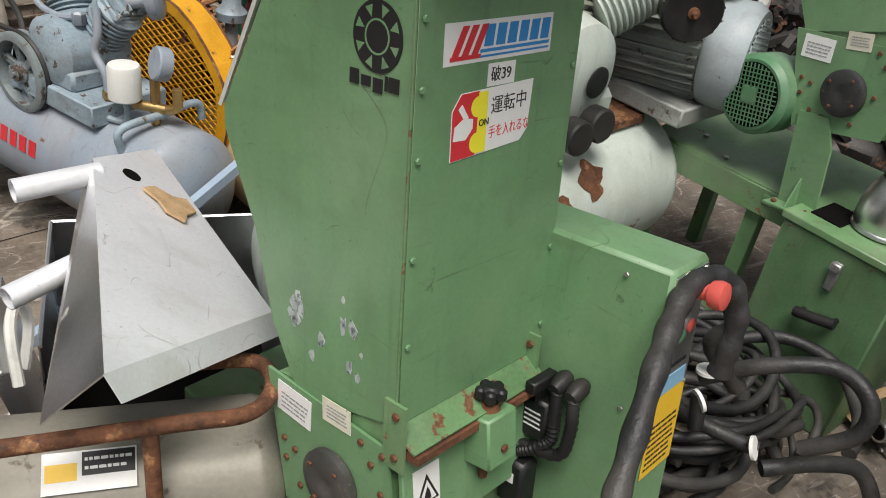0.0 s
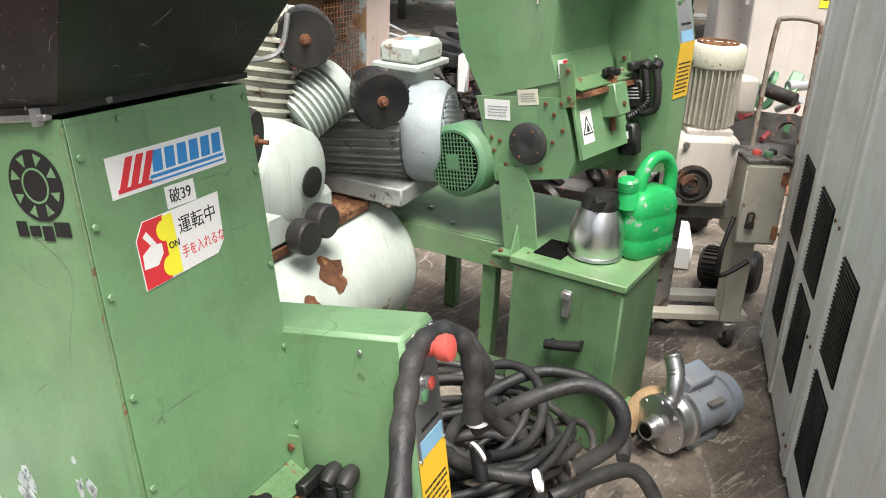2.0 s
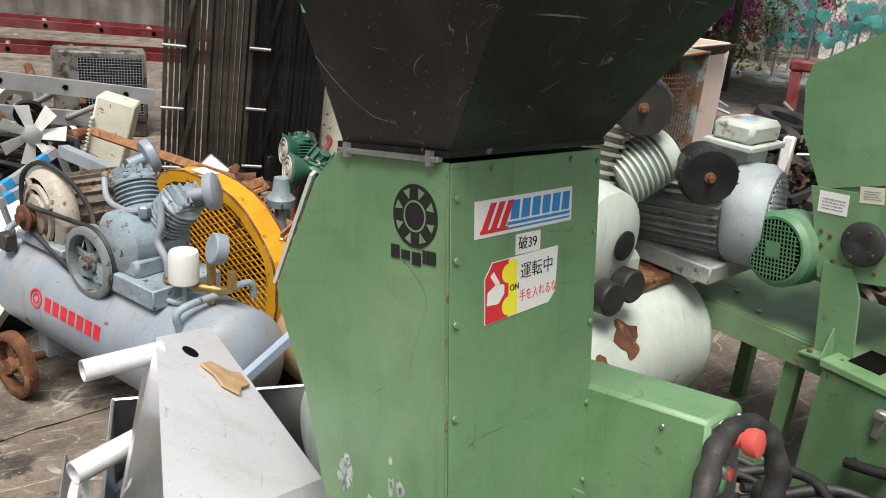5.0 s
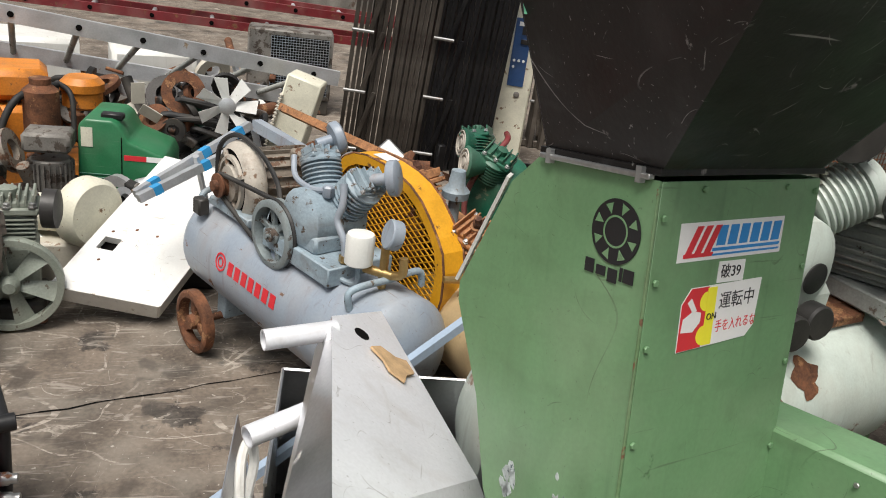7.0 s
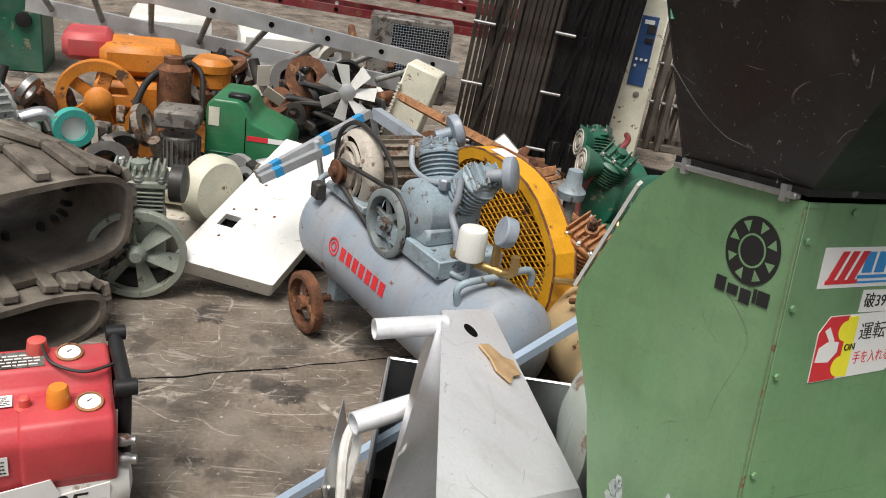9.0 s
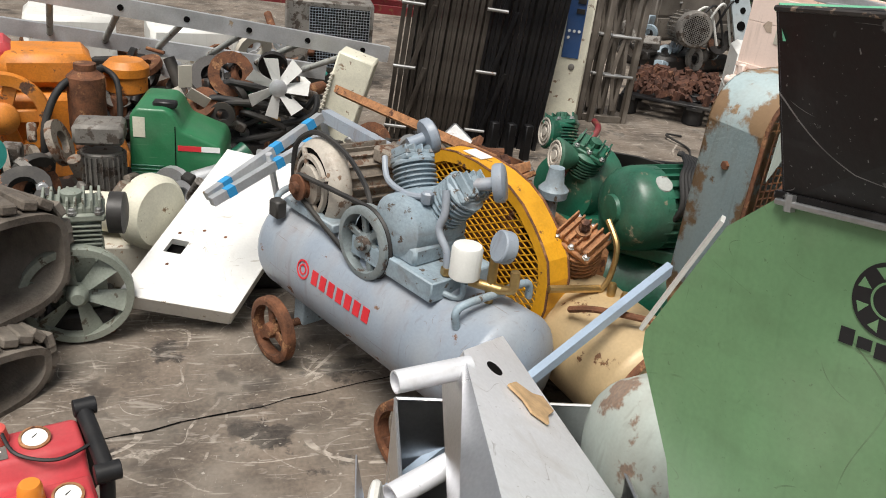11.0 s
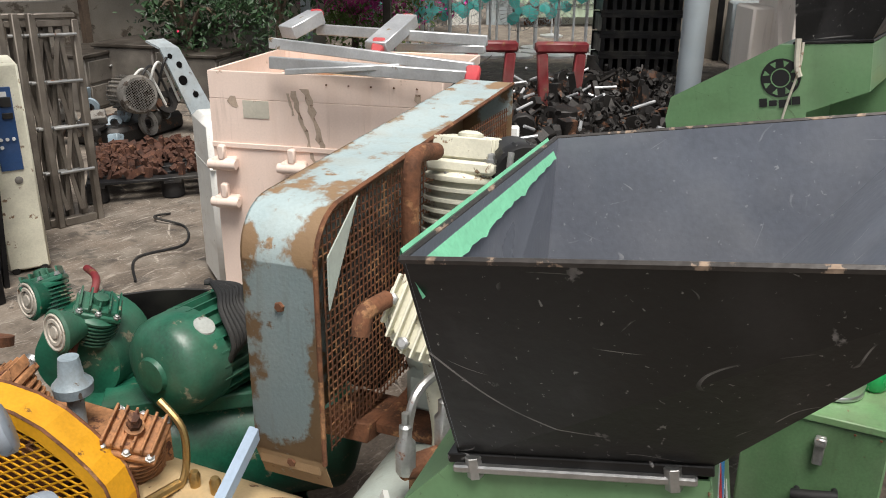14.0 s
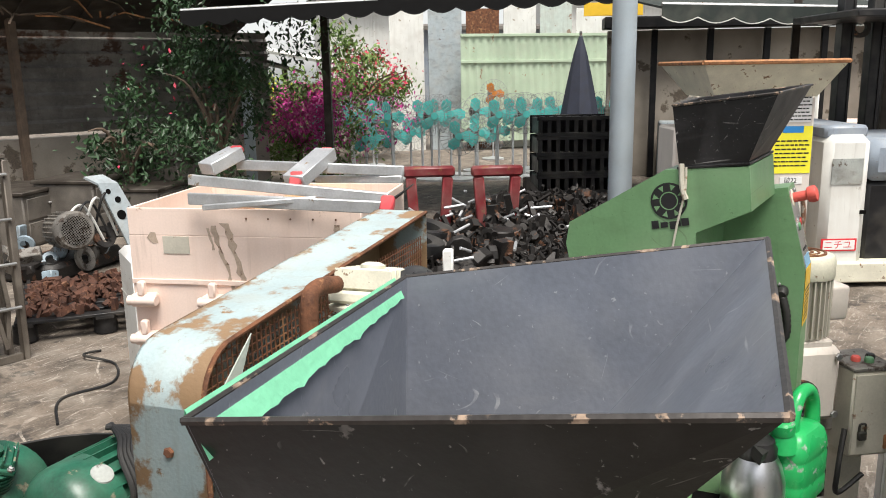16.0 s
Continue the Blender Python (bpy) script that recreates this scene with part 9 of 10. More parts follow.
# ---- far end of the yard ----
def leaves(n, centre, spread, size, seed, squash=0.8):
    """Many small folded leaves in an uneven cloud of clumps."""
    r = random.Random(seed)
    s = Shape()
    clumps = [(Vector((r.gauss(0, spread[0]), r.gauss(0, spread[1]), r.gauss(0, spread[2]))) * 0.62, r.uniform(0.25, 0.55)) for _ in range(16)]
    for i in range(n):
        c, k = r.choice(clumps)
        p = Vector(centre) + c + Vector((r.gauss(0, 1), r.gauss(0, 1), r.gauss(0, squash))) * k * 0.45
        if p.z < 0.05:
            p.z = 0.05 + r.random() * 0.2
        d = size * r.uniform(0.5, 1.3)
        m = Matrix.Translation(p) @ pose(0, 0, 0, r.uniform(-70, 70), r.uniform(-70, 70), r.uniform(0, 360))
        s.add([(-d, 0, 0), (0, -0.42 * d, 0.12 * d), (d, 0, 0), (0, 0.42 * d, 0.12 * d)], [(0, 1, 2), (0, 2, 3)], m)
    return s


def bush(name, m, trunk_h, centre, spread, n, size, seed, blooms, label, leaf_mat=leaf):
    th = thing(name, m, label, "tree", "plants")
    r = random.Random(seed)
    tr = Shape().tube(curve([(0, 0, 0), (0.03, 0.02, trunk_h * 0.5), (-0.02, 0.0, trunk_h)]), [0.07 - 0.035 * i / 12 for i in range(13)], 8)
    trunk = part("trunk", tr, bark, th)
    for i in range(7):
        a = r.uniform(0, 6.28)
        e = Vector(centre) + Vector((spread[0] * math.cos(a), spread[1] * math.sin(a), r.uniform(-0.3, 0.6) * spread[2]))
        c = curve([(0, 0, trunk_h * 0.7), Vector((0, 0, trunk_h)).lerp(e, 0.5) + Vector((0, 0, 0.1)), e], 4)
        part("limb", Shape().tube(c, [0.03 - 0.0028 * k for k in range(len(c))], 6), bark, trunk)
    tagged(part("crown", leaves(n, centre, spread, size, seed, 0.8), leaf_mat, th, "", 0), kind="stuff")
    for k, (bm2, bn3, bc, bs) in enumerate(blooms):
        tagged(part("blossom", leaves(bn3, bc, bs, size * 0.8, seed + 50 + k), bm2, th, "", 0), kind="stuff")
    return th


bush("tree", at(6.45, 8.2, 0, 0), 1.2, (0, 0, 1.55), (0.58, 0.58, 0.85), 5200, 0.042, 3, [(red_flower, 22, (-0.5, 0.2, 1.5), (0.5, 0.4, 0.5))], "dark leafy shrub with a few red flowers by the wall")
bush("tree", at(5.6, 8.8, 0, 0), 0.9, (0, 0, 0.9), (0.45, 0.4, 0.45), 1300, 0.045, 33, [], "dark leafy shrub in the corner")
bush("bougainvillea", at(9.3, 9.75, 0, 0), 0.8, (0, 0, 0.8), (0.8, 0.8, 0.6), 2200, 0.05, 4, [(magenta, 3600, (0.0, -0.3, 0.95), (0.7, 0.7, 0.45))], "bougainvillea with magenta bracts", leaf_light)
bush("flower_bush", at(12.2, 11.2, 0, 0), 1.0, (0, 0, 1.35), (1.2, 1.2, 0.7), 3600, 0.06, 5, [(red_flower, 700, (0.2, -0.2, 1.75), (0.9, 0.7, 0.4)), (leaf_light, 1500, (0, 0, 1.3), (1.1, 1.1, 0.6))], "light green bush with red flowers", leaf_light)
bush("flower_bush", at(9.3, 10.6, 0, 0), 0.9, (0, 0, 1.3), (0.5, 0.6, 0.5), 1500, 0.05, 6, [(bright_yellow, 260, (0, 0, 1.5), (0.4, 0.5, 0.3))], "bush with small yellow blossoms", leaf_light)
bush("tree", at(7.7, 10.2, 0, 0), 1.3, (0, 0, 1.8), (0.5, 0.5, 0.7), 1700, 0.05, 8, [(magenta, 120, (0.3, 0, 1.2), (0.4, 0.4, 0.4))], "thin shrub between the posts")


def corrugated(a, b, z0, z1, material, pitch, depth, name, label, horizontal=False, mid=True):
    """A corrugated sheet wall from a to b."""
    a, b = Vector((*a, 0)), Vector((*b, 0))
    d = (b - a)
    l = d.length
    m = frame_of((a.x, a.y, 0), d, (0, 0, 1))
    s = Shape()
    span = (z1 - z0) if horizontal else l
    n = int(span / pitch * 4)
    ring = []
    for i in range(n + 1):
        u = span * i / n
        w = depth * ((i % 4) / 1.5 - 1.0) if horizontal else depth * math.sin(2 * math.pi * i / 4 + 0.7)
        ring.append((u, w))
    vs, fs = [], []
    for u, w in ring:
        if horizontal:
            vs += [(0, z0 + u, w), (l, z0 + u, w), (0, z0 + u, w - 0.01), (l, z0 + u, w - 0.01)]
        else:
            vs += [(u, z0, w), (u, z1, w), (u, z0, w - 0.01), (u, z1, w - 0.01)]
    for i in range(n):
        o = 4 * i
        fs += [(o, o + 1, o + 5, o + 4), (o + 2, o + 6, o + 7, o + 3)]
    s.add(vs, fs, m)
    return lone(name, s, material, Matrix(), label, "wall", kind="structure", smooth=60)


corrugated((2.0, 11.3), (8.6, 9.6), 1.05, 2.3, wall_metal, 0.165, 0.028, "wall_side", "dark weathered corrugated steel wall", True)
pw = Shape().box((3.4, 0.08, 0.5), (6.8, 0.16, 1.0), frame_of((2.0, 11.35, 0), (6.6, -1.7, 0), (1.7, 6.6, 0)), 0.01)
lone("wall_base", pw, wall_plaster, Matrix(), "stained plaster wall base", "wall", kind="structure")
corrugated((14.97, 10.45), (18.4, 7.3), 0.2, 2.45, fence_green, 0.17, 0.02, "fence", "pale green corrugated steel fence")
fr_ = Shape()
for z in (0.5, 1.9, 2.45):
    fr_.box((6.06, z, 0.03), (4.6, 0.06, 0.04), frame_of((12.2, 13.0, 0), (7.3, -6.7, 0), (0, 0, 1)), 0.004)
lone("fence_rail", fr_, fence_green, Matrix(), "pale green fence rails", "rail", kind="structure")
lone("wall_plaster", Shape().box((3.5, 0.1, 0.75), (7.0, 0.2, 1.5), frame_of((8.4, 13.3, 0), (1.0, -0.13, 0), (0.13, 1.0, 0)), 0.02), wall_plaster, Matrix(), "stained ochre garden wall", "wall", kind="structure")
roof = thing("shed_roof", Matrix(), "rusty corrugated shed roof with torn edges", "roof")
part("roof_sheet", Shape().sheet((8.0, 11.0, 2.35), (14.8, 12.6, 1.75), (14.6, 14.2, 2.1), (8.0, 13.4, 2.75), 0.05), offwhite, roof, "", 0)
part("roof_sheet", Shape().sheet((8.8, 11.2, 2.12), (12.2, 12.3, 1.75), (12.0, 13.6, 2.1), (8.8, 12.8, 2.5), 0.05), wall_metal, roof, "", 0)
for x, y in ((8.2, 12.6), (12.0, 12.7), (14.4, 13.0)):
    part("roof_post", Shape().box((x, y, 1.0), (0.08, 0.08, 2.0), None, 0.005), bark, roof)
for x0, x1, h, mt in ((14.5, 17.2, 3.6, offwhite), (17.4, 22.0, 3.0, bluegrey), (22.5, 28.0, 4.2, offwhite)):
    hs_ = thing("shed", at((x0 + x1) / 2 + 3, 16.5 - 0.45 * (x0 - 14), 0, -42), "pale sheet-metal shed beyond the fence", "shed", "sheds")
    part("wall", Shape().box((0, 0, h / 2), (x1 - x0, 3, h), None, 0.01), mt, hs_)
    part("roof", Shape().box((0, 0, h + 0.06), (x1 - x0 + 0.4, 3.3, 0.12), pose(0, 0, 0, 4, 0, 0), 0.01), wall_metal, hs_)
    for k in range(int((x1 - x0) / 0.9)):
        part("wall_rib", Shape().box((-(x1 - x0) / 2 + 0.45 + 0.9 * k, -1.51, h / 2), (0.05, 0.03, h), None, 0.004), mt, hs_)
for x, y, h, mt, rr_ in ((7.64, 9.02, 1.95, galv, 0.06), (8.31, 8.19, 2.55, brown_steel, 0.05)):
    lone("post", Shape().box((0, 0, h / 2), (2 * rr_, 2 * rr_, h), None, 0.006), mt, at(x, y, 0, 30), "square steel post in the yard", "post")
lone("steel_pole", Shape().cyl((0, 0, 0), (0, 0, 4.2), 0.105, 28), galv, at(6.85, 3.40, 0), "thick pale blue-grey steel pole", "pole")


# pedestal fans in a crowd
def pedestal_fan(m, h, blades):
    th = thing("pedestal_fan", m, "pedestal fan with aqua blades in a wire cage" if blades is aqua else "pedestal fan with orange blades in a wire cage", "fan", "pedestal fans")
    part("stand", Shape().cyl((0, 0, 0), (0, 0, h - 0.1), 0.018, 10).lathe([(0.22, 0), (0.22, 0.03), (0.03, 0.06)], seg=20), alu, th)
    part("motor", Shape().lathe([(0.05, -0.02), (0.09, 0.02), (0.09, 0.12), (0.05, 0.16)], (0, 0, h), (0, 1, 0), 16), motor_grey, th)
    for i in range(3):
        part("blade", Shape().add([(0.03, -0.06, -0.03), (0.13, -0.07, -0.095), (0.205, -0.06, -0.06), (0.215, -0.05, 0.02), (0.14, -0.04, 0.075), (0.03, -0.05, 0.045)], [(0, 1, 2, 3, 4, 5)], Matrix.Translation((0, 0, h)) @ pose(0, 0, 0, 0, i * 120, 0)), blades, th, "", 0)
    cg = Shape()
    for k in range(26):
        a = 2 * math.pi * k / 26
        c, s = math.cos(a), math.sin(a)
        cg.tube([(0.04 * c, -0.15, h + 0.04 * s), (0.2 * c, -0.14, h + 0.2 * s), (0.27 * c, -0.07, h + 0.27 * s), (0.22 * c, 0.0, h + 0.22 * s)], 0.003, 3)
    for rr2, y in ((0.27, -0.07), (0.15, -0.15), (0.05, -0.155)):
        cg.tube([(rr2 * math.cos(2 * math.pi * k / 24), y, h + rr2 * math.sin(2 * math.pi * k / 24)) for k in range(24)], 0.004, 4, None, True)
    tagged(part("cage", cg, wire_grey, th, "", 0), kind="stuff")
    part("hub", Shape().lathe([(0.05, -0.005), (0.05, 0.01)], (0, -0.155, h), (0, 1, 0), 14), blades, th)
    return th


fan_o = pedestal_fan(at(11.9, 10.4, 0, -50), 0.90, aqua)
rf = random.Random(12)
fan_low = pedestal_fan(at(10.9, 9.5, 0, -46), 0.62, aqua)
for i in range(30):
    copy_thing(fan_o if i % 3 else fan_low, at(10.35 + 0.33 * (i % 10) - 0.3 * (i // 10) + rf.uniform(-0.1, 0.1), 10.3 - 0.40 * (i % 10) - 0.4 * (i // 10) + rf.uniform(-0.1, 0.1), 0, -50 + rf.uniform(-28, 28)) @ Matrix.Scale(1.15, 4))
fo2 = pedestal_fan(at(13.9, 9.0, 0, -48), 1.28, orange)
um = thing("parasol", at(12.2, 6.35, 0), "folded navy blue parasol on a pole", "parasol")
part("canopy", Shape().lathe([(0.30, 0.85), (0.33, 0.88), (0.27, 1.2), (0.20, 1.55), (0.11, 1.95), (0.03, 2.22)], (0, 0, 0), (0, 0, 1), 9), navy, um, "", 0)
part("pole", Shape().cyl((0, 0, 0), (0, 0, 2.3), 0.022, 12), zinc, um)
crt = thing("crate_stack", at(10.7, 5.75, 0, -52), "stack of black plastic crates", "crate")
for k in range(4):
    for i in range(9):
        part("slat", Shape().box((-0.5 + i * 0.125, 0, 0.14 + 0.27 * k), (0.06, 0.6, 0.22), None, 0.006), black_plastic, crt)
    part("rim", Shape().box((0, -0.30, 0.25 + 0.27 * k), (1.1, 0.03, 0.05), None, 0.004).box((0, -0.30, 0.03 + 0.27 * k), (1.1, 0.03, 0.05), None, 0.004).box((0, 0.30, 0.14 + 0.27 * k), (1.1, 0.03, 0.26), None, 0.004), black_plastic, crt)

# awnings with scalloped valances
def awning(a, b, depth, rise, n, label, hem, cloth):
    a, b = Vector(a), Vector(b)
    m = frame_of(a, b - a, (0, 0, 1))
    l = (b - a).length
    th = thing("awning", m, label, "awning", "awnings")
    part("cloth", Shape().sheet((0, 0, 0), (l, 0, 0), (l, rise, -depth), (0, rise, -depth), 0.02), cloth, th, "", 0)
    vp = [(0, 0.02)]
    for i in range(n * 6 + 1):
        vp.append((l * i / (n * 6), -0.09 - 0.05 * abs(math.sin(math.pi * i / 6))))
    vp.append((l, 0.02))
    part("valance", Shape().prism(vp, 0.01, Matrix()), cloth, th, "", 0)
    part("valance_hem", Shape().tube([(x, y, 0.012) for x, y in vp[1:-1]], 0.006, 4), hem, th)
    part("frame_tube", Shape().cyl((0, 0.02, -0.02), (l, 0.02, -0.02), 0.025, 10), zinc, th)
    return th


awning((5.70, 7.80, 2.36), (8.339, 4.068, 2.53), 3.2, 0.25, 16, "black cloth awning with a scalloped edge", tarp, tarp)
awning((7.624, 3.360, 2.280), (9.330, 0.875, 2.180), 4.0, 0.5, 9, "dark green cloth awning with a scalloped edge", offwhite, tarp_green)
for x, y in ((9.6, 2.6), (9.9, 0.4), (8.9, 1.6)):
    lone("awning_post", Shape().box((0, 0, 1.3), (0.08, 0.08, 2.6), None, 0.005), brown_steel, at(x, y, 0, 20), "dark square awning post", "post", "awning posts")

# low roof of old sheets over the side wall, with dry sticks on it
lr = thing("lean_to_roof", Matrix(), "dark sagging lean-to roof of old sheets with dry sticks, front lengthened for shade", "roof")
rl_ = random.Random(31)
for i in range(7):
    u0, u1 = i / 7, (i + 1.15) / 7
    p0, p1 = Vector((3.2, 10.95, 0)).lerp(Vector((8.0, 9.72, 0)), u0), Vector((3.2, 10.95, 0)).lerp(Vector((8.0, 9.72, 0)), u1)
    z = 2.33 - 0.07 * i / 7 + rl_.uniform(-0.02, 0.02)
    # unseen forward reach, added to shade the wall and cabinets below
    shade_reach = Vector((-0.25, -0.97, 0)) * rl_.uniform(1.1, 1.4)
    part("roof_sheet", Shape().sheet(p0 + Vector((0, 0, z)), p1 + Vector((0, 0, z)), p1 + shade_reach + Vector((0, 0, z + 0.44)), p0 + shade_reach + Vector((0, 0, z + 0.40)), 0.015), brown_steel, lr, "", 0)
for i in range(26):
    u = rl_.random()
    p = Vector((3.6, 10.2, 2.42)).lerp(Vector((7.6, 9.1, 2.40)), u)
    d = Vector((rl_.uniform(-0.7, 0.7), rl_.uniform(-0.4, 0.1), rl_.uniform(-0.14, 0.2)))
    part("dry_stick", Shape().tube([p, p + d * 0.5 + Vector((0, 0, 0.06)), p + d], 0.012, 5), bark if i % 3 else copper_rust, lr)
part("roof_post", Shape().box((5.2, 10.2, 1.2), (0.09, 0.09, 2.4), None, 0.005), bark, lr)

# dark open shed, sign and white sheets beyond the awnings
ds = thing("open_shed", frame_of((12.8, 5.5, 0), (2.4, -4.3, 0), (4.3, 2.4, 0)), "dark open-fronted shed full of machines", "shed")
part("back_wall", Shape().box((2.6, 0.1, 1.15), (6.4, 0.1, 2.3), None, 0.01), wall_plaster, ds)
part("roof_beam", Shape().box((2.6, -0.2, 2.4), (6.6, 0.5, 0.18), None, 0.02), black_slat, ds)
for i in range(7):
    part("shed_post", Shape().box((0.1 + 0.85 * i, -0.15, 1.15), (0.09, 0.09, 2.3), None, 0.006), black_slat, ds)
    part("stored_case", Shape().box((0.5 + 0.85 * i, -0.35, 0.45 + 0.12 * (i % 3)), (0.6, 0.5, 0.9 + 0.24 * (i % 3)), None, 0.03), (bluegrey_pale, black_plastic, offwhite, pinkbeige)[i % 4], ds)
part("yellow_sign", Shape().box((-0.55, -0.2, 2.62), (0.9, 0.04, 0.2), None, 0.003), yellow_sign, ds, "yellow sign board", 0)
for i in range(6):
    lone("steel_sheet", Shape().box((0, 0, 1.65 - 0.065 * (i % 3)), (0.75, 0.03, 3.3 - 0.13 * (i % 3)), None, 0.004), (offwhite, bluegrey_pale, rust, offwhite, pale_green, offwhite)[i], at(14.6 + 0.62 * i, 11.6 - 0.58 * i, 0, -42), "tall pale sheet-metal panel standing behind the fence", "panel", "steel sheets")
# white feeding machine and grey truck
wm = thing("feed_machine", at(6.85, 2.30, 0, -55), "tall off-white feed machine with a flared hopper", "machine")
part("body", Shape().box((-0.035, 0, 0.75), (0.77, 0.7, 1.5), None, 0.015), cream_pale, wm)
hw4 = [(-0.42, -0.36, 1.5), (0.35, -0.36, 1.5), (0.35, 0.36, 1.5), (-0.42, 0.36, 1.5)]
ht4 = [(-0.58, -0.56, 1.76), (0.48, -0.56, 1.76), (0.48, 0.66, 1.76), (-0.58, 0.66, 1.76)]
for i in range(4):
    k = (i + 1) % 4
    part("hopper_sheet", Shape().sheet(hw4[i], hw4[k], ht4[k], ht4[i], 0.012), cream, wm, "stained cream hopper sheet", 0)
    part("hopper_rim", Shape().tube([ht4[i], ht4[k]], 0.018, 6), copper_rust, wm, "rusty rim")
part("yellow_notice", Shape().box((0.19, -0.353, 1.10), (0.30, 0.004, 0.36), None, 0), bright_yellow, wm, "yellow notice", 0)
part("blue_notice", Shape().box((0.19, -0.355, 1.255), (0.16, 0.004, 0.05), None, 0), blue_ink, wm, "", 0)
part("white_notice", Shape().box((0.21, -0.354, 1.46), (0.22, 0.004, 0.3), None, 0), paper, wm, "", 0)
writing(wm, Matrix(((1, 0, 0, 0.06), (0, 0, -1, -0.3561), (0, 1, 0, 0.97), (0, 0, 0, 1))), 0.26, 0.22, 7, black_ink, 61)
writing(wm, Matrix(((1, 0, 0, 0.12), (0, 0, -1, -0.357), (0, 1, 0, 1.32), (0, 0, 0, 1))), 0.2, 0.22, 8, black_ink, 62)
nb_ = part("number_sticker", Shape().box((0.2, -0.354, 0.865), (0.17, 0.004, 0.055), None, 0), paper, wm, "small white sticker with black marks", 0)
text("sticker_mark", "破22", 0.05, black_ink, nb_, Matrix(((1, 0, 0, 0.145), (0, 0, -1, -0.3565), (0, 1, 0, 0.848), (0, 0, 0, 1))))
part("side_duct", Shape().sheet((-0.42, -0.2, 0.9), (-0.42, 0.45, 0.9), (-0.42, 0.45, 1.45), (-0.42, 0.1, 1.5), 0.03).box((-0.5, 0.3, 0.8), (0.2, 0.5, 0.9), pose(0, 0, 0, 0, 0, 0), 0.02), cream_pale, wm)
tr_ = thing("electric_truck", at(7.46, 1.77, 0, -55), "white and grey electric lift truck with black masts", "truck")
part("body", Shape().box((-0.12, 0, 0.66), (0.36, 1.0, 1.08), None, 0.06), offwhite, tr_)
part("seat_deck", Shape().box((0.42, 0.05, 0.48), (0.70, 0.9, 0.72), None, 0.05), black_plastic, tr_, "dark battery cover")
part("hood", Shape().box((0.42, 0, 1.0), (0.74, 0.94, 0.34), None, 0.08).box((-0.12, 0.02, 1.22), (0.34, 0.9, 0.1), None, 0.04), bluegrey, tr_, "grey hood")
for x in (0.35, 0.62, 1.0):
    ms_ = part("mast", Shape().box((x, 0.75, 1.25), (0.09, 0.14, 2.5), None, 0.01).box((x + 0.05, 0.68, 1.25), (0.02, 0.02, 2.5), None, 0.002), black_plastic, tr_, "black lift mast")
    part("chain_wheel", Shape().lathe([(0.05, -0.02), (0.09, -0.02), (0.09, 0.02), (0.05, 0.02), (0.05, -0.02)], (x + 0.12, 0.7, 2.05), (0, 1, 0), 20, caps=False), iron, ms_)
part("overhead_guard", Shape().box((0.6, 0.3, 2.12), (1.3, 1.2, 0.06), None, 0.01), black_plastic, tr_)
pl_ = part("red_plate", Shape().box((-0.15, -0.505, 0.34), (0.28, 0.006, 0.1), None, 0), red_ink, tr_, "red-framed name plate", 0)
part("plate_field", Shape().box((-0.15, -0.509, 0.34), (0.25, 0.004, 0.075), None, 0), paper, pl_, "", 0)
text("plate_letters", "ニチユ", 0.075, red_ink, pl_, Matrix(((1, 0, 0, -0.27), (0, 0, -1, -0.5115), (0, 1, 0, 0.315), (0, 0, 0, 1))))
part("base_plate", Shape().box((0.24, 0, 0.12), (1.06, 1.1, 0.16), None, 0.01), cream, tr_, "rust-chipped cream base plate")
part("grey_panel", Shape().box((-0.13, -0.505, 0.92), (0.24, 0.006, 0.2), None, 0), motor_light, tr_, "", 0)
part("side_slot", Shape().box((0.02, -0.503, 0.6), (0.05, 0.008, 0.03), None, 0.003), shade_joint_black, tr_, "", 0)
for x in (-0.12, 0.5):
    part("wheel", Shape().cyl((x, -0.52, 0.09), (x, -0.44, 0.09), 0.09, 20), rubber, tr_)
    part("wheel", Shape().cyl((x, 0.44, 0.09), (x, 0.52, 0.09), 0.09, 20), rubber, tr_)

# hand trolley, white drum and clutter at the end of the passage
ht2 = thing("hand_trolley", at(5.05, 1.62, 0, -69), "rusty tube hand trolley", "trolley")
part("tube_frame", Shape().tube(curve([(-0.13, 0, 0.02), (-0.13, 0.05, 0.52), (-0.12, 0.1, 0.92), (-0.08, 0.11, 0.98), (0.08, 0.11, 0.98), (0.12, 0.1, 0.92), (0.13, 0.05, 0.52), (0.13, 0, 0.02)], 6), 0.015, 10), grime_brown, ht2)
part("toe_plate", Shape().box((0, -0.08, 0.01), (0.34, 0.2, 0.015), None, 0.003), rust, ht2)
for i, (x, y, l_, mt) in enumerate(((4.1, 1.75, 0.5, (green_motor, offwhite, iron, red_worn)), (5.6, 1.95, 0.9, (red_worn, alu, iron, green_motor)), (3.85, 2.3, 0.6, (iron, offwhite, scrap_mix)))):
    junk("machine_parts", at(x, y, 0, 20), (l_ * 1.4, l_, 0.55), 34, mt, "heap of mixed machine parts and pipes", "scrap", 70 + i)
wbx = thing("foam_box", at(3.55, 1.52, 0, 30), "white foam tray and black lid", "box")
part("tray", Shape().box((0, 0, 0.06), (0.36, 0.26, 0.12), None, 0.01), white, wbx)
mt2 = thing("electric_motor", at(3.38, 1.10, 0, 10), "small black ribbed motor on the floor", "motor")
ribbed_motor(mt2, (0, 0.12, 0.10), (0, -1, 0.1), 0.09, 0.24, iron, black_plastic, name="motor_body")
part("foot", Shape().box((0, 0.02, 0.015), (0.14, 0.16, 0.03), None, 0.004), iron, mt2)
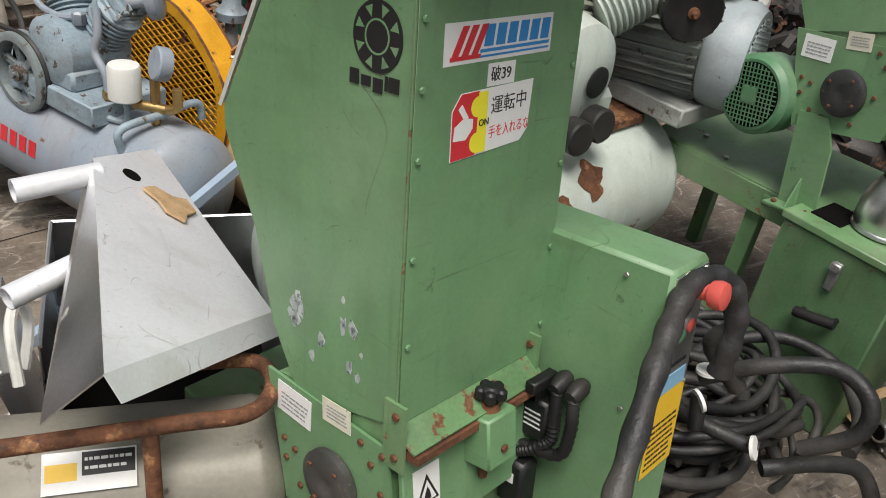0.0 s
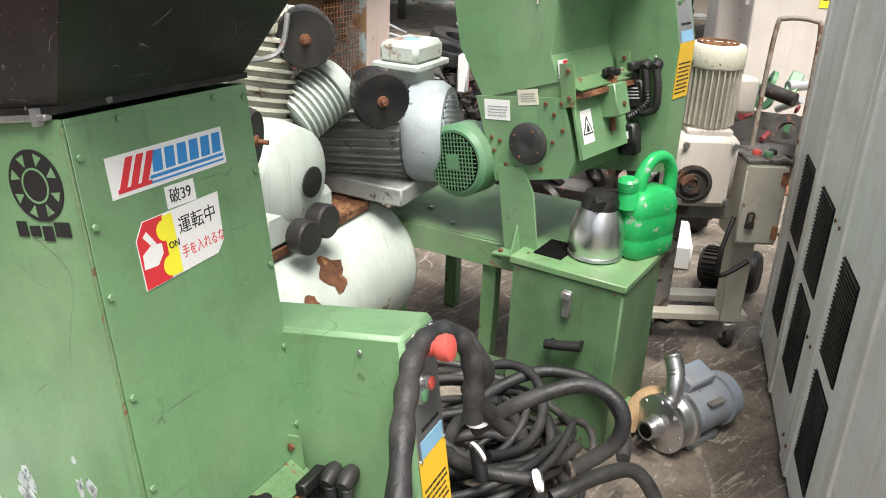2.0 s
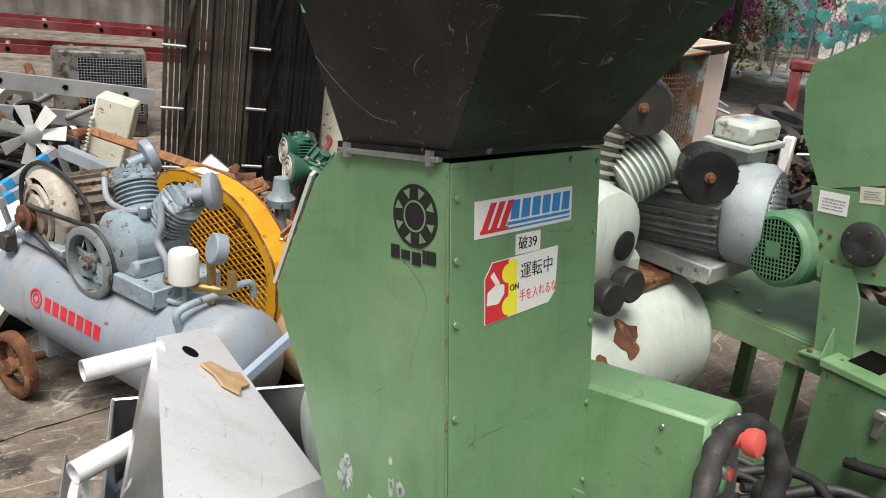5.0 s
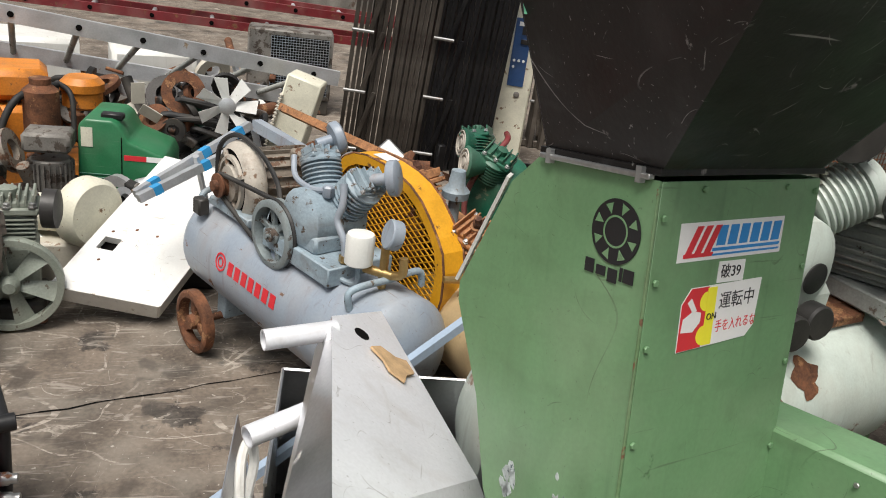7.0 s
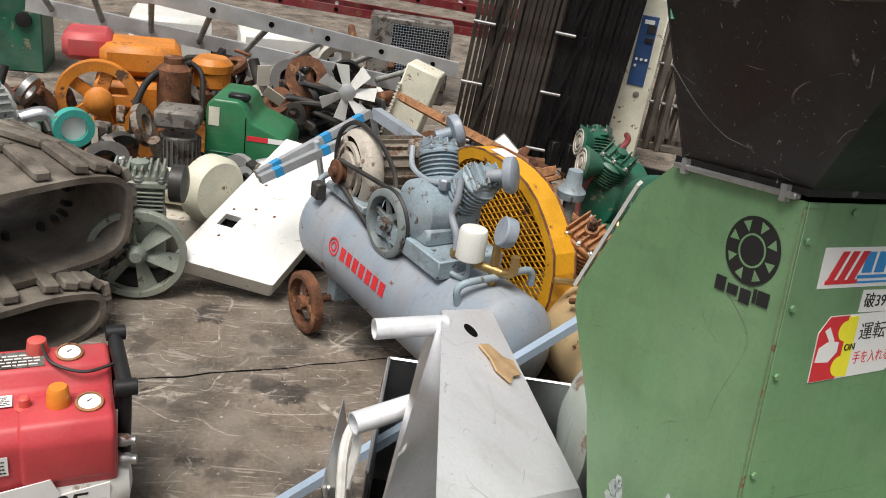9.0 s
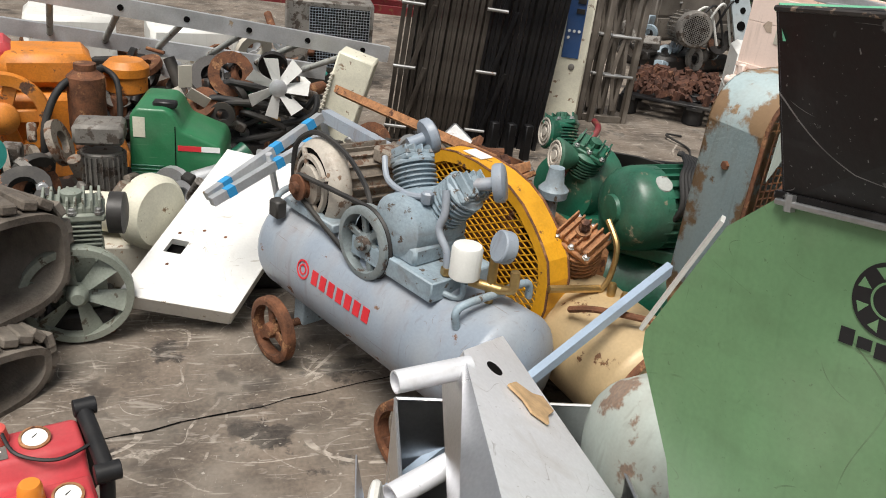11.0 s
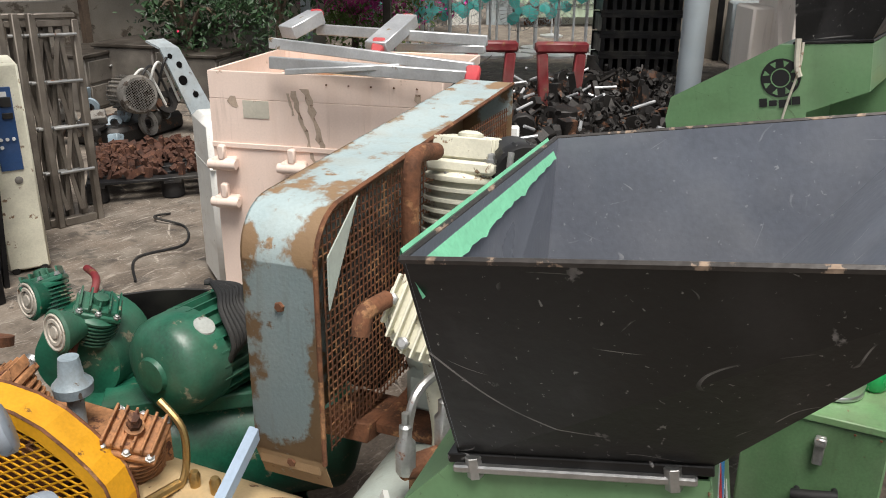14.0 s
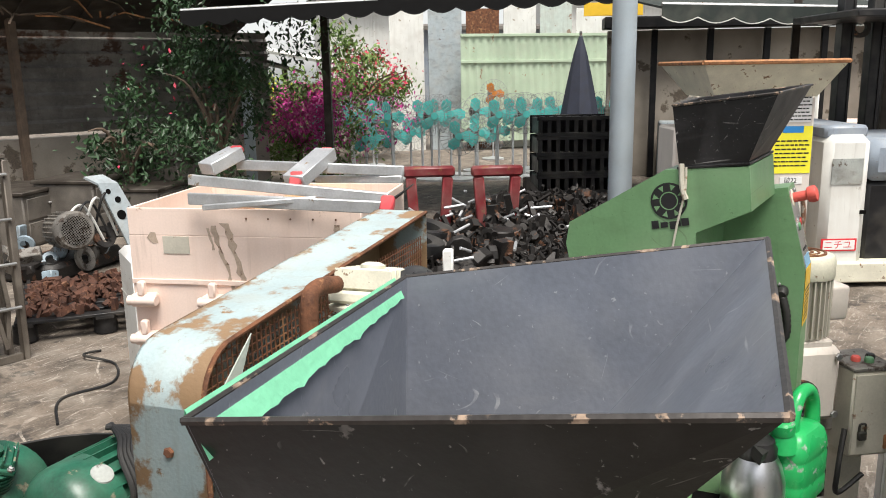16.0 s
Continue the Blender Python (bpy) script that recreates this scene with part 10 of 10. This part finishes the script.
# scrap field of gears and parts
sf_ = Shape()
rs_ = random.Random(99)
for i in range(3600):
    u, v = rs_.random(), rs_.random()
    x, y = 3.3 + 5.2 * u, 2.5 + 2.3 * v + 1.1 * u
    z = 0.03 + 0.34 * rs_.random() * (1 - abs(2 * v - 1) ** 2) + 0.08 * u
    d = rs_.uniform(0.015, 0.05) if i % 9 else rs_.uniform(0.07, 0.13)
    m = pose(x, y, z, rs_.uniform(0, 180), rs_.uniform(0, 180), rs_.uniform(0, 180))
    k = i % 4
    if k == 0:
        sf_.cyl((0, 0, -0.4 * d), (0, 0, 0.4 * d), d, 9, m)
    elif k == 1:
        sf_.box((0, 0, 0), (d * 3.5, d * 0.6, d * 0.5), m, 0)
    elif k == 2:
        sf_.box((0, 0, 0), (d * 1.6, d, d * 0.8), m, 0)
    else:
        sf_.lathe([(d * 0.55, -d * 0.2), (d, -d * 0.2), (d, d * 0.2), (d * 0.55, d * 0.2), (d * 0.55, -d * 0.2)], (0, 0, 0), (0, 0, 1), 9, m, False)
sc_ = lone("scrap_heap", sf_, scrap_mix, Matrix(), "broad heap of greasy gears, shafts and rusty castings", "scrap", kind="stuff", smooth=30)
br_ = Shape()
for i in range(46):
    d = rs_.uniform(0.04, 0.14)
    x, y = 3.6 + 4.2 * rs_.random(), 2.9 + 2.6 * rs_.random()
    br_.cyl((0, 0, -d), (0, 0, d), 0.013, 8, pose(x, y, 0.38 + 0.08 * rs_.random(), rs_.uniform(60, 120), rs_.uniform(-30, 30), rs_.uniform(0, 180)))
lone("bright_bars", br_, alu, Matrix(), "bright bars and tools on the scrap heap", "scrap", kind="stuff")
for x, y in ((6.43, 5.19), (6.79, 4.64)):
    vc = thing("red_stand", at(x, y, 0, -50), "red cast-iron machine stand", "stand", "red stands")
    part("table", Shape().box((0, 0, 0.78), (0.5, 0.12, 0.10), None, 0.02), red_worn, vc)
    for s in (-0.13, 0.13):
        part("leg", Shape().box((s, 0, 0.37), (0.10, 0.10, 0.74), pose(0, 0, 0, 0, 4 * (1 if s > 0 else -1), 0), 0.015), red_worn, vc)
for x, y, s in ((5.0, 4.3, 0.22), (5.5, 4.6, 0.26), (4.5, 4.2, 0.18)):
    lone("tyre", Shape().lathe([(s * 0.55, -0.04), (s, -0.05), (s * 1.05, 0), (s, 0.05), (s * 0.55, 0.04), (s * 0.55, -0.04)], (0, 0, 0), (0, 0, 1), 28, None, False), rubber, at(x, y, 0.42, 0, 12, 5), "black tyre lying on the scrap heap", "tyre", "tyres")
pn_ = thing("nail_gun", at(4.35, 3.55, 0.33, 30), "white and red nail gun standing on the scrap", "tool")
part("magazine", Shape().box((0, 0, 0.12), (0.09, 0.07, 0.26), pose(0, 0, 0, 0, 5, 0), 0.012), white, pn_)
part("grip", Shape().box((0.07, 0, 0.03), (0.12, 0.05, 0.07), None, 0.012), red, pn_)

# far bounds behind the camera close the yard
for a, b in (((-9, -9), (16, -9)), ((-9, 14), (-9, -9)), ((-9, 12.5), (2.2, 12.5))):
    corrugated(a, b, 0.0, 2.6, wall_metal, 0.3, 0.03, "wall_yard", "weathered corrugated yard wall")
